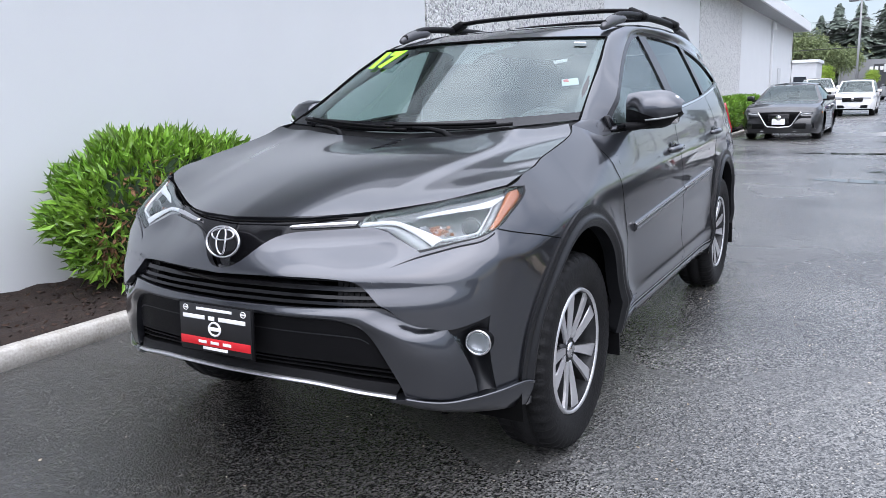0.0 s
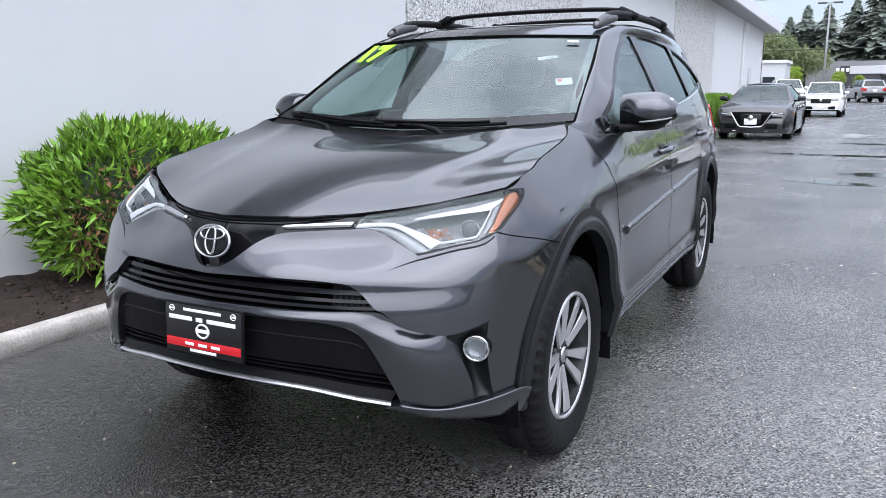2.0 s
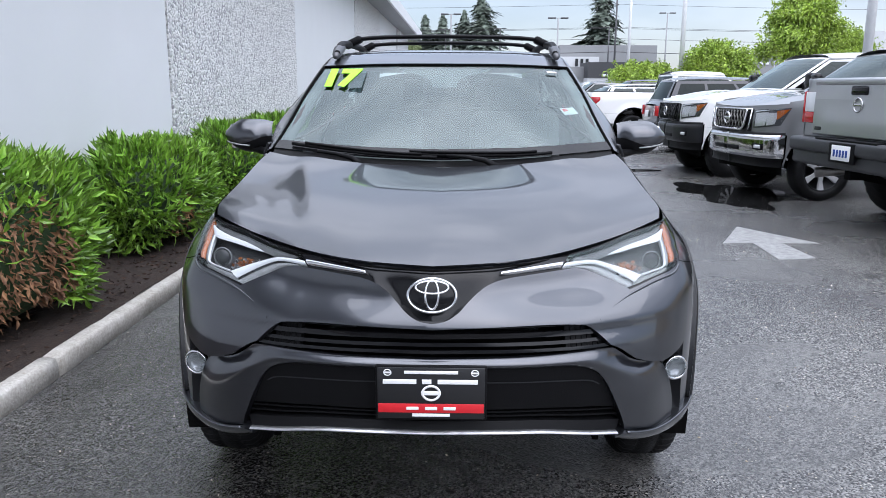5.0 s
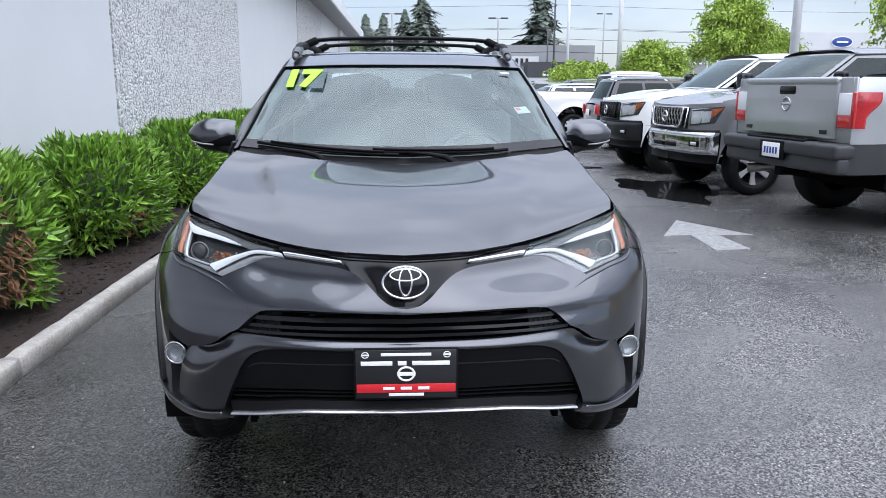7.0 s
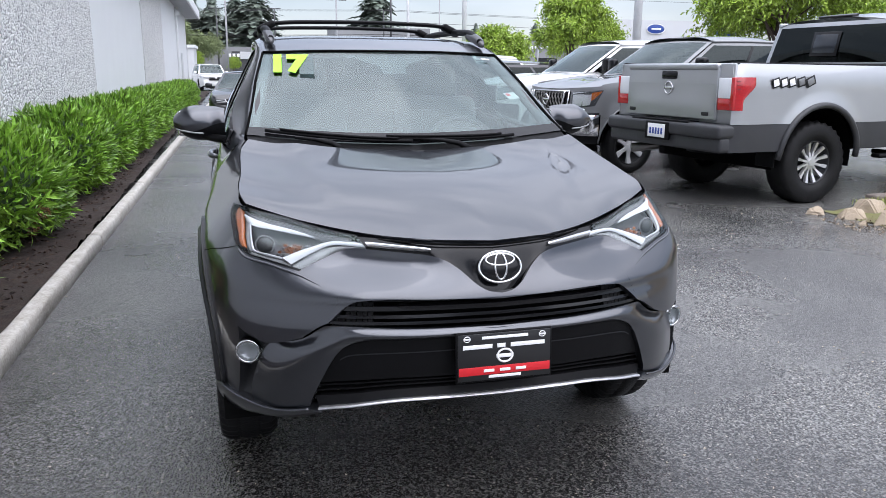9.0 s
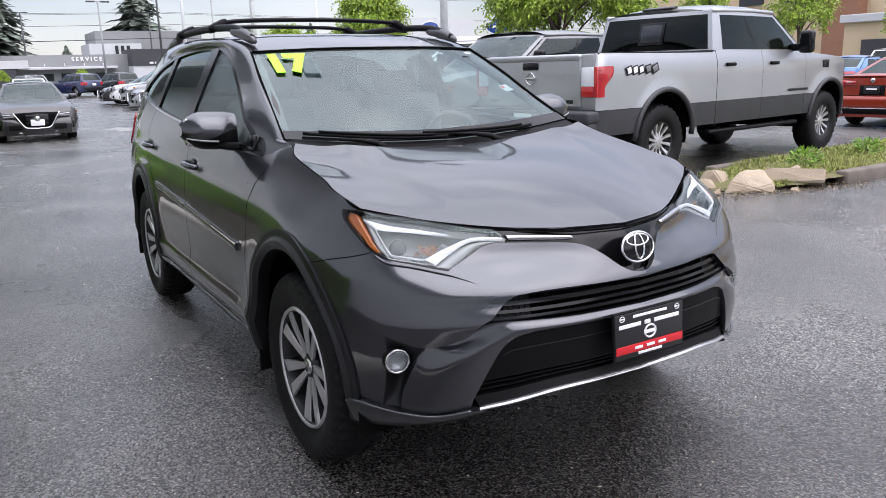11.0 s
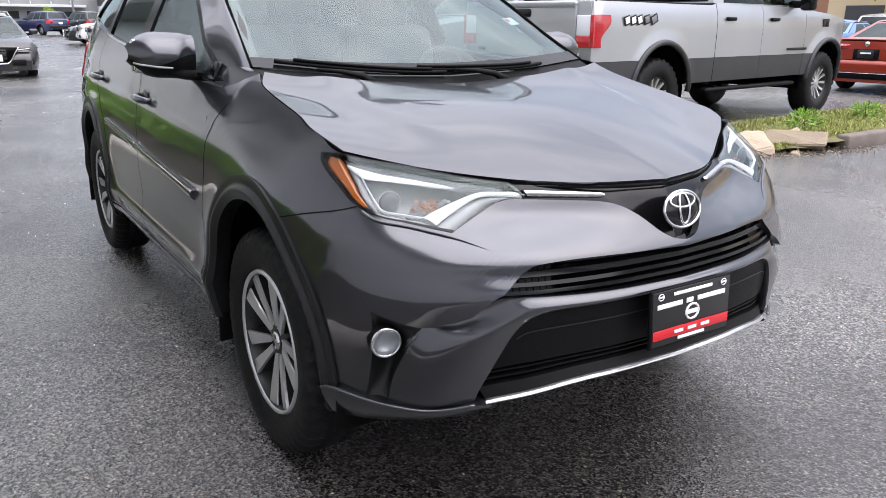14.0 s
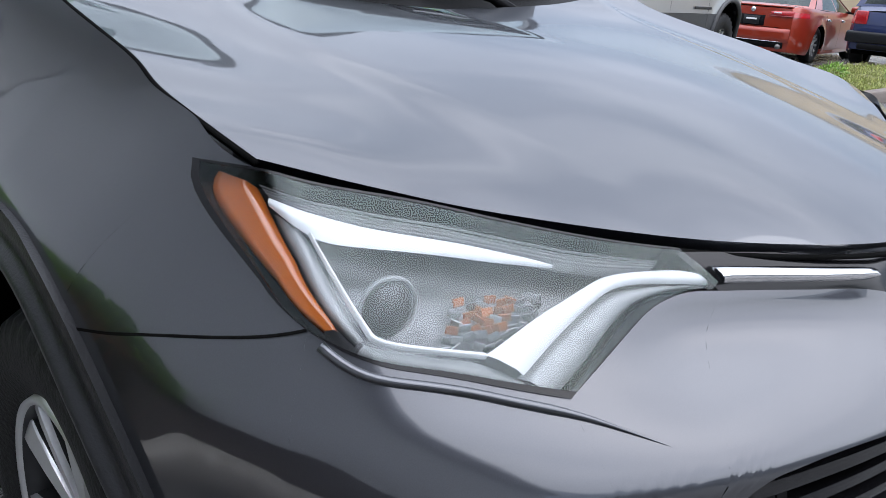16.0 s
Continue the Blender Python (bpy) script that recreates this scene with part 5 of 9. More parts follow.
part("door_nameplate", box_bm((0.006, 0.55, 0.035), (-1.024, -1.12, 0.96), (0, 0, 0), 0.002), M_CLAD, lifted_truck)
part("fender_badge", box_bm((0.006, 0.19, 0.11), (-1.012, -1.92, 1.31), (0, 0, 0), 0.002), M_GLOSS_BLACK, lifted_truck)
grey_truck = pickup(pose(6.48, 6.70, 0, 0, 0, -83), M_GUNMETAL, W_TRUCK2, M_CHROME, M_CHROME, "gunmetal grey pickup with chrome grille, front bumper and wheels")
grey_truck.scale = (0.94, 0.94, 0.94)
white_truck = pickup(pose(6.40, 9.15, 0, 0, 0, -88), M_WHITE, W_TRUCK, M_CLAD, M_GLOSS_BLACK, "white pickup with dark front bumper and black grille")
white_truck.scale = (0.95, 0.95, 0.95)
low_suv = vehicle("suv", suv_spec(M_NIGHT, side=M_DEEP_TINT, back=M_DEEP_TINT), pose(6.55, 13.5, 0, 0, 0, 90), "dark blue-black parked suv with red tail lights", "suv")
low_suv.scale = (0.94, 0.94, 0.97)
far_pickup = pickup(pose(6.40, 17.0, 0, 0, 0, 90), M_WHITE, W_TRUCK2, M_CHROME, M_CHROME, "white pickup with chrome rear bumper backed to the lane")
far_pickup.scale = (0.89, 0.89, 0.88)
row = [("suv", suv_spec(M_WHITE, zr=1.44), 20.4, 90, "white parked suv with roof rails"), ("sedan", sedan_spec(M_SILVER), 23.0, -90, "silver parked sedan in the row"), ("suv", suv_spec(M_BLACK_PAINT), 25.8, -90, "black parked suv in the row"),
       ("sedan", sedan_spec(M_WINE), 28.6, -90, "wine red sedan parked in the row"), ("sedan", sedan_spec(M_SILVER), 31.3, -90, "silver grey parked sedan"), ("suv", suv_spec(M_GUNMETAL), 34.1, -90, "grey parked suv in the row"), ("suv", suv_spec(M_WHITE), 37.0, -90, "white parked suv far down the row"), ("sedan", sedan_spec(M_DARK_PAINT), 40.0, -90, "dark parked sedan far down the row")]
for nm, sp, y, rz, lb in row:
    vehicle(nm, sp, pose(6.6, y, 0, 0, 0, rz), lb, nm)
cross = [("suv", suv_spec(M_BLUE), 5.6, 62.0, 205, "dark blue suv parked across"), ("suv", suv_spec(M_DARK_PAINT), 8.4, 62.0, 200, "charcoal suv parked across the lane's end"), ("suv", suv_spec(M_GUNMETAL), 2.4, 64.0, 195, "grey suv parked at the lane's end"), ("suv", suv_spec(M_WHITE), -2.0, 49.0, 10, "white suv standing far down the lane"),
         ("sedan", sedan_spec(M_SILVER), 9.6, 44.5, 84, "silver sedan parked across"), ("sedan", sedan_spec(M_WHITE), 12.5, 40.0, -90, "white parked sedan facing the lane"), ("suv", suv_spec(M_SILVER), 13.0, 33.0, 90, "silver parked suv in a further row"), ("suv", suv_spec(M_WHITE), 13.0, 28.0, 90, "white parked suv in a further row"), ("sedan", sedan_spec(M_GUNMETAL), 13.2, 24.4, 90, "grey parked sedan in a further row"),
         ("suv", suv_spec(M_WHITE), 16.3, 21.6, 90, "white parked suv behind the pickups")]
for nm, sp, x, y, rz, lb in cross:
    vehicle(nm, sp, pose(x, y, 0, 0, 0, rz), lb, nm)
kerb_car = vehicle("sedan", sedan_spec(M_DARK_PAINT), pose(-0.39, 18.2, 0, 0, 0, -1.5), "charcoal sedan parked along the kerb", "sedan")
kerb_car.scale = (0.94, 0.94, 0.94)
lane_car = vehicle("suv", suv_spec(M_WHITE), pose(0.58, 33.2, 0, 0, 0, -2), "white parked suv facing down the lane", "suv")
lane_car.scale = (0.86, 0.86, 0.86)
vehicle("sedan", sedan_spec(M_RED, plate=M_PLATE_K), pose(15.97, 5.13, 0, 0, 0, 96), "orange-red parked sedan with dark rear bumper", "sedan")
vehicle("suv", suv_spec(M_BLUE), pose(16.6, 2.72, 0, 0, 0, 94), "dark blue hatchback parked by the island", "suv")
vehicle("sedan", sedan_spec(M_LBLUE), pose(25.0, 12.0, 0, 0, 0, 94), "bright blue sedan parked near the store", "sedan")
vehicle("suv", suv_spec(M_WHITE), pose(31.5, 13.6, 0, 0, 0, 92), "white parked suv near the tan store", "suv")
vehicle("suv", suv_spec(M_BLACK_PAINT), pose(24.5, 16.4, 0, 0, 0, 92), "black parked suv near the tan store", "suv")

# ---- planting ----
# leaf colour with the shade inside the bushes put into it
M_LEAF_SHADE = material("shaded_leaf", (0.020, 0.045, 0.012), 0.8, vary=0.4, scale=14, bump=0.6, bump_scale=30)


def leaf_mesh(pos, out, length, width, rng, fold=0.25, droop=0.15):
    """Folded leaf blades: base, two mid points, tip, with a crease. pos, out: arrays; returns verts and faces."""
    n = len(pos)
    out = out / np.linalg.norm(out, axis=1, keepdims=True)
    ref = rng.normal(size=(n, 3))
    side = np.cross(out, ref)
    side /= np.linalg.norm(side, axis=1, keepdims=True) + 1e-9
    nor = np.cross(side, out)
    L = (length * rng.uniform(0.65, 1.2, n))[:, None]
    Wd = (width * rng.uniform(0.75, 1.2, n))[:, None]
    base = pos
    mid = pos + out * L * 0.5
    tip = pos + out * L - nor * L * droop
    l = mid + side * Wd / 2 + nor * Wd * fold
    r = mid - side * Wd / 2 + nor * Wd * fold
    v = np.stack([base, l, tip, r, mid], 1).reshape(-1, 3)
    k = np.arange(n)[:, None] * 5
    f = np.concatenate([k + np.array([[0, 4, 1]]), k + np.array([[1, 4, 2]]), k + np.array([[0, 3, 4]]), k + np.array([[3, 2, 4]])], 0)
    return v, f


def blob_points(n, size, rng, depth=0.25, power=2.6):
    """Points near the skin of a rounded box of that size, on the ground, with their outward ways."""
    d = rng.normal(size=(n * 2, 3))
    d /= np.linalg.norm(d, axis=1, keepdims=True)
    d = d[d[:, 2] > -0.75][:n]
    r = 1.0 / (np.abs(d) ** power).sum(1) ** (1 / power)
    lump = 1 + 0.07 * np.sin(d[:, 0] * 7 + 1.3) * np.sin(d[:, 1] * 9 + 0.4) + 0.05 * np.sin(d[:, 2] * 11 + d[:, 1] * 5)
    s = r * lump * (1 - depth * rng.uniform(0, 1, len(d)) ** 1.6)
    p = d * s[:, None] * np.array(size) / 2
    p[:, 2] += size[2] / 2
    return p, d


def bush(at, size, seed, dead=0, label="", n=5200):
    rng = np.random.default_rng(seed)
    b = thing("laurel_bush", label or "clipped bright green laurel bush in the mulch bed", "bush", "bushes along the wall", at)
    p, d = blob_points(n, size, rng)
    keep = p[:, 2] > 0.02
    p, d = p[keep], d[keep]
    if dead:
        c = np.array([size[0] * 0.36, -size[1] * 0.16, size[2] * 0.30])
        bad = np.linalg.norm((p - c) / (np.array([0.55, 0.48, 0.52]) * dead), axis=1) + rng.uniform(-0.2, 0.35, len(p)) < 0.75
        v, f = leaf_mesh(p[bad] - d[bad] * 0.05, d[bad] * 0.6 + rng.normal(size=(bad.sum(), 3)) * 0.5 + np.array([0, 0, -0.5]), 0.075, 0.022, rng)
        link_mesh("dead_leaves", v, f, M_DEAD, b, "dry brown leaves", smooth=False)
        p, d = p[~bad], d[~bad]
    # rosettes: three or four leaves from one point, the young ones upright
    way = d + rng.normal(size=d.shape) * 0.55 + np.array([0, 0, 0.55])
    v, f = leaf_mesh(p, way, 0.115, 0.030, rng)
    link_mesh("leaves", v, f, M_LEAF, b, smooth=False)
    # added solid core, coloured as the shade between the leaves
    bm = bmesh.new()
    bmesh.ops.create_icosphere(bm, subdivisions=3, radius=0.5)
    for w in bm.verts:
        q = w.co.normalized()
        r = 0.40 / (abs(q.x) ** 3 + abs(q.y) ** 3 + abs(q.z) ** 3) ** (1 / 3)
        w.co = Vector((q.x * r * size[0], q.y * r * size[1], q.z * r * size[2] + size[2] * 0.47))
    part("foliage_core", bm, M_LEAF_SHADE, b)
    for k in range(5):
        a = rng.uniform(0, 6.28)
        part("stem", tube_bm([(0.08 * math.cos(a), 0.08 * math.sin(a), -0.05), (0.12 * math.cos(a), 0.14 * math.sin(a), 0.15), (0.25 * math.cos(a), 0.30 * math.sin(a), 0.40)], [0.014, 0.011, 0.007], 6), M_BARK, b)
    return b


bush(pose(-2.52, -0.20, 0.085), (0.92, 1.48, 0.95), 3, 1.3, "bright green laurel bush with a dead brown patch", 6500)
bush(pose(-2.56, 2.28, 0.085), (0.88, 1.75, 0.86), 5, 0.6, n=5600)
bush_c = bush(pose(-2.56, 4.75, 0.085), (0.9, 1.7, 0.88), 8)
bush_d = bush(pose(-2.54, 6.75, 0.085), (0.9, 1.75, 0.88), 12)
for i, y in enumerate((8.7, 10.5, 12.3, 14.1, 15.9, 17.7, 19.6, 22.0, 24.2)):
    copy_thing((bush_c, bush_d)[i % 2], pose(-2.50 + 0.02 * i, y, 0.085, 0, 0, 180 * (i % 3 == 1)))


def mulch_bits():
    rng = np.random.default_rng(2)
    n = 5200
    x, y = rng.uniform(-3.05, -2.04, n), rng.uniform(-4.5, 9.0, n)
    p = np.stack([x, y, np.full(n, 0.088) + rng.uniform(0, 0.018, n)], 1)
    w = rng.normal(size=(n, 3)) * np.array([1, 1, 0.25])
    v, f = leaf_mesh(p, w, 0.040, 0.014, rng, 0.05, 0.0)
    o = link_mesh("bark_chips", v, f, material("bark_chip", (0.075, 0.045, 0.032), 0.9, vary=0.4, island=0.6, second=(0.025, 0.016, 0.012)), smooth=False)
    tagged(o, "dark brown bark chips strewn on the bed", "mulch", kind="stuff")


mulch_bits()


def chips_on_ground():
    rng = np.random.default_rng(6)
    n = 900
    p = np.stack([rng.uniform(-1.9, 5, n), rng.uniform(-3.4, 5, n), np.full(n, 0.003)], 1)
    w = rng.normal(size=(n, 3)) * np.array([1, 1, 0.2])
    v, f = leaf_mesh(p, w, 0.014, 0.008, rng, 0.2, 0.0)
    o = link_mesh("ground_litter", v, f, material("pale_litter", (0.42, 0.38, 0.30), 0.8, vary=0.3, island=0.6, second=(0.25, 0.20, 0.14)), smooth=False)
    tagged(o, "pale seeds and grit scattered on the asphalt", "litter", kind="stuff")


chips_on_ground()

# ---- road marks, puddle ----


def flat_shape(name, pts, z, mat, label, category):
    bm = bmesh.new()
    bm.faces.new([bm.verts.new((x, y, z)) for x, y in pts])
    r = bmesh.ops.extrude_face_region(bm, geom=bm.faces[:])
    bmesh.ops.translate(bm, vec=(0, 0, -0.004), verts=[g for g in r["geom"] if isinstance(g, bmesh.types.BMVert)])
    return tagged(part(name, bm, mat, smooth=False), label, category, kind="structure")


def arrow(x, y, s=1.0):
    o = flat_shape("road_arrow", [(0, 0.87 * s), (-0.43 * s, 0.0), (-0.15 * s, 0.03), (-0.19 * s, -0.68 * s), (0.14 * s, -0.62 * s), (0.12 * s, 0.02), (0.46 * s, 0.02)], 0.004, M_WHITE_MARK, "worn white arrow painted on the asphalt", "road marking")
    o.matrix_world = pose(x, y, 0)


arrow(2.95, 2.78)
arrow(1.75, 18.6, 1.2)
rp = random.Random(5)
pts = []
for k in range(40):
    a = 2 * math.pi * k / 40
    r = 1 + 0.22 * math.sin(3 * a + 1) + 0.12 * math.sin(7 * a) + rp.uniform(-0.06, 0.06)
    pts.append((3.75 + 0.62 * r * math.cos(a), 6.2 + 1.15 * r * math.sin(a)))
M_PUDDLE = material("puddle_water", (0.012, 0.012, 0.012), 0.06, vary=0.3, scale=2)
flat_shape("puddle", pts, 0.003, M_PUDDLE, "dark shallow puddle on the asphalt", "puddle")
for k, (px, py, sx_, sy_) in enumerate(((2.6, 9.0, 0.9, 0.35), (2.2, 12.2, 1.4, 0.25), (3.0, 15.5, 1.1, 0.35), (1.5, 7.6, 0.5, 0.2))):
    pts = []
    for i in range(28):
        a = 2 * math.pi * i / 28
        r = 1 + 0.3 * math.sin(2 * a + k) + rp.uniform(-0.12, 0.12)
        pts.append((px + sx_ * r * math.cos(a), py + sy_ * r * math.sin(a)))
    flat_shape("puddle", pts, 0.003, M_PUDDLE, "thin film of rain water on the asphalt", "puddle")

# ---- island with rocks ----
island = tagged(new("island"), "weedy planted island edged with old concrete kerbs", "traffic island", kind="structure")
vs, rr = [], random.Random(3)
nx, ny = 60, 10
for j in range(ny + 1):
    for i in range(nx + 1):
        x = 5.15 + 9.3 * i / nx
        a = 1.12 + 0.0 * i + (0.35 * (1 - ease(5.1, 6.3, x)))
        b = 2.30 + 0.07 * (x - 5.15)
        y = a + (b - a) * j / ny
        z = 0.13 * ease(5.1, 6.6, x) * (0.4 + 0.6 * math.sin(math.pi * (0.08 + 0.84 * j / ny)) ** 0.5) + 0.01 + rr.uniform(-0.012, 0.015)
        vs.append((x, y, z))
link_mesh("weedy_soil", vs, grid_faces(nx, ny), M_TURF, island)
for i in range(6):
    x = 6.55 + 1.32 * i
    part("island_kerb", box_bm((1.30, 0.15, 0.20), (x + 0.65, 1.16, 0.05), (0, 0, 0.4), 0.022), M_OLD_KERB, island)
for i in range(7):
    x = 5.9 + 1.3 * i
    part("island_kerb", box_bm((1.28, 0.15, 0.19), (x + 0.6, 2.42 + 0.073 * (x - 5.3), 0.045), (0, 0, 4.2), 0.02), M_OLD_KERB, island)
def rock(x, y, z, corners, turn, tilt, label, seed):
    """An angular stone: the hull of a few corners, its faces broken up a little."""
    r_ = random.Random(seed)
    bm = bmesh.new()
    for c in corners:
        bm.verts.new(Vector(c) + Vector([r_.uniform(-0.012, 0.012) for _ in range(3)]))
    bmesh.ops.convex_hull(bm, input=bm.verts[:])
    bmesh.ops.bevel(bm, geom=bm.edges[:], offset=0.014, segments=2, affect="EDGES")
    bmesh.ops.triangulate(bm, faces=bm.faces[:])
    bmesh.ops.subdivide_edges(bm, edges=[e for e in bm.edges if e.calc_length() > 0.05], cuts=2, use_grid_fill=True)
    for v in bm.verts:
        v.co += v.co.normalized() * 0.018 * noise.noise(v.co * 9 + Vector((seed * 3.1, 0, 0)))
    o = part("rock", bm, M_ROCK, smooth=False)
    tagged(o, label, "rock", "rocks of the island")
    o.matrix_world = pose(x, y, z, tilt, 0, turn)


SLAB = [(-0.36, -0.16, -0.06), (-0.24, 0.20, -0.06), (0.30, 0.20, -0.06), (0.36, -0.14, -0.06), (-0.30, -0.10, 0.13), (-0.16, -0.02, 0.24), (0.02, 0.16, 0.27), (0.22, 0.10, 0.25), (0.33, -0.08, 0.10), (0.05, -0.19, 0.04)]
rock(5.40, 1.50, 0.015, [(a_ * 0.78, b_ * 0.78, c_ * 0.82) for a_, b_, c_ in SLAB], -38, 0, "rough tan boulder with a flat top beside the island", 1)
BLOCK = [(sx_ * 0.30, sy_ * 0.115, sz_ * 0.075) for sx_ in (-1, 1) for sy_ in (-1, 1) for sz_ in (-1, 1)]
rock(5.98, 1.36, 0.12, BLOCK, -52, -16, "long tan stone block tilted against the island", 2)
for x, y, z, k, seed in ((5.55, 2.08, 0.02, 0.55, 3), (5.20, 1.93, 0.0, 0.42, 4), (6.40, 1.66, 0.06, 0.45, 5), (5.02, 1.62, 0.0, 0.20, 6), (5.75, 1.17, 0.0, 0.16, 7), (4.98, 2.2, 0.0, 0.28, 8)):
    rock(x, y, z, [(a_ * k, b_ * k, c_ * k) for a_, b_, c_ in SLAB], 40 * seed, 4, "small rough tan stone beside the island", seed)


def rubble():
    rng = np.random.default_rng(21)
    n = 700
    x = rng.uniform(4.75, 6.9, n)
    y = 1.08 + 0.35 * np.clip(1 - (x - 4.9) / 1.4, 0, 1) + rng.normal(0, 0.12, n) + rng.uniform(0, 0.8, n) ** 3
    p = np.stack([x, y, rng.uniform(0.003, 0.012, n)], 1)
    v, f = leaf_mesh(p, rng.normal(size=(n, 3)) * np.array([1, 1, 0.4]), 0.032, 0.022, rng, 0.5, 0.0)
    tagged(link_mesh("soil_crumbs", v, f, material("soil_crumb", (0.13, 0.09, 0.06), 0.9, vary=0.4, island=0.6, second=(0.30, 0.24, 0.17)), smooth=False), "brown soil crumbs and grit round the stones", "soil", kind="stuff")


rubble()


def grass():
    rng = np.random.default_rng(11)
    n = 26000
    x = 5.6 + 8.6 * rng.uniform(0, 1, n)
    t = rng.uniform(0, 1, n)
    patch = np.sin(x * 3.1) * np.sin(t * 7 + x) + rng.uniform(-0.5, 1.3, n)
    x, t = x[patch > 0], t[patch > 0]
    y = 1.26 + (1.10 + 0.07 * (x - 5.15)) * t
    p = np.stack([x, y, 0.12 * np.clip((x - 5.1) / 1.5, 0, 1)], 1)
    w = rng.normal(size=p.shape) * 0.5 + np.array([0, 0, 1.0])
    v, f = leaf_mesh(p, w, 0.075, 0.012, rng, 0.1, 0.3)
    tagged(link_mesh("grass", v, f, M_GRASS, smooth=False), "thin green and straw-coloured weeds on the island", "grass", kind="stuff")


grass()
for k, (x, y) in enumerate(((6.75, 1.75), (8.3, 1.9), (10.6, 2.1), (11.8, 1.6))):
    rng = np.random.default_rng(30 + k)
    w_ = thing("weed", "low leafy green weed growing on the island", "weed", "weeds of the island", pose(x, y, 0.10))
    p, d = blob_points(260, (0.34, 0.34, 0.24), rng, 0.7)
    v, f = leaf_mesh(p, d + rng.normal(size=d.shape) * 0.4 + np.array([0, 0, 0.4]), 0.06, 0.022, rng)
    link_mesh("leaves", v, f, M_LEAF, w_, smooth=False)
    part("stem", tube_bm([(0, 0, -0.02), (0.01, 0, 0.1), (0.0, 0.02, 0.2)], 0.006, 5), M_BARK, w_)

# ---- trees ----


def broadleaf(at, h, r, seed, label, n=5200, leaf=0.20, low=0.35, mat=M_TREE_LEAF):
    """A small street tree: tapered trunk, limbs, and a crown of leaf sprays in uneven clumps."""
    rng = np.random.default_rng(seed)
    t = thing("tree", label, "tree", "street trees", at)
    part("trunk", tube_bm([(0, 0, -0.05), (0.03, 0.02, h * 0.25), (-0.02, 0.04, h * 0.5), (0.05, 0, h * 0.8)], [0.022 * h, 0.018 * h, 0.013 * h, 0.006 * h], 10), M_BARK, t)
    mid = h * (low + (1 - low) * 0.5)
    ps, ws = [], []
    NB = 30
    for k in range(NB):
        a, e = 2.4 * k + rng.uniform(-0.4, 0.4), rng.uniform(-0.45, 1.25)
        q = rng.uniform(0.55, 1.0)
        c = np.array([r * q * math.cos(a) * math.cos(e), r * q * math.sin(a) * math.cos(e), mid + h * (1 - low) * 0.46 * q * math.sin(e)])
        if k < 11:
            part("limb", tube_bm([(0, 0.02, h * (0.28 + 0.03 * k)), (c[0] * 0.4, c[1] * 0.4, h * (0.34 + 0.03 * k) * 0.6 + c[2] * 0.4), tuple(c)], [0.010 * h, 0.006 * h, 0.002 * h], 6), M_BARK, t)
        m = max(4, n // NB // 9)                      # sprays on this branch, nine leaves each
        root = c + rng.normal(size=(m, 3)) * r * np.array([0.17, 0.17, 0.12])
        way = rng.normal(size=(m, 3)) * 0.7 + c * np.array([1, 1, 0]) / r + np.array([0, 0, 0.25])
        way /= np.linalg.norm(way, axis=1, keepdims=True)
        reach = leaf * rng.uniform(1.2, 2.6, m)
        for j in range(9):
            u = (j + 1) / 9
            pos = root + way * (reach * u)[:, None] - np.array([0, 0, 1.0]) * (reach * 0.75 * u * u)[:, None]
            ps.append(pos)
            ws.append(way * 0.5 + rng.normal(size=(m, 3)) * 0.55 + np.array([0, 0, -0.65]))
    v, f = leaf_mesh(np.concatenate(ps), np.concatenate(ws), leaf * 0.85, leaf * 0.32, rng, 0.15, 0.25)
    link_mesh("crown", v, f, mat, t, smooth=False)
    return t


tree_a = broadleaf(pose(12.05, 24.0, 0), 4.75, 1.2, 1, "young yellow-green street tree with drooping sprays", 19000, 0.19)
tree_b = broadleaf(pose(18.6, 20.5, 0), 5.9, 2.7, 2, "broad yellow-green street tree with drooping sprays", 46000, 0.23)
broadleaf(pose(12.6, 35.0, 0), 3.75, 1.4, 3, "low spreading yellow-green tree", 13000, 0.23)
broadleaf(pose(9.2, 35.5, 0), 2.8, 1.3, 4, "low spreading yellow-green tree", 9000, 0.23)
tree_s = broadleaf(pose(37.0, 22.6, 0), 5.6, 1.35, 5, "slim young green tree", 6000, 0.24)
copy_thing(tree_s, pose(33.0, 25.5, 0, 0, 0, 80))
copy_thing(tree_s, pose(44.0, 20.0, 0, 0, 0, 140))
for x, y, k, z in ((10.7, 100, 0.5, 60), (-0.1, 100, 0.6, 20), (2.2, 98, 0.5, 150), (-4.5, 92, 0.7, 10), (-7.5, 88, 0.85, 120), (-11.5, 95, 0.9, 200)):
    o = copy_thing(tree_a, pose(x, y, 0, 0, 0, z))
    o.scale = (k, k, k)
tree_far = broadleaf(pose(-8.5, 112, 0), 8.5, 4.2, 9, "dull green tree far behind the car park", 11000, 0.5, 0.15, M_FAR_LEAF)
for x, y, k, z in ((-14, 116, 1.05, 40), (-4.8, 113, 0.75, 90), (-20, 118, 1.1, 150), (-11.4, 122, 1.0, 210), (-27, 120, 1.1, 260), (24, 150, 0.8, 30), (35, 148, 0.8, 70)):
    o = copy_thing(tree_far, pose(x, y, 0, 0, 0, z))
    o.scale = (k, k, k)
copy_thing(tree_b, pose(28.0, 56, 0, 0, 0, 200))


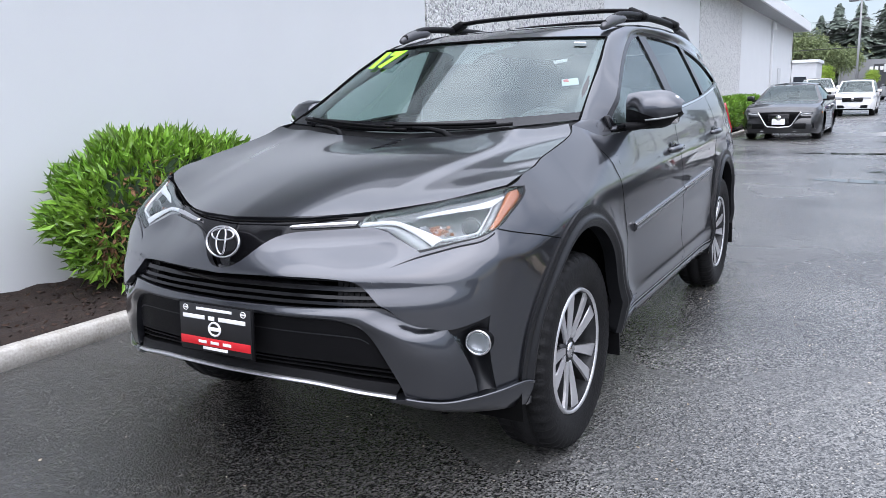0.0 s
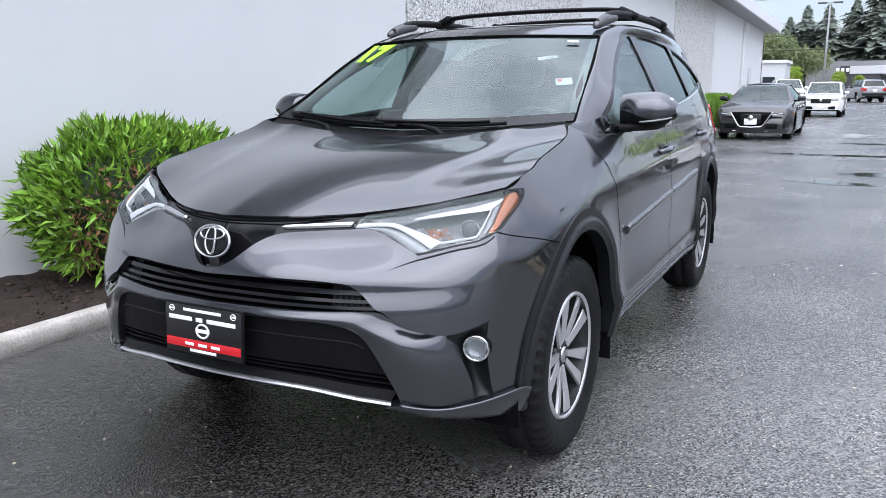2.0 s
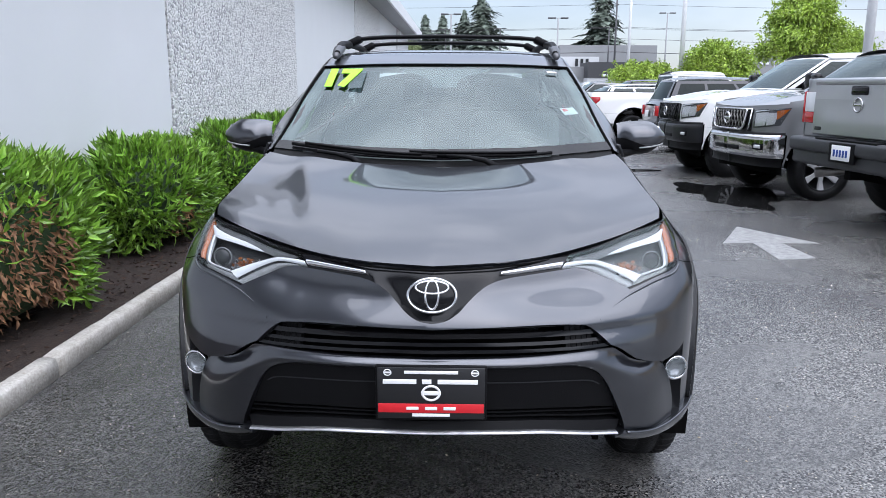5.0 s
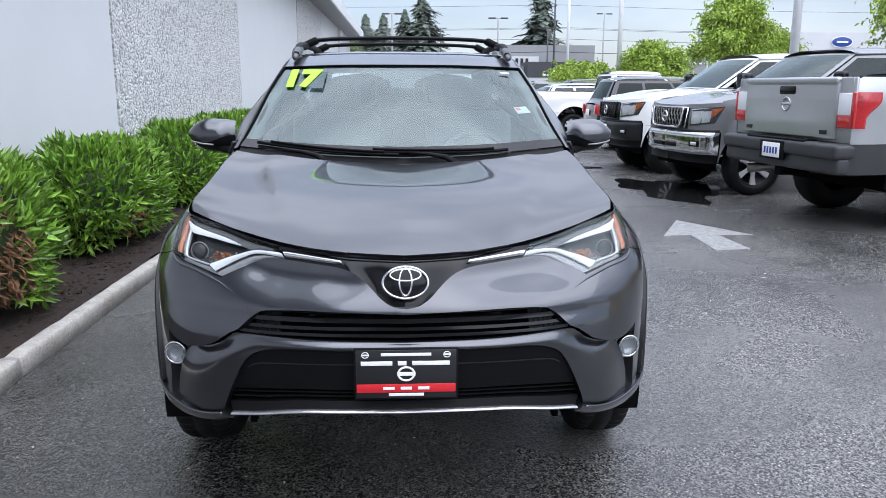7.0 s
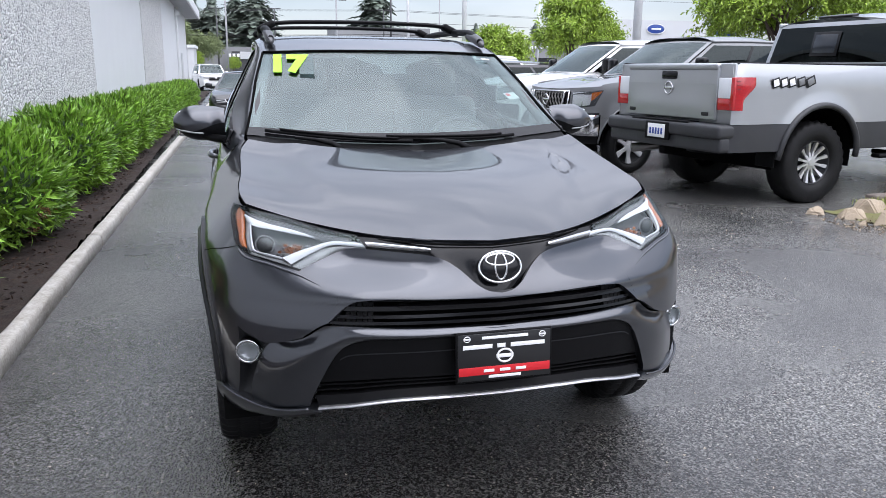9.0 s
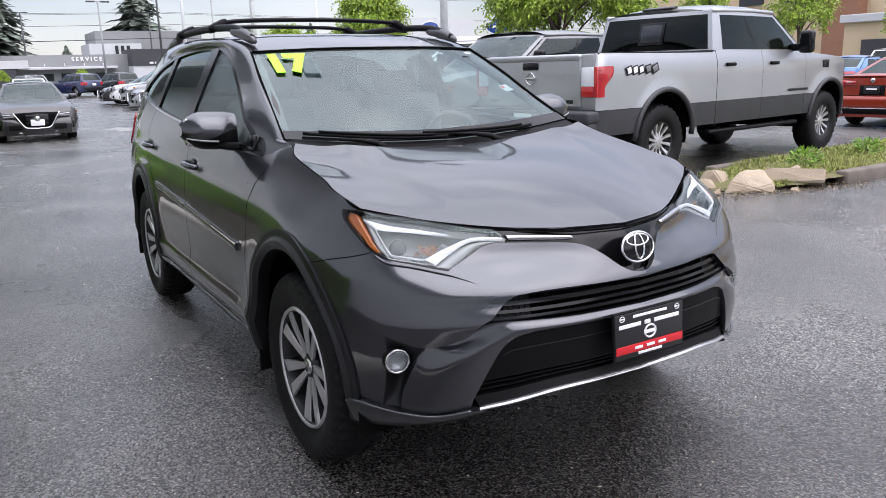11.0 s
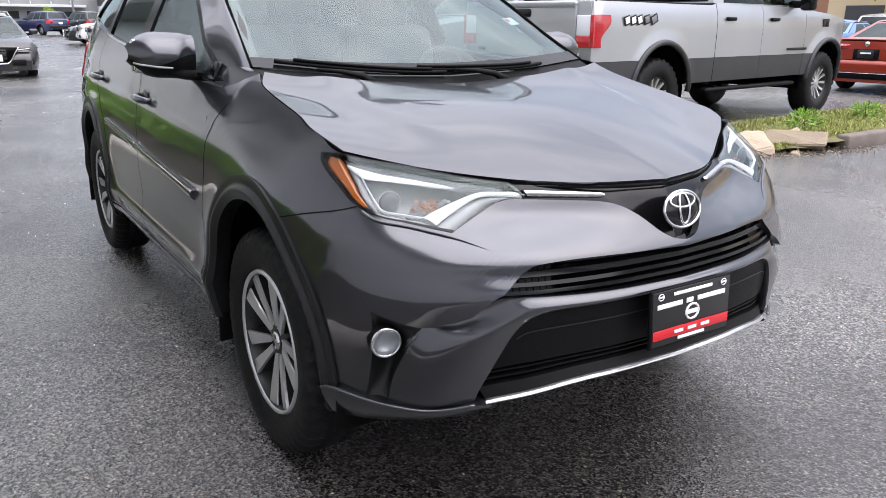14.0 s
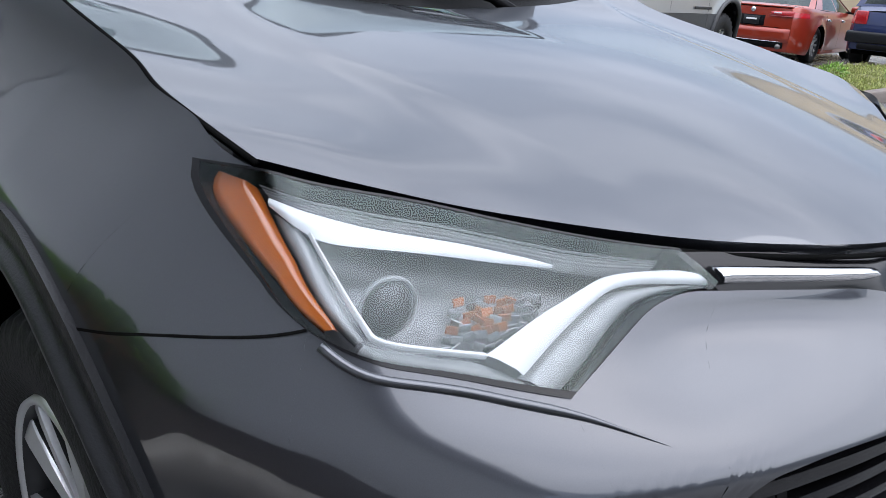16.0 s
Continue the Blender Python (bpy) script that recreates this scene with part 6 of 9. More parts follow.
def conifer(at, h, seed, label="tall dark green fir far off"):
    rng = np.random.default_rng(seed)
    t = thing("fir_tree", label, "tree", "firs on the skyline", at)
    part("trunk", tube_bm([(0, 0, 0), (0, 0, h * 0.5), (0, 0, h * 0.98)], [h * 0.016, h * 0.010, h * 0.002], 8), M_BARK, t)
    vs, fs = [], []
    lean = rng.uniform(0, 6.28)
    for i in range(1000):
        f_ = rng.uniform(0, 1) ** 1.15
        z = h * (0.12 + 0.88 * f_)
        reach = h * 0.40 * (1 - f_) ** 0.78 * (0.78 + 0.22 * math.sin(f_ * 31 + lean)) + h * 0.010
        a = rng.uniform(0, 6.28)
        L = reach * rng.uniform(0.45, 1.05) * (1 + 0.20 * math.sin(a + lean) + 0.26 * math.sin(9 * f_ + lean + 2 * a))
        d = np.array([math.cos(a), math.sin(a), rng.uniform(-0.45, 0.05)])
        s = np.array([-math.sin(a), math.cos(a), 0])
        for q in range(6):
            u0 = 0.10 + 0.90 * q / 6
            c = np.array([0, 0, z]) + d * L * u0 - np.array([0, 0, 0.18 * L * u0 * u0]) + rng.normal(size=3) * h * 0.004
            w = L * rng.uniform(0.14, 0.30) * (1.2 - u0) + h * 0.006
            k = len(vs)
            vs += [c + s * w, c - s * w * 0.8, c + d * L * 0.22 - np.array([0, 0, h * rng.uniform(0.004, 0.022)])]
            fs += [(k, k + 1, k + 2)]
    link_mesh("crown", vs, fs, M_CONIFER, t, smooth=False)
    return t


fir_a, fir_b = conifer(pose(-3.3, 150, 0), 15.0, 1), conifer(pose(0.8, 152, 0), 16.0, 2)
fir_c = conifer(pose(4.2, 150, 0), 18.8, 3)
fir_d = conifer(pose(32.0, 176, 0), 23.5, 4)
for fir in (fir_a, fir_b, fir_c, fir_d):
    fir.scale = (1.4, 1.4, 1.0)
rf = random.Random(8)
for k, (x, sc) in enumerate(((-6.5, 0.95), (-9, 0.8), (-12, 0.75), (-15, 0.85), (-19, 0.8), (-23, 0.9), (-28, 0.85), (-34, 0.9), (-40, 0.9), (-1.2, 0.62), (2.6, 0.68), (-4.8, 0.6), (-7.8, 0.55), (-10.5, 0.6), (-13.5, 0.6), (-17, 0.62), (15.5, 0.5), (17.8, 0.55), (20.4, 0.48), (23.5, 0.5), (36, 0.6), (39, 0.5), (47, 0.55), (58, 0.6), (70, 0.6), (84, 0.65))):
    src = (fir_a, fir_b, fir_c, fir_d)[k % 4]
    o = copy_thing(src, pose(x * 1.06, 153 + rf.uniform(-4, 16), 0, 0, 0, 47 * k))
    s = sc * rf.uniform(0.92, 1.08) * (0.75 if k % 4 == 3 else 1)
    o.scale = (1.35 * s, 1.35 * s, s)

# ---- lamp posts and wires ----


def lamp_post(x, y, h, r, mat, heads, label):
    p = thing("lamp_post", label, "lamp post", "car park lamp posts", pose(x, y, 0))
    part("base", cyl_bm(r * 2.2, r * 2.0, (0, 0, 0), (0, 0, 0.7), 16), M_CONC, p)
    part("pole", cyl_bm(r, r * 0.7, (0, 0, 0.65), (0, 0, h), 14), mat, p)
    for sx in heads:
        part("lamp_head", box_bm((0.75, 0.36, 0.13), (sx * 0.62, 0, h - 0.02), (0, 0, 0), 0.03), M_DARK_POLE, p)
        part("lamp_arm", box_bm((0.4, 0.08, 0.07), (sx * 0.2, 0, h - 0.02), (0, 0, 0), 0.01), mat, p)


for x, y, h, r, m, hd, lb in ((-0.84, 74, 8.35, 0.10, M_SLIM_POLE, (1, -1), "slim grey car park lamp post with twin heads"), (6.5, 124, 10.6, 0.13, M_DARK_POLE, (1, -1), "dark car park lamp post with twin heads"),
                              (9.75, 75, 8.1, 0.10, M_SLIM_POLE, (1, -1), "slim grey car park lamp post"), (24.7, 128, 11.1, 0.14, M_DARK_POLE, (1, -1), "dark car park lamp post with twin heads"),
                              (14.1, 62, 12.5, 0.14, M_POLE, (), "tall pale steel pole"), (25.9, 96, 10.5, 0.11, M_SLIM_POLE, (1, -1), "slim grey car park lamp post"),
                              (11.0, 35, 10.0, 0.13, M_POLE, (), "tall pale steel pole"), (9.8, 14.9, 9.0, 0.12, M_POLE, (1, -1), "thick pale lamp post between parked vehicles"), (36.5, 88, 10.5, 0.11, M_POLE, (1,), "slim grey car park lamp post"), (-2.2, 118, 10.0, 0.12, M_DARK_POLE, (1, -1), "dark car park lamp post with twin heads")):
    lamp_post(x, y, h, r, m, hd, lb)
line_ = thing("utility_line", "overhead lines strung between dark wooden poles", "utility line")
for px in (-75.0, 21.5, 118.0):
    pole = part("utility_pole", cyl_bm(0.16, 0.11, (px, 106, 0), (px, 106, 15.6), 12), M_DARK_POLE, line_)
    for z in (9.4, 12.4, 14.8):
        part("cross_arm", box_bm((0.12, 2.4, 0.14), (px, 106, z), bevel=0.02), M_DARK_POLE, pole)
for k, (z, y, r) in enumerate(((6.2, 105.8, 0.045), (8.0, 106.15, 0.025), (9.45, 105.0, 0.022), (9.45, 107.0, 0.022), (12.45, 105.1, 0.02), (14.85, 106.9, 0.02))):
    pts = []
    for i in range(25):
        x = -75 + 193 * i / 24
        f = ((x + 75) % 96.5) / 96.5
        pts.append((x, y, z - 0.7 * (1 - (2 * f - 1) ** 2)))
    part("power_line", tube_bm(pts, r, 5), M_WIRE, line_)

# ---- far buildings ----


def building(name, label):
    return thing(name, label, "building", "far buildings")


svc = building("service_building", "low grey service building with white raised lettering")
part("wall", box_bm((25, 10, 4.6), (7.8, 127, 2.3)), M_BLDG_GREY, svc, smooth=False)
part("canopy", box_bm((13, 3, 0.35), (11.5, 121.5, 2.75), bevel=0.05), M_BLDG_LIGHT, svc, smooth=False)
part("entrance", box_bm((5, 4, 3.9), (2.2, 121, 1.95), bevel=0.05), M_BLDG_DARK, svc, smooth=False)
part("entrance_band", box_bm((5.4, 4.3, 1.1), (3.6, 121, 3.3), bevel=0.05), M_BLDG_LIGHT, svc, smooth=False)
for i in range(5):
    part("window", box_bm((1.3, 0.1, 1.0), (6.6 + 2.3 * i, 121.97, 1.5)), M_WINDOW_FAR, svc, smooth=False)
for i in range(4):
    part("sign_lamp", box_bm((0.12, 0.5, 0.4), (8.5 + 2.6 * i, 121.6, 3.2), bevel=0.03), M_BLDG_LIGHT, svc)
tx = text_bm("S E R V I C E", 0.78, 0.06, 0.02)
bmesh.ops.transform(tx, matrix=pose(14.2, 121.9, 3.95, 90, 0, 0), verts=tx.verts)
part("lettering", tx, M_PLATE_W, svc, "white raised letters", smooth=False)
for i in range(6):
    part("sign_bar", box_bm((0.42, 0.08, 0.5), (-0.6 + 0.62 * i, 118.9, 3.3), bevel=0.02), M_PLATE_W, svc)
up = building("office_block", "pale two-storey block behind the service building")
part("wall", box_bm((17, 12, 8.6), (26, 141, 4.3)), M_BLDG_GREY, up, smooth=False)
part("pale_wing", box_bm((8, 10, 6.6), (20.3, 139, 3.3)), M_BLDG_LIGHT, up, smooth=False)
for i in range(3):
    part("window", box_bm((0.5, 0.1, 1.3), (20.4 + 0.9 * i, 133.9, 5.6)), M_WINDOW_FAR, up, smooth=False)
sh = building("showroom", "dark-fronted showroom with white base")
part("dark_front", box_bm((9.5, 8, 2.4), (24.6, 122, 4.0)), M_BLDG_DARK, sh, smooth=False)
part("white_base", box_bm((9.5, 7.8, 2.8), (24.6, 122, 1.4)), M_BLDG_LIGHT, sh, smooth=False)
for i in range(6):
    part("sign_bar", box_bm((0.55, 0.06, 0.3), (22.4 + 0.75 * i, 117.96, 3.2), bevel=0.02), M_PLATE_W, sh)
wb = building("white_shed", "small white flat-roofed building far off")
part("wall", box_bm((6.5, 6, 3.2), (-7.0, 73, 1.6)), M_BLDG_LIGHT, wb, smooth=False)
part("roof", box_bm((6.8, 6.3, 0.25), (-7.0, 73, 3.3)), M_WALL, wb, smooth=False)
part("door", box_bm((1.0, 0.1, 2.0), (-5.0, 69.97, 1.0)), M_WINDOW_FAR, wb, smooth=False)
fb = building("car_dealership", "grey dealership with a blue oval sign on its front")
part("wall", box_bm((15, 10, 8.4), (57.5, 101, 4.2)), M_BLDG_LIGHT, fb, smooth=False)
part("wing", box_bm((22, 9, 5.4), (42, 102, 2.7)), M_BLDG_GREY, fb, smooth=False)
for i in range(5):
    part("window", box_bm((3.2, 0.1, 2.6), (33.6 + 4 * i, 97.45, 1.8)), M_WINDOW_FAR, fb, smooth=False)
bm = bmesh.new()
bmesh.ops.create_uvsphere(bm, u_segments=32, v_segments=12, radius=1, matrix=pose(57.3, 95.9, 7.2) @ Matrix.Diagonal((1.35, 0.12, 0.62, 1)))
part("blue_oval", bm, M_BLUE_SIGN, fb, "blue oval sign")
part("oval_rim", tube_bm([(57.3 + 1.4 * math.cos(2 * math.pi * k / 32), 95.85, 7.2 + 0.66 * math.sin(2 * math.pi * k / 32)) for k in range(32)], 0.05, 6, True), M_PLATE_W, fb)
part("sign_bar", box_bm((1.5, 0.06, 0.22), (57.3, 95.76, 7.2), bevel=0.02), M_PLATE_W, fb)
for i in range(5):
    part("sign_bar", box_bm((0.5, 0.06, 0.35), (38.5 + 0.8 * i, 97.44, 4.5), bevel=0.02), M_PLATE_W, fb)
ps = tagged(new("pole_sign"), "blue oval sign on a pole by the road", "sign")
bm = bmesh.new()
bmesh.ops.create_uvsphere(bm, u_segments=32, v_segments=12, radius=1, matrix=pose(43.7, 60, 5.1, 0, 0, -35) @ Matrix.Diagonal((1.05, 0.15, 0.62, 1)))
part("oval", bm, M_BLUE_SIGN, ps)
part("rim", tube_bm([pose(43.7, 60, 5.1, 0, 0, -35) @ Vector((1.1 * math.cos(2 * math.pi * k / 32), -0.05, 0.66 * math.sin(2 * math.pi * k / 32))) for k in range(32)], 0.045, 6, True), M_PLATE_W, ps)
part("sign_bar", box_bm((1.2, 0.05, 0.22), pose(43.7, 60, 5.1, 0, 0, -35) @ Vector((0, -0.16, 0)), (0, 0, -35), 0.02), M_PLATE_W, ps)
part("post", cyl_bm(0.09, 0.09, (43.7, 60.1, 0), (43.7, 60.1, 4.6), 12), M_POLE, ps)
tn = building("tan_store", "tan stucco store with a brick pier and pale roof band")
part("wall", box_bm((14, 62, 8.6), (60, 18, 4.3)), M_TAN, tn, smooth=False)
part("front_wing", box_bm((5, 30, 3.75), (50.6, 12, 1.87)), M_TAN, tn, smooth=False)
part("roof_band", box_bm((5.4, 30.4, 0.5), (50.5, 12, 3.75), bevel=0.04), M_BLDG_LIGHT, tn, smooth=False)
part("brick_pier", box_bm((1.2, 2.6, 5.4), (52.6, 29.8, 2.7), bevel=0.03), M_BRICK, tn, smooth=False)
part("brick_pier", box_bm((1.0, 2.0, 5.4), (52.7, 40, 2.7), bevel=0.03), M_BRICK, tn, smooth=False)
part("pier_cap", box_bm((1.4, 2.8, 0.3), (52.6, 29.8, 5.5), bevel=0.03), M_CONC, tn, smooth=False)
part("dark_door", box_bm((0.2, 2.4, 2.4), (48.05, 24.5, 1.2)), M_BLDG_DARK, tn, smooth=False)
for i in range(3):
    part("window", box_bm((0.2, 2.2, 1.6), (52.95, 34 + 4 * i, 6.3)), M_WINDOW_FAR, tn, smooth=False)
part("parapet", box_bm((14.4, 62.4, 0.35), (60, 18, 8.7), bevel=0.04), M_BLDG_LIGHT, tn, smooth=False)

# ---- the grey SUV ----
# Its shell is one smooth surface over u, the way round from the middle of the nose to the tail, and the height z.
U_KEYS = (0, 0.2, 0.41, 0.57, 0.71, 0.82, 0.92, 1.03, 1.14, 1.28, 1.48)
XL = list(zip(U_KEYS, (0, 0.20, 0.405, 0.555, 0.68, 0.765, 0.825, 0.865, 0.885, 0.898, 0.903)))
BL = list(zip(U_KEYS, (0, 0.012, 0.052, 0.11, 0.18, 0.258, 0.345, 0.45, 0.56, 0.70, 0.90)))
XU = list(zip(U_KEYS, (0, 0.195, 0.39, 0.545, 0.672, 0.765, 0.812, 0.845, 0.871, 0.886, 0.893)))
BU = list(zip(U_KEYS, (0, 0.042, 0.125, 0.178, 0.222, 0.268, 0.318, 0.40, 0.52, 0.66, 0.86)))
NOSE = [(0.22, -2.06), (0.30, -2.12), (0.36, -2.155), (0.43, -2.172), (0.55, -2.18), (0.66, -2.175), (0.76, -2.158), (0.84, -2.128), (0.88, -2.105), (0.92, -2.062), (0.96, -2.0), (1.0, -1.93)]
FLANK = [(0.25, 0.845), (0.33, 0.868), (0.45, 0.888), (0.56, 0.880), (0.70, 0.886), (0.86, 0.888), (0.95, 0.867), (1.01, 0.852), (1.06, 0.840), (1.10, 0.830), (1.20, 0.792), (1.40, 0.694), (1.55, 0.612), (1.62, 0.565)]
SHOULDER = [(-1.75, 0.79), (-1.65, 0.82), (-1.33, 0.90), (-1.0, 0.985)]
TAIL = [(1.0, 1.0), (1.4, 0.990), (1.75, 0.962), (2.05, 0.90), (2.3, 0.78)]
AXLE_F, AXLE_R, HUB_Z, TYRE_R = -1.343, 1.24, 0.364, 0.353


def shell(u, z):
    k = ease(0.66, 0.88, z)
    uu = min(u, 1.48)
    x = key(XL, uu) * (1 - k) + key(XU, uu) * k
    b = key(BL, uu) * (1 - k) + key(BU, uu) * k
    y = -2.18 + b + (1 - ease(0.7, 1.3, u)) * (key(NOSE, z) + 2.18)
    side = ease(0.85, 1.5, u)
    if u > 1.48:
        y0 = -2.18 + b
        y = y0 + (u - 1.48) * (2.3 - y0) / 3.58
    x += side * (key(FLANK, z) - 0.893)
    d = z - key(SHOULDER, y)
    if d > 0 and u > 0.35:
        x -= 0.64 * d * d / (d + 0.045) * (1 - ease(-0.98, -0.62, y)) * ease(0.35, 0.8, u)
    x *= key(TAIL, y)
    for ya in (AXLE_F, AXLE_R):
        r = math.hypot(y - ya, z - HUB_Z)
        if u > 0.9:
            x += 0.014 * math.exp(-((r - 0.45) / 0.085) ** 2) * ease(0.95, 1.2, u)
    # crease along the doors, hollow below it
    if u > 1.3:
        x += 0.006 * math.exp(-((z - 0.945 - 0.02 * y) / 0.03) ** 2) * ease(1.3, 1.6, u)
        x += 0.010 * math.exp(-((z - 0.455) / 0.022) ** 2) * ease(1.6, 1.9, u) * (1 - ease(3.4, 3.7, u))
    # the bonnet-side bulge of the bumper's face over the grille, and the shelf under the lamps
    if u < 1.0:
        w_ = 0.055 if z > 0.752 else 0.020
        y += -0.020 * math.exp(-((z - 0.752) / w_) ** 2) * (1 - ease(0.45, 0.92, u)) + 0.016 * math.exp(-((z - 0.845) / 0.035) ** 2) * ease(0.1, 0.25, u) * (1 - ease(0.45, 0.6, u))
    return Vector((x, y, z))


def shell_n(u, z, e=0.004):
    du = shell(u + e, z) - shell(max(0, u - e), z)
    dz = shell(u, z + e) - shell(u, z - e)
    n = du.cross(dz)
    n.normalize()
    if u < e:
        n.x = 0
    return n


def at_y(y, z):
    """(u, z) of the flank point with that y."""
    a, b = 0.6, 5.1
    for _ in range(40):
        m = (a + b) / 2
        if shell(m, z).y < y:
            a = m
        else:
            b = m
    return (a, z)


def uz(points, n, curve=True):
    return polyline([(p[0], p[1], 0) for p in points], n, curve)


def shell_patch(name, mat, parent, b, t, l, r, nu, nv, off=0.0, flange=0.025, sides=(1, -1), whole=False, label="", curve=(True, True, True, True), even=None):
    """A panel of the shell between four boundary lines in (u, z). off: a height over the shell, or a function of (s, t).
    whole: one panel across the middle; else one for each side. The rim is turned inwards.
    even: shade the panel by the shell's own slope, so that neighbouring panels run into one another."""
    even = (mat == M_GREY_PAINT and not callable(off)) if even is None else even
    g = coons(uz(b, nu, curve[0]), uz(t, nu, curve[1]), uz(l, nv, curve[2]), uz(r, nv, curve[3]), nu, nv)
    pts, nrm = [], []
    for k, q in enumerate(g):
        s_, t_ = (k % (nu + 1)) / nu, (k // (nu + 1)) / nv
        n = shell_n(max(0.0, q.x), q.y)
        o = off(s_, t_) if callable(off) else off
        pts.append(shell(max(0.0, q.x), q.y) + n * o)
        nrm.append(n)
    W1 = nu + 1
    made = []
    for sx in ((1,) if whole else sides):
        if whole:
            vs, ns = [], []
            for j in range(nv + 1):
                row = range(j * W1, (j + 1) * W1)
                for i in reversed(list(row)[1:]):
                    vs.append(Vector((-pts[i].x, pts[i].y, pts[i].z)))
                    ns.append(Vector((-nrm[i].x, nrm[i].y, nrm[i].z)))
                for i in row:
                    vs.append(pts[i])
                    ns.append(nrm[i])
            w = 2 * nu
        else:
            vs = [Vector((sx * p.x, p.y, p.z)) for p in pts]
            ns = [Vector((sx * p.x, p.y, p.z)) for p in nrm]
            w = nu
        fs = grid_faces(w, nv)
        if flange:
            rim = [i for i in range(w + 1)] + [j * (w + 1) + w for j in range(1, nv + 1)] + [nv * (w + 1) + i for i in range(w - 1, -1, -1)] + [j * (w + 1) for j in range(nv - 1, 0, -1)]
            k = len(vs)
            m = len(rim)
            vs = vs + [vs[i] for i in rim] + [vs[i] - ns[i] * flange for i in rim]
            fs = fs + [(k + i, k + m + i, k + m + (i + 1) % m, k + (i + 1) % m) for i in range(m)]
        if sx < 0:
            fs = [tuple(reversed(f)) for f in fs]
        ob = link_mesh(name, vs, fs, mat, parent, label)
        if even:
            slope = [shell_n(max(0.0, q.x), q.y, 0.012) for q in g]
            if whole:
                slope = [Vector((-slope[i].x, slope[i].y, slope[i].z)) if left else slope[i] for j in range(nv + 1) for i, left in [(i, True) for i in range((j + 1) * W1 - 1, j * W1, -1)] + [(i, False) for i in range(j * W1, (j + 1) * W1)]]
            else:
                slope = [Vector((sx * n.x, n.y, n.z)) for n in slope]
            ob.data.normals_split_custom_set_from_vertices([tuple(n) for n in slope] + [(0, 0, 0)] * (len(vs) - len(slope)))
        made.append(ob)
    return made


def gap_line(name, pts, parent, width=0.006, lift=0.0012, sides=(1, -1), mat=None, curve=True, n=40):
    """A narrow dark joint between panels, along a line in (u, z)."""
    line = uz(pts, n, curve)
    for sx in sides:
        vs = []
        for i, q in enumerate(line):
            a, c = line[max(0, i - 1)], line[min(n, i + 1)]
            p = shell(q.x, q.y)
            d = shell(c.x, c.y) - shell(a.x, a.y)
            nn = shell_n(q.x, q.y)
            s_ = d.cross(nn).normalized() * width / 2
            for v in (p - s_ + nn * lift, p + s_ + nn * lift):
                vs.append((sx * v.x, v.y, v.z))
        link_mesh(name, vs, [(2 * i, 2 * i + 1, 2 * i + 3, 2 * i + 2) for i in range(n)], mat or M_VOID, parent)


def arc(ya, r, a0, a1, n=24):
    """Points (u, z) on a wheel arch of half width r[0] and height r[1], angles from the rear sill (0) over the top (90) to the front (180)."""
    out = []
    for i in range(n + 1):
        a = radians(a0 + (a1 - a0) * i / n)
        out.append(at_y(ya - 0.010 + r[0] * math.cos(a), HUB_Z + r[1] * math.sin(a)))
    return out


suv = thing("suv", "dark grey metallic sport utility vehicle, wet from rain", "suv", at=pose(0, 0, -0.010))
M_RAIL = material("dark_silver_rail", (0.11, 0.11, 0.115), 0.35, metal=0.7, vary=0.1)
ARCH = (0.405, 0.468)
ARCH_FRONT, ARCH_BACK = AXLE_F - 0.010 - ARCH[0], AXLE_F - 0.010 + ARCH[0]
bumper = new("front_bumper")
bumper.parent = suv
bumper["label"] = "grey painted front bumper with black lower panel"

# key lines
HOOD_EDGE = [(0, 0.908), (0.2, 0.910), (0.32, 0.913), (0.437, 0.917)]
V_EDGE = [(0, 0.768), (0.04, 0.774), (0.075, 0.793), (0.10, 0.815), (0.128, 0.838), (0.166, 0.859), (0.22, 0.871), (0.31, 0.876), (0.405, 0.880)]
LAMP_IN = [(0.629, 0.818), (0.585, 0.840), (0.538, 0.859), (0.495, 0.876), (0.45, 0.884), (0.407, 0.884), (0.437, 0.917)]
LAMP_LOW = [(0.629, 0.818), (0.70, 0.832), (0.76, 0.844), (0.83, 0.856), (0.925, 0.876)]
LAMP_TIP = at_y(-1.618, 0.982)
LAMP_OUT = [(0.925, 0.876), (0.99, 0.894), (1.06, 0.925), (1.13, 0.963), LAMP_TIP]
LAMP_TOP = [(0.437, 0.917), (0.52, 0.926), (0.67, 0.945), (0.82, 0.966), (0.98, 0.981), (1.06, 0.984), LAMP_TIP]
SEAM_END = arc(AXLE_F, ARCH, 113, 112, 1)[0]
SEAM = [(0.925, 0.876), at_y(-1.72, 0.850), at_y(-1.625, 0.826), at_y(-1.57, 0.812), SEAM_END]
GRILLE_TOP = [(0, 0.752), (0.25, 0.755), (0.42, 0.748), (0.47, 0.735), (0.535, 0.680)]
BAR_TOP = [(0, 0.664), (0.3, 0.667), (0.52, 0.672), (0.567, 0.657), (0.615, 0.626), (0.67, 0.608), (0.735, 0.598), (0.775, 0.53), (0.803, 0.455), (0.81, 0.392)]
BAR_LOW = [(0, 0.637), (0.3, 0.634), (0.42, 0.629), (0.48, 0.612), (0.515, 0.58), (0.545, 0.53), (0.572, 0.475), (0.592, 0.43), (0.60, 0.400)]
SKIRT_TOP = [(0.60, 0.398), (0.66, 0.386), (0.72, 0.381), (0.80, 0.388), (0.95, 0.405), at_y(ARCH_FRONT + 0.006, 0.395)]

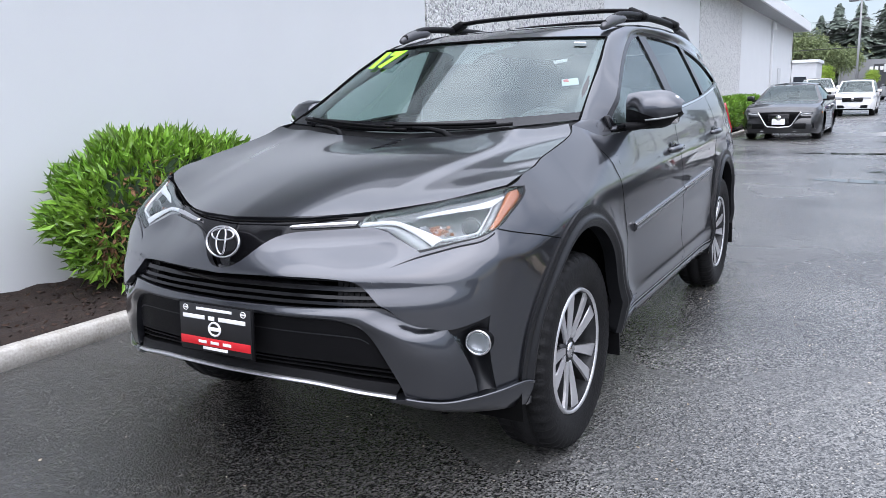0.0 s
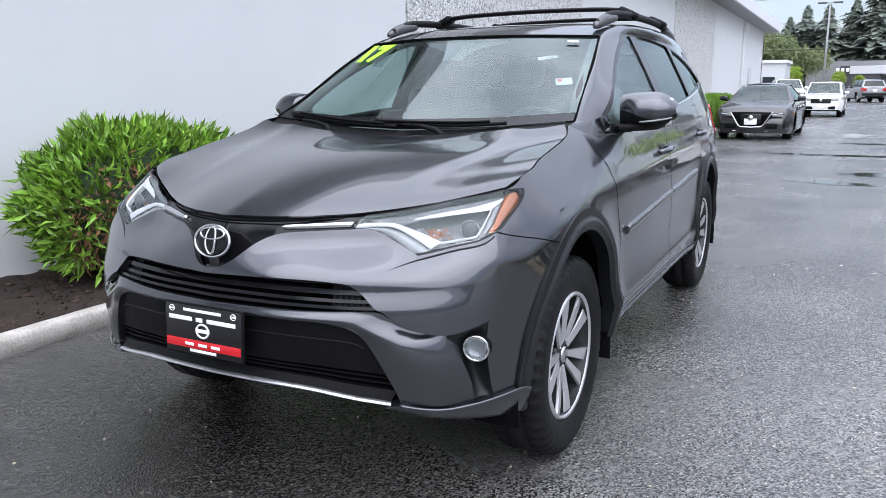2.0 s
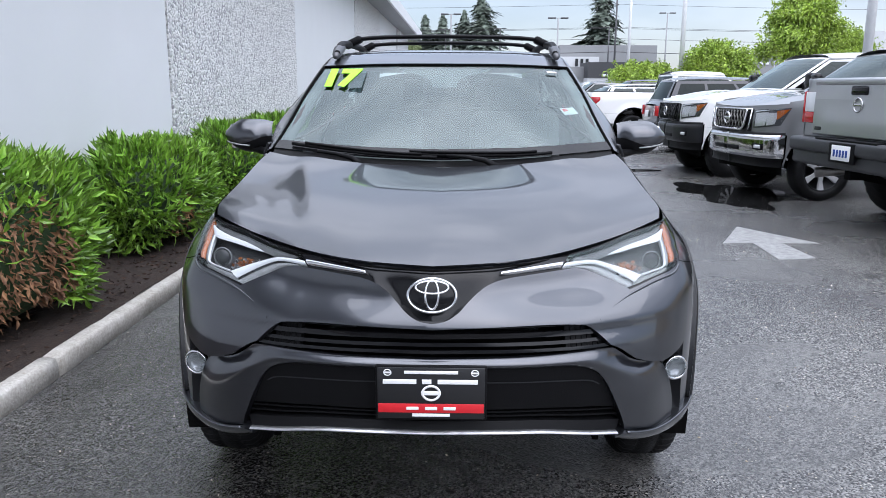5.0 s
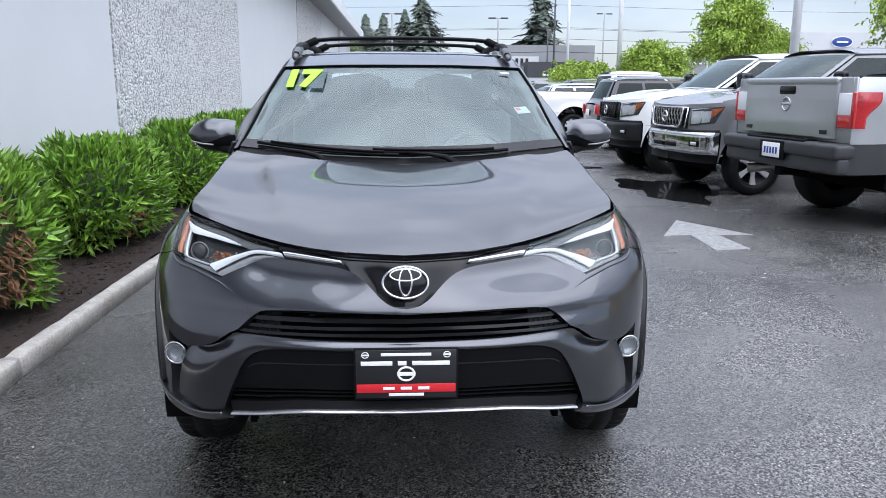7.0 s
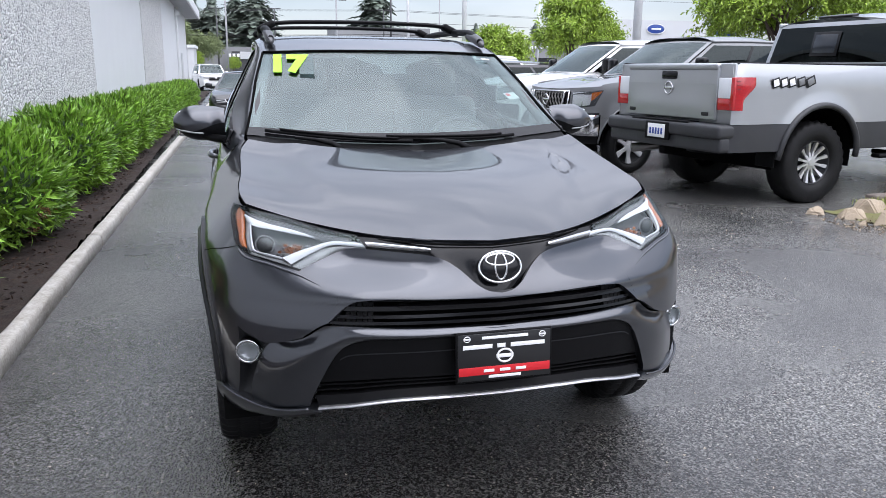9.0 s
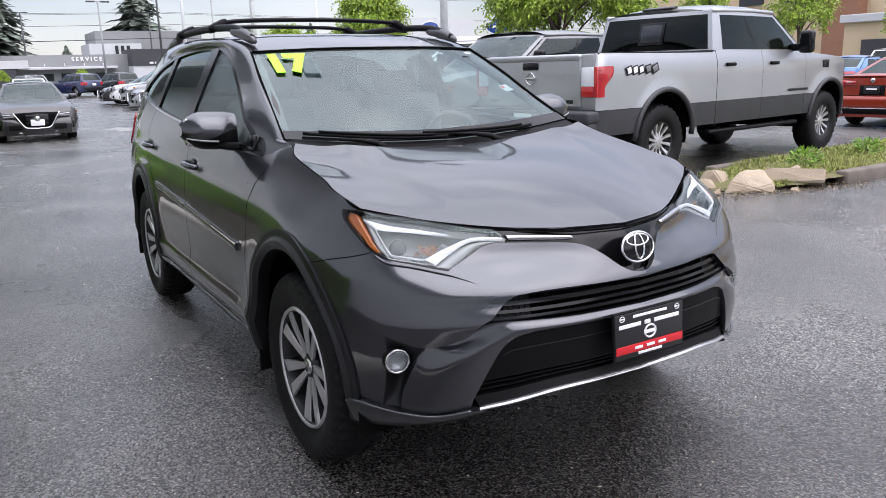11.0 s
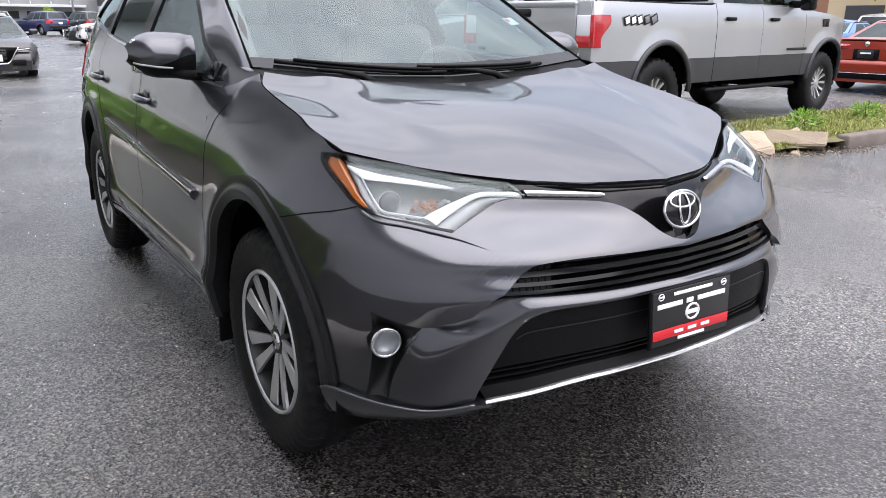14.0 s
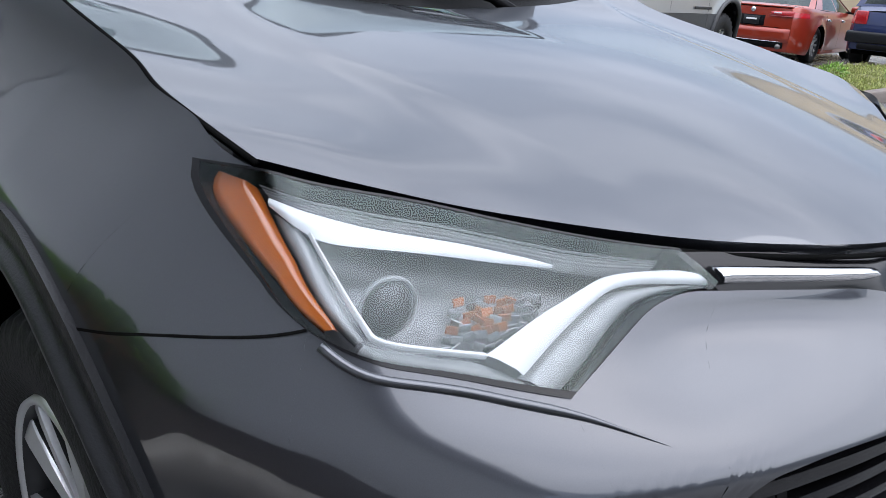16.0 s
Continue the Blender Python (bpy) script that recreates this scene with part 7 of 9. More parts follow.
# painted upper bumper: over the grille and round under the lamps to the arch
CHEEK_SIDE = [(0.615, 0.632), (0.62, 0.74), (0.629, 0.818)]
CORNER_SIDE = [(0.857, 0.632), (0.90, 0.76), (0.925, 0.876)]
shell_patch("bumper_cover", M_GREY_PAINT, bumper, GRILLE_TOP, V_EDGE, [(0, 0.752), (0, 0.768)], [(0.535, 0.680), (0.49, 0.78), (0.405, 0.880)], 54, 14, whole=True)
shell_patch("bumper_cheek", M_GREY_PAINT, bumper, [(0.535, 0.680), (0.567, 0.665), (0.615, 0.632)], [(0.405, 0.880), (0.45, 0.882), (0.495, 0.874), (0.538, 0.857), (0.585, 0.838), (0.629, 0.818)], [(0.535, 0.680), (0.49, 0.78), (0.405, 0.880)], CHEEK_SIDE, 22, 16,
            off=lambda s, t: 0.012 * s * (1 - t) ** 2, even=True)
shell_patch("bumper_corner", M_GREY_PAINT, bumper, [(0.615, 0.632), (0.67, 0.614), (0.735, 0.604), (0.80, 0.616), (0.857, 0.632)], LAMP_LOW, CHEEK_SIDE, CORNER_SIDE, 26, 18, off=lambda s, t: 0.012 * (1 - t) ** 2 * (1 - s) ** 0.5, even=True)
shell_patch("bumper_side", M_GREY_PAINT, bumper, [(0.87, 0.396), (0.95, 0.405), SKIRT_TOP[-1]], SEAM, [(0.87, 0.396), (0.862, 0.45), (0.855, 0.53)] + CORNER_SIDE,
            arc(AXLE_F, ARCH, 176, 113), 26, 30, curve=(False, True, True, True))
# the painted bar under the grille, running into the broad legs beside the fog lamps
shell_patch("bumper_bar", M_GREY_PAINT, bumper, BAR_LOW, BAR_TOP, [(0, 0.637), (0, 0.664)], [(0.60, 0.400), (0.66, 0.389), (0.73, 0.383), (0.81, 0.392)], 70, 12,
            off=lambda s, t: (0.012 * math.sin(math.pi * min(1, t * 1.1)) - 0.014 * ease(0.50, 0.62, s) * ease(0.4, 1, t) * (1 - ease(0.72, 0.86, s))) * (1 - 0.6 * ease(0.8, 1.0, s)), whole=True)
# fog lamp pocket and the small clear marker on its inner wall
shell_patch("fog_bezel", M_CLAD, bumper, [(0.81, 0.392), (0.87, 0.396)], [(0.735, 0.598), (0.80, 0.612), (0.857, 0.630)], [(0.81, 0.392), (0.803, 0.455), (0.775, 0.53), (0.735, 0.598)], [(0.87, 0.396), (0.862, 0.45), (0.855, 0.53), (0.857, 0.630)], 16, 22,
            off=lambda s, t: -0.052 * math.sin(math.pi * min(1, 0.04 + s * 0.96)) ** 0.45 * math.sin(math.pi * min(0.97, 0.03 + t)) ** 0.5, flange=0)
shell_patch("side_marker", M_LENS, bumper, [(0.768, 0.522), (0.780, 0.526)], [(0.742, 0.580), (0.755, 0.584)], [(0.768, 0.522), (0.757, 0.552), (0.742, 0.580)], [(0.780, 0.526), (0.774, 0.556), (0.755, 0.584)], 4, 10, off=lambda s, t: 0.002 + 0.006 * math.sin(math.pi * s) * math.sin(math.pi * t), flange=0.01, label="small clear marker")
# black lower panel, slot, bright strip and lip
LOW_A = [(0, 0.503), (0.3, 0.500), (0.48, 0.488), (0.572, 0.475)]
LOW_B = [(0, 0.467), (0.3, 0.462), (0.50, 0.440), (0.592, 0.428)]
LOW_C = [(0, 0.446), (0.3, 0.440), (0.50, 0.412), (0.572, 0.400)]
LOW_D = [(0, 0.436), (0.3, 0.430), (0.50, 0.403), (0.572, 0.391)]
shell_patch("lower_panel", M_PLASTIC, bumper, LOW_A, BAR_LOW[:5], [(0, 0.503), (0, 0.637)], [(0.572, 0.475), (0.545, 0.53), (0.515, 0.58)], 40, 8, off=lambda s, t: -0.012 - 0.010 * (1 - t), flange=0.03, whole=True, label="black grained lower panel")
gap_line("panel_crease", [(0, 0.594), (0.3, 0.588), (0.46, 0.580), (0.505, 0.562)], bumper, 0.004, -0.010, mat=M_CLAD)
shell_patch("lower_slot", M_VOID, bumper, LOW_B, LOW_A, [LOW_B[0], LOW_A[0]], [LOW_B[-1], LOW_A[-1]], 30, 3, off=-0.060, flange=0, whole=True)
for k in (0.28, 0.64):
    ln = [(a[0], a[1] * (1 - k) + b[1] * k) for a, b in zip(LOW_B, LOW_A)]
    shell_patch("slot_bar", M_PLASTIC, bumper, ln, [(p[0], p[1] + 0.005) for p in ln], [ln[0], (ln[0][0], ln[0][1] + 0.005)], [ln[-1], (ln[-1][0], ln[-1][1] + 0.005)], 30, 2, off=-0.026, flange=0.02, whole=True)
shell_patch("strip_seat", M_PLASTIC, bumper, LOW_C, LOW_B, [LOW_C[0], LOW_B[0]], [LOW_C[-1], LOW_B[-1]], 30, 3, off=lambda s, t: -0.006 - 0.014 * t, flange=0.03, whole=True)
shell_patch("bright_strip", M_STRIP, bumper, LOW_D, LOW_C, [LOW_D[0], LOW_C[0]], [LOW_D[-1], LOW_C[-1]], 40, 4, off=lambda s, t: 0.010 * math.sin(math.pi * t) ** 0.6, flange=0.02, whole=True, label="brushed silver strip")
LIP_LOW = [(0, 0.414), (0.3, 0.407), (0.5, 0.380), (0.60, 0.365)]
shell_patch("bumper_lip", M_GLOSS_BLACK, bumper, LIP_LOW, [(0, 0.433), (0.3, 0.427), (0.50, 0.400), (0.60, 0.392)], [(0, 0.414), (0, 0.433)], [(0.60, 0.365), (0.60, 0.392)], 30, 5, off=lambda s, t: -0.03 * (1 - t), flange=0.08, whole=True)
shell_patch("bumper_skirt", M_GREY_PAINT, bumper, [(0.558, 0.376), (0.66, 0.340), (0.80, 0.322), (1.0, 0.312), at_y(ARCH_FRONT + 0.004, 0.308)], [(0.558, 0.394)] + SKIRT_TOP, [(0.558, 0.376), (0.558, 0.394)], [at_y(ARCH_FRONT + 0.004, 0.308), SKIRT_TOP[-1]], 32, 6,
            off=lambda s, t: 0.016 - 0.022 * (1 - t) ** 2, flange=0.04)
for sx in (1, -1):
    ridge = [shell(q.x, q.y) + shell_n(q.x, q.y) * 0.014 for q in uz(SKIRT_TOP, 40)]
    part("skirt_ridge", tube_bm([(sx * v.x, v.y, v.z) for v in ridge], 0.005, 8), M_GREY_PAINT, bumper)
# grille
shell_patch("grille_mesh", M_VOID, bumper, [(0, 0.66), (0.3, 0.66), (0.56, 0.66)], [(0, 0.76), (0.3, 0.76), (0.50, 0.75)], [(0, 0.66), (0, 0.76)], [(0.56, 0.66), (0.50, 0.75)], 30, 3, off=-0.07, flange=0, whole=True)
for k in range(4):
    z = 0.676 + 0.0205 * k
    e = 0.535 - (z - 0.676) * 0.95
    shell_patch("grille_bar", M_GLOSS_BLACK, bumper, [(0, z), (0.25, z + 0.001), (e, z)], [(0, z + 0.010), (0.25, z + 0.011), (e, z + 0.010)], [(0, z), (0, z + 0.010)], [(e, z), (e, z + 0.010)], 30, 2, off=-0.014 - 0.004 * (k % 2), flange=0.035, whole=True)
for k in range(7):
    u = 0.40 + 0.018 * k
    shell_patch("grille_block", M_PLASTIC, bumper, [(u, 0.672), (u + 0.015, 0.672)], [(u, 0.744 - max(0, k - 2) * 0.012), (u + 0.015, 0.744 - max(0, k - 2) * 0.012)], [(u, 0.672), (u, 0.744 - max(0, k - 2) * 0.012)], [(u + 0.015, 0.672), (u + 0.015, 0.744 - max(0, k - 2) * 0.012)], 1, 4, off=-0.028, flange=0.02)

# gloss black nose strip with the V round the badge
shell_patch("nose_panel", M_GLOSS_BLACK, suv, V_EDGE, HOOD_EDGE, [(0, 0.768), (0, 0.908)], [(0.405, 0.880), (0.437, 0.917)], 54, 12, off=lambda s, t: -0.007 - 0.034 * (1 - t) * (1 - ease(0.18, 0.5, s)), whole=True, label="gloss black nose panel")
shell_patch("chrome_strip", M_CHROME, suv, [(0.200, 0.882), (0.225, 0.881), (0.402, 0.887)], [(0.200, 0.885), (0.215, 0.893), (0.412, 0.902)], [(0.200, 0.882), (0.200, 0.885)], [(0.402, 0.887), (0.412, 0.902)], 20, 4, off=lambda s, t: 0.001 + 0.007 * math.sin(math.pi * t) ** 0.6, flange=0.012, label="bright chrome strip")


def badge():
    """The oval chrome badge: ring, inner ovals and a smoked disc, tilted with the nose."""
    b = new("nose_badge")
    b.parent = suv
    b.matrix_basis = pose(0, -2.146, 0.843, 90 - 14, 0, 0)
    b["label"] = "oval chrome badge"

    def oval(cx, cy, rx, ry, r, nm):
        pts = [(cx + rx * math.cos(2 * math.pi * k / 48), cy + ry * math.sin(2 * math.pi * k / 48), 0) for k in range(48)]
        pts = [(x, y, 0.003 + 0.009 * max(0, 1 - (x / 0.066) ** 2 - (y / 0.046) ** 2)) for x, y, _ in pts]
        part(nm, tube_bm(pts, r, 8, True), M_CHROME, b)

    bm = bmesh.new()
    bmesh.ops.create_uvsphere(bm, u_segments=32, v_segments=12, radius=1.0, matrix=Matrix.Diagonal((0.066, 0.046, 0.009, 1)))
    part("smoked_disc", bm, M_GLOSS_BLACK, b)
    oval(0, 0, 0.068, 0.0475, 0.0046, "outer_ring")
    oval(0, 0.002, 0.0185, 0.041, 0.0036, "upright_oval")
    oval(0, 0.0225, 0.046, 0.0175, 0.0036, "level_oval")


badge()

# headlamps
M_SHELF = material("frosted_lamp_shelf", (0.27, 0.278, 0.282), 0.4, metal=0.15, vary=0.2, scale=40)
for sx in (1, -1):
    lamp = new("headlight")
    lamp.parent = suv
    lamp["label"] = "clear headlight with white light guide and amber corner"
    NU, NV = 30, 14
    LG = coons(uz(LAMP_LOW, NU), uz(LAMP_TOP, NU), uz(LAMP_IN, NV), uz(LAMP_OUT, NV), NU, NV)

    def lamp_pt(s, t, off):
        s, t = min(0.9999, max(0, s)), min(0.9999, max(0, t))
        i, j = int(s * NU), int(t * NV)
        fs_, ft = s * NU - i, t * NV - j
        q = (LG[j * (NU + 1) + i] * (1 - fs_) + LG[j * (NU + 1) + i + 1] * fs_) * (1 - ft) + (LG[(j + 1) * (NU + 1) + i] * (1 - fs_) + LG[(j + 1) * (NU + 1) + i + 1] * fs_) * ft
        p = shell(q.x, q.y) + shell_n(q.x, q.y) * off
        return Vector((sx * p.x, p.y, p.z))

    def lamp_patch(nm, quad, n, m, off, mat, label="", rim=0.0, bulge=0.0):
        a, b, c, d = (Vector((*p, 0)) for p in quad)        # low in, low out, top out, top in
        vs = []
        for j in range(m + 1):
            for i in range(n + 1):
                q = a.lerp(b, i / n).lerp(d.lerp(c, i / n), j / m)
                vs.append(lamp_pt(q.x, q.y, off + bulge * math.sin(math.pi * j / m)))
        fs = grid_faces(n, m)
        if rim:
            k = len(vs)
            ring = [i for i in range(n + 1)] + [j * (n + 1) + n for j in range(1, m + 1)] + [m * (n + 1) + i for i in range(n - 1, -1, -1)] + [j * (n + 1) for j in range(m - 1, 0, -1)]
            inner = []
            for i in ring:
                q = a.lerp(b, (i % (n + 1)) / n).lerp(d.lerp(c, (i % (n + 1)) / n), (i // (n + 1)) / m)
                inner.append(lamp_pt(q.x, q.y, off - rim))
            w = len(ring)
            vs += [vs[i] for i in ring] + inner
            fs += [(k + i, k + w + i, k + w + (i + 1) % w, k + (i + 1) % w) for i in range(w)]
        if sx < 0:
            fs = [tuple(reversed(f)) for f in fs]
        return link_mesh(nm, vs, fs, mat, lamp, label)

    lens = lamp_patch("lens", ((0, 0), (1, 0), (1, 1), (0, 1)), 30, 14, 0.0015, M_LENS, "clear polycarbonate lens")
    lens.visible_shadow = False

    def ribbon(nm, low, top, off, mat, label="", n=4, m=28, rim=0.012):
        """A band between two lines in (u, z), its edges turned inwards."""
        a_, b_ = uz(low, m), uz(top, m)
        vs = []
        for j in range(m + 1):
            for i in range(n + 1):
                q = a_[j].lerp(b_[j], i / n)
                p = shell(q.x, q.y) + shell_n(q.x, q.y) * (off - (rim if i in (0, n) else 0))
                vs.append(Vector((sx * p.x, p.y, p.z)))
        return link_mesh(nm, vs, grid_faces(n, m), mat, lamp, label)

    lamp_patch("housing", ((0, 0), (1, 0), (1, 1), (0, 1)), 30, 14, -0.055, M_LAMP_GREY)
    lamp_patch("rim_low", ((0, 0), (1, 0), (1, 0.03), (0, 0.03)), 30, 2, 0.002, M_GLOSS_BLACK, rim=0.05)
    lamp_patch("rim_top", ((0, 0.990), (1, 0.990), (1, 1), (0, 1)), 30, 2, 0.002, M_GLOSS_BLACK, rim=0.05)
    lamp_patch("rim_out", ((0.980, 0), (1, 0), (1, 1), (0.980, 1)), 2, 14, 0.002, M_GLOSS_BLACK, rim=0.05)
    SHELF_LOW = [(1.014, 0.967), (0.881, 0.957), (0.754, 0.941), (0.640, 0.926), (0.56, 0.914), (0.47, 0.908)]
    SHELF_TOP = [(1.05, 0.979), (0.88, 0.969), (0.76, 0.955), (0.65, 0.940), (0.56, 0.928), (0.455, 0.915)]
    GUIDE_IN = [(0.706, 0.856), (0.640, 0.880), (0.565, 0.900), (0.522, 0.906), (0.447, 0.905), (0.418, 0.900)]
    GUIDE_OUT = [(0.666, 0.839), (0.615, 0.866), (0.548, 0.892), (0.500, 0.896), (0.45, 0.892), (0.412, 0.888)]
    ribbon("frosted_shelf", SHELF_LOW, SHELF_TOP, -0.020, M_SHELF)
    for k in range(4):
        a_, b_ = 0.12 + 0.22 * k, 0.19 + 0.22 * k
        ribbon("shelf_rib", [(p[0] * (1 - a_) + q[0] * a_, p[1] * (1 - a_) + q[1] * a_) for p, q in zip(SHELF_LOW, SHELF_TOP)], [(p[0] * (1 - b_) + q[0] * b_, p[1] * (1 - b_) + q[1] * b_) for p, q in zip(SHELF_LOW, SHELF_TOP)], -0.016, M_SHELF, n=3, rim=0.003)
    ribbon("guide_top", [(1.018, 0.961), (0.928, 0.943), (0.795, 0.933), (0.693, 0.922), (0.605, 0.914)], [(1.014, 0.967), (0.881, 0.956), (0.754, 0.940), (0.655, 0.926), (0.603, 0.915)], -0.010, M_DRL, "white light guide", rim=0.004)
    ribbon("guide_out", [(0.936, 0.945), (0.884, 0.912), (0.834, 0.875)], [(0.922, 0.944), (0.873, 0.912), (0.823, 0.876)], -0.010, M_DRL, n=3, rim=0.006)
    ribbon("guide_low", [(0.834, 0.874), (0.803, 0.867), (0.706, 0.853)], [(0.828, 0.879), (0.803, 0.872), (0.706, 0.858)], -0.010, M_DRL, n=3, rim=0.006)
    ribbon("guide_in", GUIDE_IN, GUIDE_OUT, -0.008, M_DRL, "broad white light guide", rim=0.006)
    ribbon("frosted_side", GUIDE_OUT, [(0.634, 0.822), (0.587, 0.843), (0.540, 0.863), (0.497, 0.879), (0.45, 0.887), (0.412, 0.886)], -0.016, M_SHELF)
    ribbon("frosted_corner", [(1.022, 0.960), (0.963, 0.920), (0.897, 0.890), (0.850, 0.871)], [(0.936, 0.945), (0.886, 0.912), (0.855, 0.888), (0.834, 0.874)], -0.018, M_SHELF)
    ribbon("lower_trim", [(0.85, 0.862), (0.76, 0.847), (0.70, 0.836), (0.645, 0.823)], [(0.834, 0.873), (0.76, 0.861), (0.706, 0.853), (0.668, 0.839)], -0.022, M_SHELF)
    ribbon("amber_marker", [(1.050, 0.975), (1.026, 0.962), (0.963, 0.920), (0.897, 0.890), (0.880, 0.880)], [(1.118, 0.980), (1.120, 0.962), (1.046, 0.925), (0.97, 0.895), (0.905, 0.878)], -0.009, M_AMBER, "amber side marker", n=6)
    # projector and turn lamp bowls
    c0, c1 = (shell(0.80, 0.902) + shell_n(0.80, 0.902) * o for o in (-0.036, 0.0))
    c0, c1 = Vector((sx * c0.x, c0.y, c0.z)), Vector((sx * c1.x, c1.y, c1.z))
    qd = (Vector((sx * 0.15, -1, 0.02))).normalized().to_track_quat("Z", "Y")
    ring = [c0 + qd @ Vector((0.030 * math.cos(2 * math.pi * k / 28), 0.030 * math.sin(2 * math.pi * k / 28), 0)) for k in range(28)]
    part("projector_ring", tube_bm(ring, 0.0022, 6, True), M_SHELF, lamp)
    bm = bmesh.new()
    bmesh.ops.create_uvsphere(bm, u_segments=20, v_segments=12, radius=1, matrix=Matrix.Translation(c0) @ qd.to_matrix().to_4x4() @ Matrix.Diagonal((0.026, 0.026, 0.013, 1)))
    part("projector", bm, M_HOUSING, lamp, "round projector lens")
    rl = random.Random(7)
    for k in range(54):
        u, v = k % 9, k // 9
        a_ = (0.742 - 0.0125 * u - 0.004 * v + rl.uniform(-0.003, 0.003), 0.866 + 0.0070 * v + rl.uniform(-0.002, 0.002))
        c = shell(*a_) + shell_n(*a_) * (-0.040 + rl.uniform(0, 0.005))
        hot = v >= 2 and u <= 5 and rl.random() < 0.7
        part("reflector_facet", box_bm((0.0125, 0.002, 0.0085), (sx * c.x, c.y, c.z), (rl.uniform(-22, 22), rl.uniform(-30, 30), sx * (30 + rl.uniform(-24, 24))), 0.0008), M_AMBER_DIM if hot else M_SILVERED, lamp, smooth=False)
    # fog lamp
    fog = new("fog_lamp")
    fog.parent = suv
    fog["label"] = "round fog lamp with chrome ring"
    c = Vector((sx * 0.762, -1.919, 0.553))
    d = Vector((sx * 0.22, -0.97, -0.04)).normalized()
    q = d.to_track_quat("Z", "Y")
    pts = [c + q @ Vector((0.0365 * math.cos(2 * math.pi * k / 32), 0.0365 * math.sin(2 * math.pi * k / 32), 0)) for k in range(32)]
    part("fog_ring", tube_bm(pts, 0.0045, 8, True), M_CHROME, fog)
    bm = bmesh.new()
    bmesh.ops.create_uvsphere(bm, u_segments=20, v_segments=12, radius=1)
    bmesh.ops.delete(bm, geom=[v for v in bm.verts if v.co.z > 0.05], context="VERTS")
    bmesh.ops.transform(bm, matrix=Matrix.Translation(c - d * 0.002) @ q.to_matrix().to_4x4() @ Matrix.Diagonal((0.035, 0.035, 0.020, 1)), verts=bm.verts)
    part("fog_reflector", bm, M_FOG, fog, smooth=False)
    part("fog_cup", add_cyl(bmesh.new(), 0.045, 0.0405, c - d * 0.06, c, 28, False), M_PLASTIC, fog)
    bm = bmesh.new()
    bmesh.ops.create_uvsphere(bm, u_segments=24, v_segments=12, radius=1, matrix=Matrix.Translation(c + d * 0.002) @ q.to_matrix().to_4x4() @ Matrix.Diagonal((0.035, 0.035, 0.006, 1)))
    o = part("fog_glass", bm, M_LENS, fog)
    o.visible_shadow = False

# front fenders
HOOD_SIDE = [(1.063, 0.985), at_y(-1.60, 1.011), at_y(-1.50, 1.030), at_y(-1.42, 1.050), at_y(-1.30, 1.073), at_y(-1.18, 1.097), at_y(-1.10, 1.118), at_y(-1.045, 1.145)]
FENDER_CUT = [SEAM_END, at_y(-1.55, 0.84), at_y(-1.58, 0.91), LAMP_TIP]
POST_EDGE = [at_y(ARCH_BACK, 0.396), at_y(-0.90, 0.62), at_y(-0.90, 0.85), at_y(-0.95, 1.02), at_y(-1.045, 1.145)]
shell_patch("front_fender", M_GREY_PAINT, suv, arc(AXLE_F, ARCH, 113, 6), [LAMP_TIP] + HOOD_SIDE[1:], FENDER_CUT, POST_EDGE, 54, 26, flange=0)
shell_patch("fender_front", M_GREY_PAINT, suv, SEAM, [(1.06, 0.925), (1.13, 0.963), LAMP_TIP], [(0.925, 0.876), (0.99, 0.894), (1.06, 0.925)], FENDER_CUT, 18, 12, flange=0)
shell_patch("fender_tip", M_GREY_PAINT, suv, [(0.98, 0.981), (1.06, 0.984), LAMP_TIP], [(0.98, 0.982), (1.063, 0.987), at_y(-1.60, 1.011)], [(0.98, 0.981), (0.98, 0.982)], [LAMP_TIP, at_y(-1.60, 1.011)], 12, 4, flange=0)

# hood
HF = [(0, -2.088, 0.914), (0.2, -2.040, 0.917), (0.376, -1.935, 0.922), (0.55, -1.815, 0.944), (0.66, -1.74, 0.968), (0.744, -1.670, 0.989)]
HR = [(0, -1.115, 1.082), (0.35, -1.10, 1.100), (0.60, -1.072, 1.132), (0.712, -1.042, 1.150)]
HS = [Vector(HF[-1])] + [shell(*p) + Vector((-0.004, 0, 0.002)) for p in HOOD_SIDE[1:]]
HS[-1] = Vector(HR[-1])
HC = [(0, -2.088, 0.914), (0, -2.05, 0.936), (0, -1.95, 0.967), (0, -1.8, 1.000), (0, -1.6, 1.034), (0, -1.4, 1.059), (0, -1.115, 1.082)]


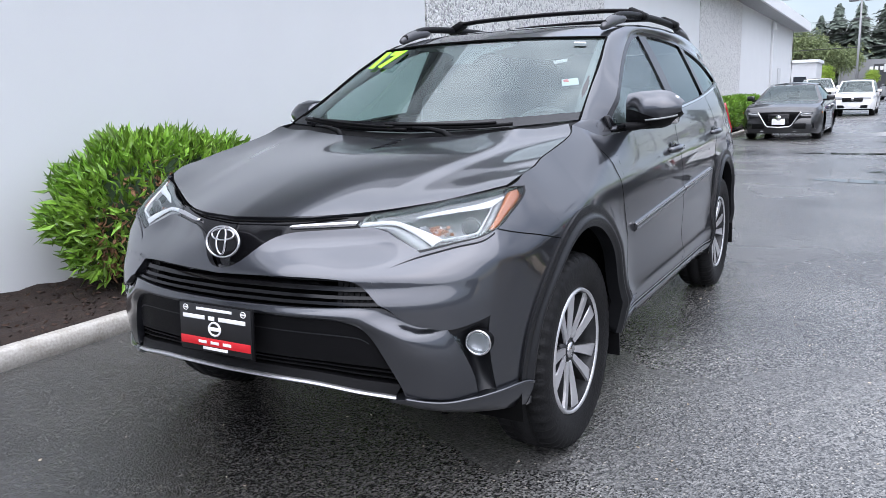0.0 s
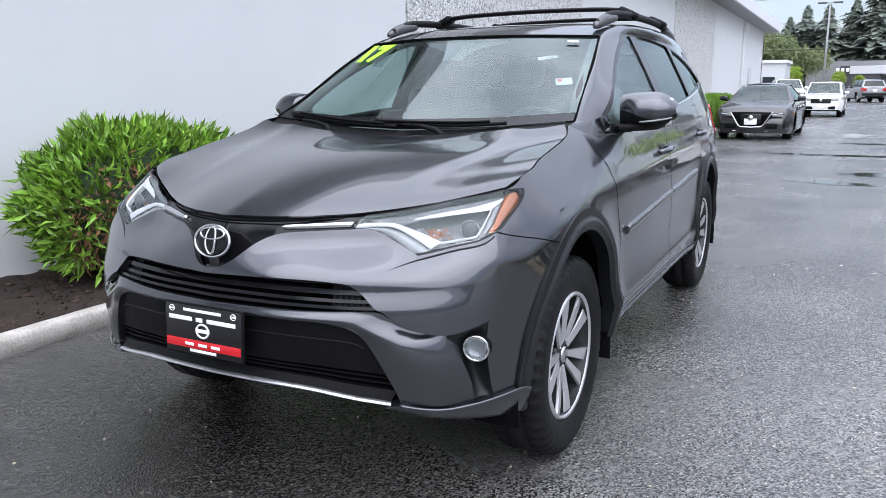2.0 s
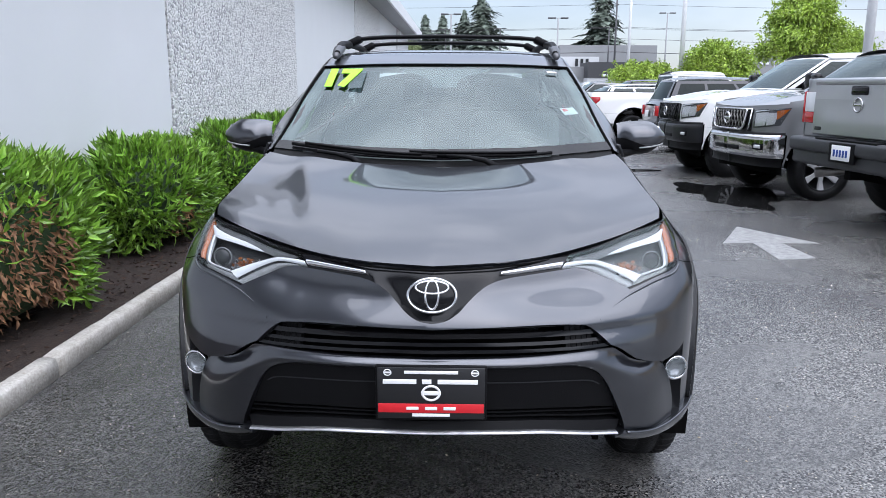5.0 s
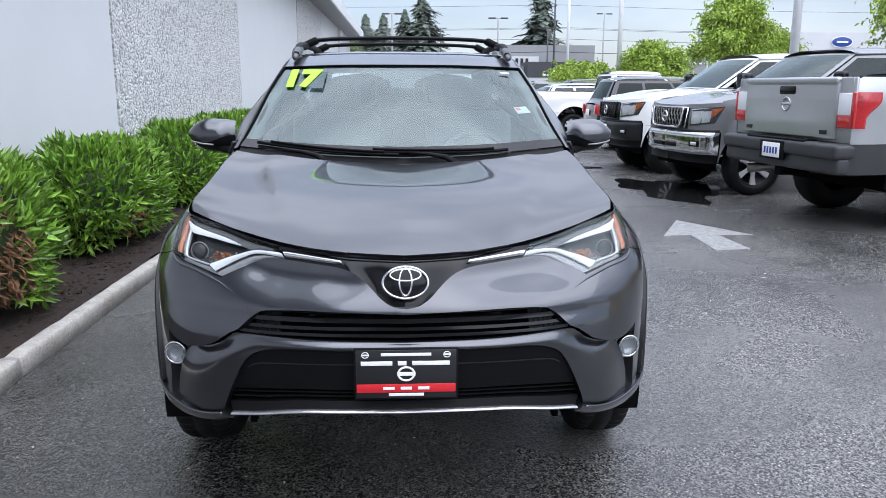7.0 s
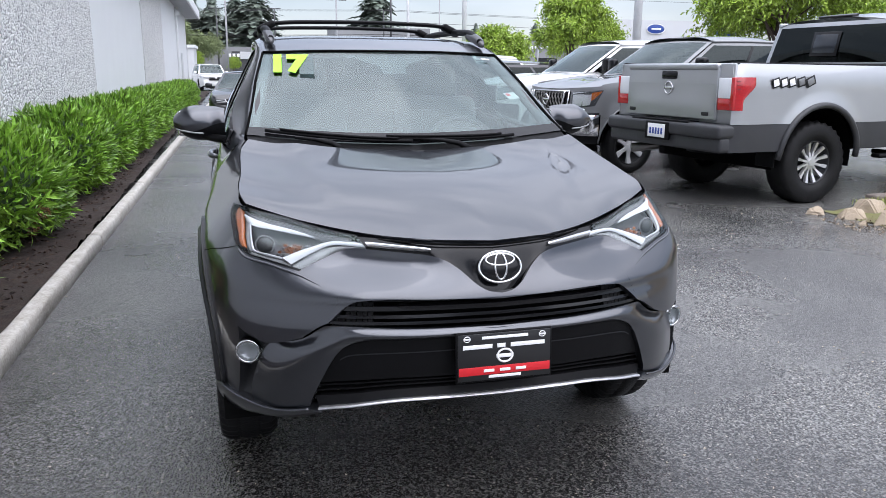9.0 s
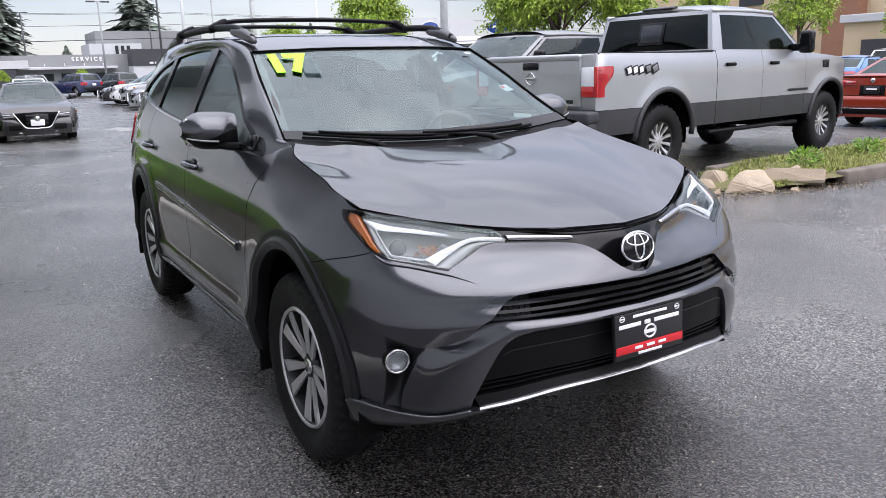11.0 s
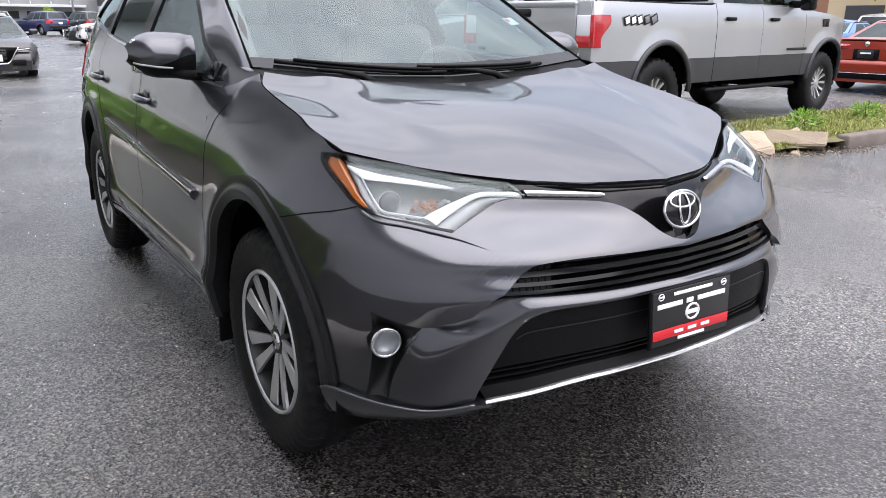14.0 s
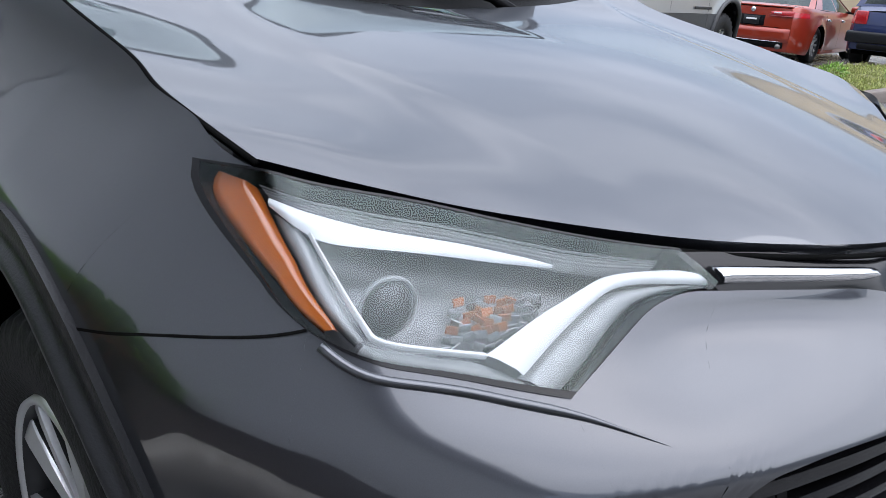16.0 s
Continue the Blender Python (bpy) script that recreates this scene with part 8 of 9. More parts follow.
def hood_panel():
    n, m = 40, 44
    g = coons(polyline(HF, n, True), polyline(HR, n, True), polyline(HC, m, True), polyline(HS, m, True), n, m)
    half_ = []
    # one even crown through the whole panel: the patch keeps its own height at the rim alone
    xy = np.array([(p.x, p.y + 1.55) for p in g])
    terms = np.stack([xy[:, 0] ** (2 * i) * xy[:, 1] ** j for i in range(4) for j in range(4)], 1)
    zs = np.array([p.z for p in g])
    st = np.array([((k % (n + 1)) / n, (k // (n + 1)) / m) for k in range(len(g))])
    weight = np.where((st[:, 0] == 1) | (st[:, 1] == 0) | (st[:, 1] == 1), 6.0, 0.35)
    crown = terms @ np.linalg.lstsq(terms * weight[:, None], zs * weight, rcond=None)[0]
    left_over = (zs - crown).reshape(m + 1, n + 1)
    for k, p in enumerate(g):
        i, j = k % (n + 1), k // (n + 1)
        s_, t_ = i / n, j / m
        es, e0, e1 = ease(0.45, 1.0, s_), 1 - ease(0.0, 0.45, t_), ease(0.5, 1.0, t_)
        p.z = crown[k] + es * (left_over[j, n] - e0 * left_over[0, n] - e1 * left_over[m, n]) + e0 * left_over[0, i] + e1 * left_over[m, i]
        ridge = 0.88 - 0.10 * (1 - t_)
        lift = 0.006 * (1 - ease(ridge - 0.16, ridge + 0.02, s_)) * ease(0.12, 0.7, t_)
        # the raised middle of the hood ends at a soft crease that runs in towards the nose
        crease = 0.405 + 0.115 * ease(-1.85, -1.15, p.y)
        lift += 0.008 * (1 - ease(crease - 0.012, crease + 0.075, p.x)) * ease(-1.95, -1.45, p.y)
        half_.append(Vector((p.x, p.y, p.z + lift)))
    vs = []
    for j in range(m + 1):
        row = half_[j * (n + 1):(j + 1) * (n + 1)]
        vs += [Vector((-p.x, p.y, p.z)) for p in reversed(row[1:])] + row
    w = 2 * n
    fs = grid_faces(w, m)
    rim = [i for i in range(w + 1)] + [j * (w + 1) + w for j in range(1, m + 1)] + [m * (w + 1) + i for i in range(w - 1, -1, -1)] + [j * (w + 1) for j in range(m - 1, 0, -1)]
    k, q = len(vs), len(rim)
    vs += [vs[i] for i in rim] + [vs[i] + Vector((-0.02 * math.copysign(ease(0.25, 0.65, abs(vs[i].x)), vs[i].x), 0.012 if i <= w else 0, -0.026)) for i in rim]
    fs += [(k + i, k + q + i, k + q + (i + 1) % q, k + (i + 1) % q) for i in range(q)]
    link_mesh("hood", vs, fs, M_HOOD_PAINT, suv, "smooth grey hood beaded with fine rain")


hood_panel()
for sx in (1, -1):
    pts = [Vector((sx * p.x, p.y, p.z - 0.004)) for p in polyline(HS, 30, True)]
    part("hood_gap", tube_bm(pts, 0.0034, 6), M_VOID, suv)
    pts = [Vector((sx * p.x, p.y - 0.002, p.z - 0.014)) for p in polyline(HF, 40, True)]
    part("hood_gap", tube_bm(pts, 0.0030, 6), M_VOID, suv)

# flanks
SILL = 0.365


def flank(name, ya, yb, label=""):
    top = [at_y(ya + (yb - ya) * i / 4, key([(-0.96, 1.085), (-0.5, 1.115), (0.1, 1.15), (0.87, 1.20), (1.4, 1.25), (1.9, 1.30)], ya + (yb - ya) * i / 4)) for i in range(5)]
    doors = shell_patch(name, M_GREY_PAINT, suv, [at_y(ya, SILL), at_y(yb, SILL)], top, [at_y(ya, SILL + (top[0][1] - SILL) * i / 6) for i in range(7)], [at_y(yb, SILL + (top[-1][1] - SILL) * i / 6) for i in range(7)], 20, 30, label=label)
    return doors


shell_patch("door_front_post", M_GREY_PAINT, suv, [at_y(ARCH_BACK, 0.396), at_y(-0.86, 0.37)], [at_y(-1.045, 1.145), at_y(-0.86, 1.092)], POST_EDGE, [at_y(-0.86, 0.37 + 0.72 * i / 6) for i in range(7)], 6, 26, flange=0.01)
front_doors = flank("front_door", -0.86, 0.10)
rear_doors = flank("rear_door", 0.10, 0.815)
QT = [at_y(0.815 + (2.05 - 0.815) * i / 5, 1.195 + (1.315 - 1.195) * i / 5) for i in range(6)]
shell_patch("rear_quarter", M_GREY_PAINT, suv, [at_y(0.815, 0.37)] + arc(AXLE_R, ARCH, 176, 6)[1:-1] + [at_y(1.72, 0.40), at_y(2.05, 0.42)], QT, [at_y(0.815, 0.37 + 0.825 * i / 6) for i in range(7)], [at_y(2.05, 0.42 + 0.895 * i / 6) for i in range(7)], 54, 26)
shell_patch("rear_corner", M_GREY_PAINT, suv, [at_y(2.05, 0.42), at_y(2.29, 0.45)], [at_y(2.05, 1.315), at_y(2.27, 1.20)], [at_y(2.05, 0.42 + 0.895 * i / 6) for i in range(7)], [at_y(2.29, 0.45 + 0.75 * i / 6) for i in range(7)], 8, 20)
shell_patch("tail_light", M_REDLENS, suv, [at_y(2.02, 0.95), at_y(2.28, 0.95)], [at_y(1.98, 1.16), at_y(2.26, 1.14)], [at_y(2.02, 0.95), at_y(1.98, 1.16)], [at_y(2.28, 0.95), at_y(2.26, 1.14)], 8, 6, off=0.012, label="red wrap-round tail light")
part("rear_bumper", box_bm((1.5, 0.20, 0.32), (0, 2.25, 0.55), bevel=0.05), M_CLAD, suv)
for r0, r1, nm in ((0, 0, "rocker"),):
    shell_patch(nm, M_GREY_PAINT, suv, [at_y(-0.93, 0.30), at_y(0.83, 0.30)], [at_y(-0.92, 0.385), at_y(0.82, 0.385)], [at_y(-0.93, 0.30), at_y(-0.92, 0.385)], [at_y(0.83, 0.30), at_y(0.82, 0.385)], 24, 5, off=lambda s, t: 0.010 - 0.03 * (1 - t) ** 2, flange=0.05)
for ya in (AXLE_F, AXLE_R):
    a0, a1 = (-5, 176) if ya < 0 else (0, 186)
    inner, outer = arc(ya, (0.384, 0.450), a0, a1, 36), arc(ya, (0.446, 0.522), a0 * 0.7, a1 if ya > 0 else a1 - 1, 36)
    shell_patch("arch_moulding", M_CLAD, suv, inner, outer, [inner[0], outer[0]], [inner[-1], outer[-1]], 60, 10, off=lambda s, t: 0.002 + 0.015 * ease(0, 0.36, t) - 0.011 * ease(0.36, 0.62, t) + 0.004 * ease(0.62, 0.9, t), flange=0.05, label="dark grey arch moulding")
    for sx in (1, -1):
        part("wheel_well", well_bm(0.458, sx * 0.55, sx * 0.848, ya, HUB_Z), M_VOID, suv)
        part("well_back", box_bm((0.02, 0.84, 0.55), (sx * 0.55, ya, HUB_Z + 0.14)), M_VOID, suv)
        part("mud_flap", box_bm((0.16, 0.012, 0.25), (sx * 0.81, ya + 0.402, 0.345), (6, 0, 0), 0.004), M_PLASTIC, suv)

# side mouldings, seams, handles
for ya, yb in ((-0.78, 0.092), (0.108, 0.775)):
    f = lambda y: 0.721 + (y + 0.78) * 0.055
    shell_patch("door_moulding", M_GREY_PAINT, suv, [at_y(ya, f(ya) - 0.018), at_y(yb, f(yb) - 0.018)], [at_y(ya, f(ya) + 0.018), at_y(yb, f(yb) + 0.018)], [at_y(ya, f(ya) - 0.018), at_y(ya, f(ya) + 0.018)], [at_y(yb, f(yb) - 0.018), at_y(yb, f(yb) + 0.018)], 24, 6,
                off=lambda s, t: 0.004 + 0.011 * math.sin(math.pi * t) ** 0.5, flange=0.015)
    shell_patch("moulding_trim", M_CHROME, suv, [at_y(ya, f(ya) + 0.010), at_y(yb, f(yb) + 0.010)], [at_y(ya, f(ya) + 0.016), at_y(yb, f(yb) + 0.016)], [at_y(ya, f(ya) + 0.010), at_y(ya, f(ya) + 0.016)], [at_y(yb, f(yb) + 0.010), at_y(yb, f(yb) + 0.016)], 24, 2, off=0.0145, flange=0.004)
gap_line("door_gap", [at_y(-0.87, 0.39), at_y(-0.88, 0.55), at_y(-0.885, 0.75), at_y(-0.92, 0.93), at_y(-0.985, 1.05)], suv)
gap_line("door_gap", [at_y(0.10, 0.39), at_y(0.10, 0.7), at_y(0.115, 0.95), at_y(0.15, 1.15)], suv)
gap_line("door_gap", [at_y(0.79, 0.39), at_y(0.80, 0.66), at_y(0.92, 0.86), at_y(1.08, 0.98), at_y(1.14, 1.08), at_y(1.10, 1.22)], suv)
gap_line("bumper_gap", SEAM, suv, 0.003)
for sx in (1, -1):
    lip = [shell(q.x, q.y) + shell_n(q.x, q.y) * 0.0015 for q in uz([(0.90, 0.866), (0.837, 0.848), (0.76, 0.836), (0.70, 0.824), (0.620, 0.805), (0.550, 0.779)], 30)]
    part("lamp_lip", tube_bm([(sx * p.x, p.y, p.z) for p in lip], [0.0045] * 22 + [0.0045 - 0.0005 * k for k in range(1, 10)], 8), M_GREY_PAINT, suv, "painted crease under the headlight")
gap_line("sill_gap", [at_y(-0.92, 0.386), at_y(0.0, 0.386), at_y(0.82, 0.386)], suv, 0.006)
# the highlight along the sill, painted as a bright alloy line
gap_line("sill_edge", [at_y(-0.92, 0.394), at_y(0.0, 0.394), at_y(0.82, 0.394)], suv, 0.007, 0.0022, mat=M_ALLOY)
for sx in (1, -1):
    for yh, zh in ((0.005, 0.985), (1.05, 1.013)):
        p = shell(*at_y(yh, zh))
        h = part("door_handle", tube_bm([(sx * (p.x + o), yh + d, zh + d * 0.04) for d, o in ((-0.095, -0.004), (-0.085, 0.018), (-0.05, 0.030), (0.0, 0.033), (0.05, 0.030), (0.085, 0.018), (0.095, -0.004))], [0.010, 0.014, 0.016, 0.016, 0.016, 0.014, 0.010], 12), M_GREY_PAINT, suv, "body-coloured door handle")
        bm = bmesh.new()
        bmesh.ops.create_uvsphere(bm, u_segments=16, v_segments=10, radius=1, matrix=Matrix.Translation((sx * (p.x + 0.001), yh, zh)) @ Matrix.Diagonal((0.006, 0.06, 0.033, 1)))
        part("handle_cup", bm, M_GLOSS_BLACK, h)

# greenhouse: side glass and frames on the same shell
WIN_LOW = [(-0.80, 1.125), (-0.5, 1.130), (0.1, 1.165), (0.87, 1.215), (1.4, 1.265), (1.75, 1.305)]
wl_ = lambda y: key(WIN_LOW, y)
WIN_TOP = [(-0.80, 1.130), (-0.62, 1.235), (-0.4, 1.345), (-0.15, 1.452), (0.05, 1.515), (0.2, 1.540), (0.5, 1.548), (0.9, 1.532), (1.3, 1.480), (1.6, 1.395), (1.75, 1.315)]
wt_ = lambda y: key(WIN_TOP, y)


def side_pane(name, ya, yb, mat, label):
    n = 16
    low = [at_y(ya + (yb - ya) * i / n, wl_(ya + (yb - ya) * i / n)) for i in range(n + 1)]
    top = [at_y(ya + (yb - ya) * i / n, wt_(ya + (yb - ya) * i / n)) for i in range(n + 1)]
    for o in shell_patch(name, mat, suv, low, top, [low[0], top[0]], [low[-1], top[-1]], n, 8, off=-0.008, flange=0, label=label):
        o.visible_shadow = False


side_pane("side_window", -0.78, 0.215, M_WET_GLASS, "clear front door glass with rain drops")
side_pane("side_window", 0.335, 1.065, M_TINT, "dark tinted rear door glass")
side_pane("quarter_window", 1.115, 1.72, M_TINT, "dark tinted quarter glass")


def frame_strip(name, ya, yb, lo, hi, mat, off, n=30, label=""):
    low = [at_y(ya + (yb - ya) * i / n, lo(ya + (yb - ya) * i / n)) for i in range(n + 1)]
    top = [at_y(ya + (yb - ya) * i / n, hi(ya + (yb - ya) * i / n)) for i in range(n + 1)]
    return shell_patch(name, mat, suv, low, top, [low[0], top[0]], [low[-1], top[-1]], n, 4, off=off, flange=0.02, label=label)


frame_strip("belt_moulding", -0.86, 1.80, lambda y: wl_(y) - 0.016, lambda y: wl_(y) + 0.002, M_GLOSS_BLACK, 0.003)
frame_strip("belt_chrome", -0.80, 1.78, lambda y: wl_(y) - 0.014, lambda y: wl_(y) - 0.004, M_CHROME, 0.008, label="thin chrome belt line")
frame_strip("window_header", -0.79, 1.76, lambda y: wt_(y) - 0.002, lambda y: wt_(y) + 0.020, M_GLOSS_BLACK, 0.002)
for ya, yb, nm in ((0.205, 0.345, "centre_pillar"), (1.05, 1.13, "rear_pillar")):
    frame_strip(nm, ya, yb, lambda y: wl_(y) - 0.002, lambda y: wt_(y) + 0.004, M_GLOSS_BLACK, 0.001, 8)
# upper body side between windows and roof edge, and the tail pillar
ROOF_SIDE = [(0.612, -0.268, 1.515), (0.608, -0.05, 1.566), (0.602, 0.25, 1.598), (0.602, 0.9, 1.606), (0.590, 1.5, 1.575), (0.565, 2.02, 1.515)]
WS_SIDE = [(0.726, -0.953, 1.158), (0.698, -0.785, 1.245), (0.655, -0.508, 1.392), (0.612, -0.268, 1.515)]


def body_loft(name, rows, mat, label="", n=40):
    """A panel lofted through rows of points, on both sides."""
    rs = [polyline(r, n, True) for r in rows]
    m = 4 * (len(rs) - 1)
    cols = [polyline([r[i] for r in rs], m, True) for i in range(n + 1)]
    for sx in (1, -1):
        vs = [Vector((sx * cols[i][j].x, cols[i][j].y, cols[i][j].z)) for j in range(m + 1) for i in range(n + 1)]
        fs = grid_faces(n, m)
        if sx < 0:
            fs = [tuple(reversed(f)) for f in fs]
        link_mesh(name, vs, fs, mat, suv, label)


low_row = [shell(*at_y(y, wt_(y) + 0.018)) for y in (-0.80, -0.62, -0.4, -0.15, 0.05, 0.25, 0.6, 0.95, 1.3, 1.6, 1.74)]
mid_row = [Vector(p) for p in ((0.745, -0.90, 1.160), (0.715, -0.76, 1.245), (0.672, -0.50, 1.385), (0.633, -0.26, 1.502), (0.632, -0.02, 1.552), (0.632, 0.25, 1.578), (0.630, 0.9, 1.575), (0.612, 1.5, 1.53), (0.585, 2.03, 1.44))]
up_row = [Vector(p) for p in WS_SIDE[:-1] + ROOF_SIDE]
body_loft("roof_side", [low_row, mid_row, up_row], M_GREY_PAINT, "body-coloured windshield pillar and roof side")
body_loft("tail_pillar", [[shell(*at_y(1.74, 1.30)), shell(*at_y(1.95, 1.29)), shell(*at_y(2.24, 1.24))], [shell(*at_y(1.70, 1.38)), shell(*at_y(1.95, 1.38)), shell(*at_y(2.20, 1.36))], [(0.585, 1.74, 1.50), (0.585, 2.03, 1.44), (0.55, 2.1, 1.42)]], M_GREY_PAINT, n=10)
body_loft("cowl_side", [[shell(*at_y(-1.045, 1.145)), shell(*at_y(-0.90, 1.10)), shell(*at_y(-0.80, 1.10))], [(0.730, -1.00, 1.152), (0.765, -0.89, 1.14), shell(*at_y(-0.80, 1.125))], [(0.726, -0.953, 1.158), (0.75, -0.90, 1.160), shell(*at_y(-0.78, 1.15))]], M_GREY_PAINT, n=10)


def loft_whole(name, rows, mat, n=24, m=20, label="", shadow=True, drop=0.0):
    """A panel across the car, through half rows from the middle outwards."""
    rs = [polyline(r, n, True) for r in rows]
    cols = [polyline([r[i] for r in rs], m, True) for i in range(n + 1)]
    vs = []
    for j in range(m + 1):
        row = [cols[i][j] for i in range(n + 1)]
        vs += [Vector((-p.x, p.y, p.z - drop)) for p in reversed(row[1:])] + [Vector((p.x, p.y, p.z - drop)) for p in row]
    o = link_mesh(name, vs, grid_faces(2 * n, m), mat, suv, label)
    o.visible_shadow = shadow
    return o


loft_whole("roof", [[(0, -0.425, 1.522), (0.35, -0.375, 1.520), (0.612, -0.268, 1.515)], [(0, -0.1, 1.588), (0.35, -0.07, 1.585), (0.608, -0.05, 1.566)], [(0, 0.3, 1.622), (0.35, 0.28, 1.617), (0.602, 0.25, 1.598)],
                    [(0, 0.9, 1.630), (0.35, 0.9, 1.625), (0.602, 0.9, 1.606)], [(0, 1.5, 1.605), (0.35, 1.5, 1.600), (0.590, 1.5, 1.575)], [(0, 2.12, 1.545), (0.35, 2.10, 1.540), (0.565, 2.02, 1.515)]], M_GREY_PAINT)
loft_whole("tailgate", [[(0, 2.34, 0.62), (0.4, 2.33, 0.62), (0.70, 2.27, 0.62)], [(0, 2.34, 1.0), (0.4, 2.33, 1.0), (0.70, 2.27, 1.0)], [(0, 2.28, 1.18), (0.35, 2.27, 1.18), (0.62, 2.20, 1.18)], [(0, 2.13, 1.53), (0.35, 2.10, 1.52), (0.555, 2.03, 1.49)]], M_GREY_PAINT)
WS = [[(0, -1.035, 1.118), (0.35, -1.01, 1.130), (0.716, -0.943, 1.160)], [(0, -0.86, 1.246), (0.34, -0.83, 1.250), (0.684, -0.740, 1.262)], [(0, -0.64, 1.390), (0.32, -0.60, 1.391), (0.648, -0.508, 1.392)], [(0, -0.425, 1.518), (0.30, -0.385, 1.517), (0.605, -0.277, 1.509)]]
loft_whole("windshield", WS, M_GLASS, label="raked windshield reflecting the cloudy sky", shadow=False)
part("windshield_header", tube_bm([(sg * p.x, p.y - 0.002, p.z + 0.003) for sg, line in ((-1, list(reversed(polyline(WS[3], 16, True)))), (1, polyline(WS[3], 16, True)[1:])) for p in line], 0.006, 6), M_VOID, suv)
for sx in (1, -1):
    part("windshield_gap", tube_bm([(sx * (p.x + 0.004), p.y, p.z) for p in polyline([r[-1] for r in WS], 24, True)], 0.0065, 6), M_VOID, suv)
part("windshield_gap", tube_bm([(-x, y, z + 0.002) for x, y, z in reversed([tuple(p) for p in polyline(WS[-1], 16, True)][1:])] + [(p.x, p.y, p.z + 0.002) for p in polyline(WS[-1], 16, True)], 0.004, 6), M_VOID, suv)
# black border of the glass at its foot
loft_whole("glass_border", [[(x, y - 0.004, z + 0.001) for x, y, z in WS[0]], [(0, -0.985, 1.159), (0.35, -0.958, 1.168), (0.704, -0.888, 1.190)]], M_GLOSS_BLACK, 24, 3)
loft_whole("cowl_panel", [[(x, y + 0.006, z - 0.025) for x, y, z in HR], [(x, y - 0.002, z - 0.004) for x, y, z in WS[0]]], M_PLASTIC, 24, 4, "black cowl panel below the glass")


def wiper(pts, n):
    w = new("wiper")
    w.parent = suv
    w["label"] = "black windshield wiper"
    ps = polyline(pts, n, True)
    part("wiper_blade", tube_bm([p + Vector((0, 0, 0.008)) for p in ps], 0.008, 6), M_PLASTIC, w)
    part("wiper_spine", tube_bm([p + Vector((0, -0.004, 0.020)) for p in ps[2:-2]], 0.006, 6), M_PLASTIC, w)
    return w


def ws_pt(x, f):
    """A point on the glass at x, f of the way up."""
    a = [Vector((x, key([(0, r[0][1]), (r[1][0], r[1][1]), (r[2][0], r[2][1])], abs(x)), key([(0, r[0][2]), (r[1][0], r[1][2]), (r[2][0], r[2][2])], abs(x)))) for r in WS]
    return polyline(a, 60, True)[int(f * 60)] + Vector((0, -0.006, 0.004))


w1 = wiper([ws_pt(x, f) for x, f in ((-0.64, 0.045), (-0.42, 0.02), (-0.2, 0.012), (-0.02, 0.0))], 20)
part("wiper_arm", tube_bm([(-0.33, -1.075, 1.100), (-0.37, -1.055, 1.128), (-0.44, -1.035, 1.143), (-0.52, -1.02, 1.150)], [0.016, 0.012, 0.008, 0.006], 8), M_PLASTIC, w1)
w2 = wiper([ws_pt(x, f) for x, f in ((-0.20, 0.03), (0.05, 0.03), (0.3, 0.015), (0.46, 0.0))], 20)
part("wiper_arm", tube_bm([(0.24, -1.09, 1.09), (0.18, -1.07, 1.122), (0.10, -1.055, 1.135), (0.02, -1.048, 1.138)], [0.016, 0.012, 0.008, 0.006], 8), M_PLASTIC, w2)

# mirrors
for sx in (1, -1):
    mir = new("door_mirror")
    mir.parent = suv
    mir["label"] = "door mirror with grey cap and black base"

    def shell_half(name, upper, mat, fat):
        vs, n, m = [], 20, 10
        for j in range(m + 1):
            for i in range(n + 1):
                u = i / n
                mid = 0.12 - 0.62 * ease(0.0, 0.75, u)
                a_, b_ = (mid, 1.0) if upper else (-1.0, mid)
                v = a_ + (b_ - a_) * j / m
                x = 0.805 + 0.225 * u
                h = 0.079 * (1 - max(0, (u - 0.50) / 0.50) ** 2.4 * 0.70) * (0.93 + 0.07 * ease(0, 0.2, u))
                depth = (0.075 + 0.02 * u) * math.sqrt(max(0.0, 1 - v * v)) * (1 - 0.45 * max(0, (u - 0.6) / 0.4) ** 2) * (0.55 + 0.45 * ease(0, 0.35, u)) * fat
                vs.append(Vector((sx * x, -0.575 - depth + 0.03 * u, 1.180 + h * v + 0.012 * u)))
        fs = grid_faces(n, m)
        return link_mesh(name, vs, fs if sx > 0 else [tuple(reversed(f)) for f in fs], mat, mir)

    shell_half("mirror_cap", True, M_GREY_PAINT, 1.0)
    shell_half("mirror_lower", False, M_PLASTIC, 0.97)
    bm = bmesh.new()
    add_box(bm, (0.20, 0.03, 0.115), (sx * 0.915, -0.565, 1.184), (0, 0, 0), 0.012)
    part("mirror_glass", bm, M_CHROME, mir)
    part("turn_signal", tube_bm([(sx * x, y, z) for x, y, z in ((0.90, -0.668, 1.146), (0.95, -0.660, 1.150), (1.00, -0.632, 1.158), (1.018, -0.612, 1.163))], 0.0035, 8), M_SHELF, mir, "clear side repeater")
    part("mirror_arm", tube_bm([(sx * 0.775, -0.70, 1.118), (sx * 0.80, -0.665, 1.118), (sx * 0.85, -0.625, 1.120), (sx * 0.90, -0.60, 1.130)], [0.020, 0.019, 0.018, 0.016], 10), M_PLASTIC, mir)
    part("mirror_post", box_bm((0.018, 0.13, 0.06), (sx * 0.782, -0.74, 1.142), (0, sx * -22, sx * 4), 0.006), M_GLOSS_BLACK, mir)

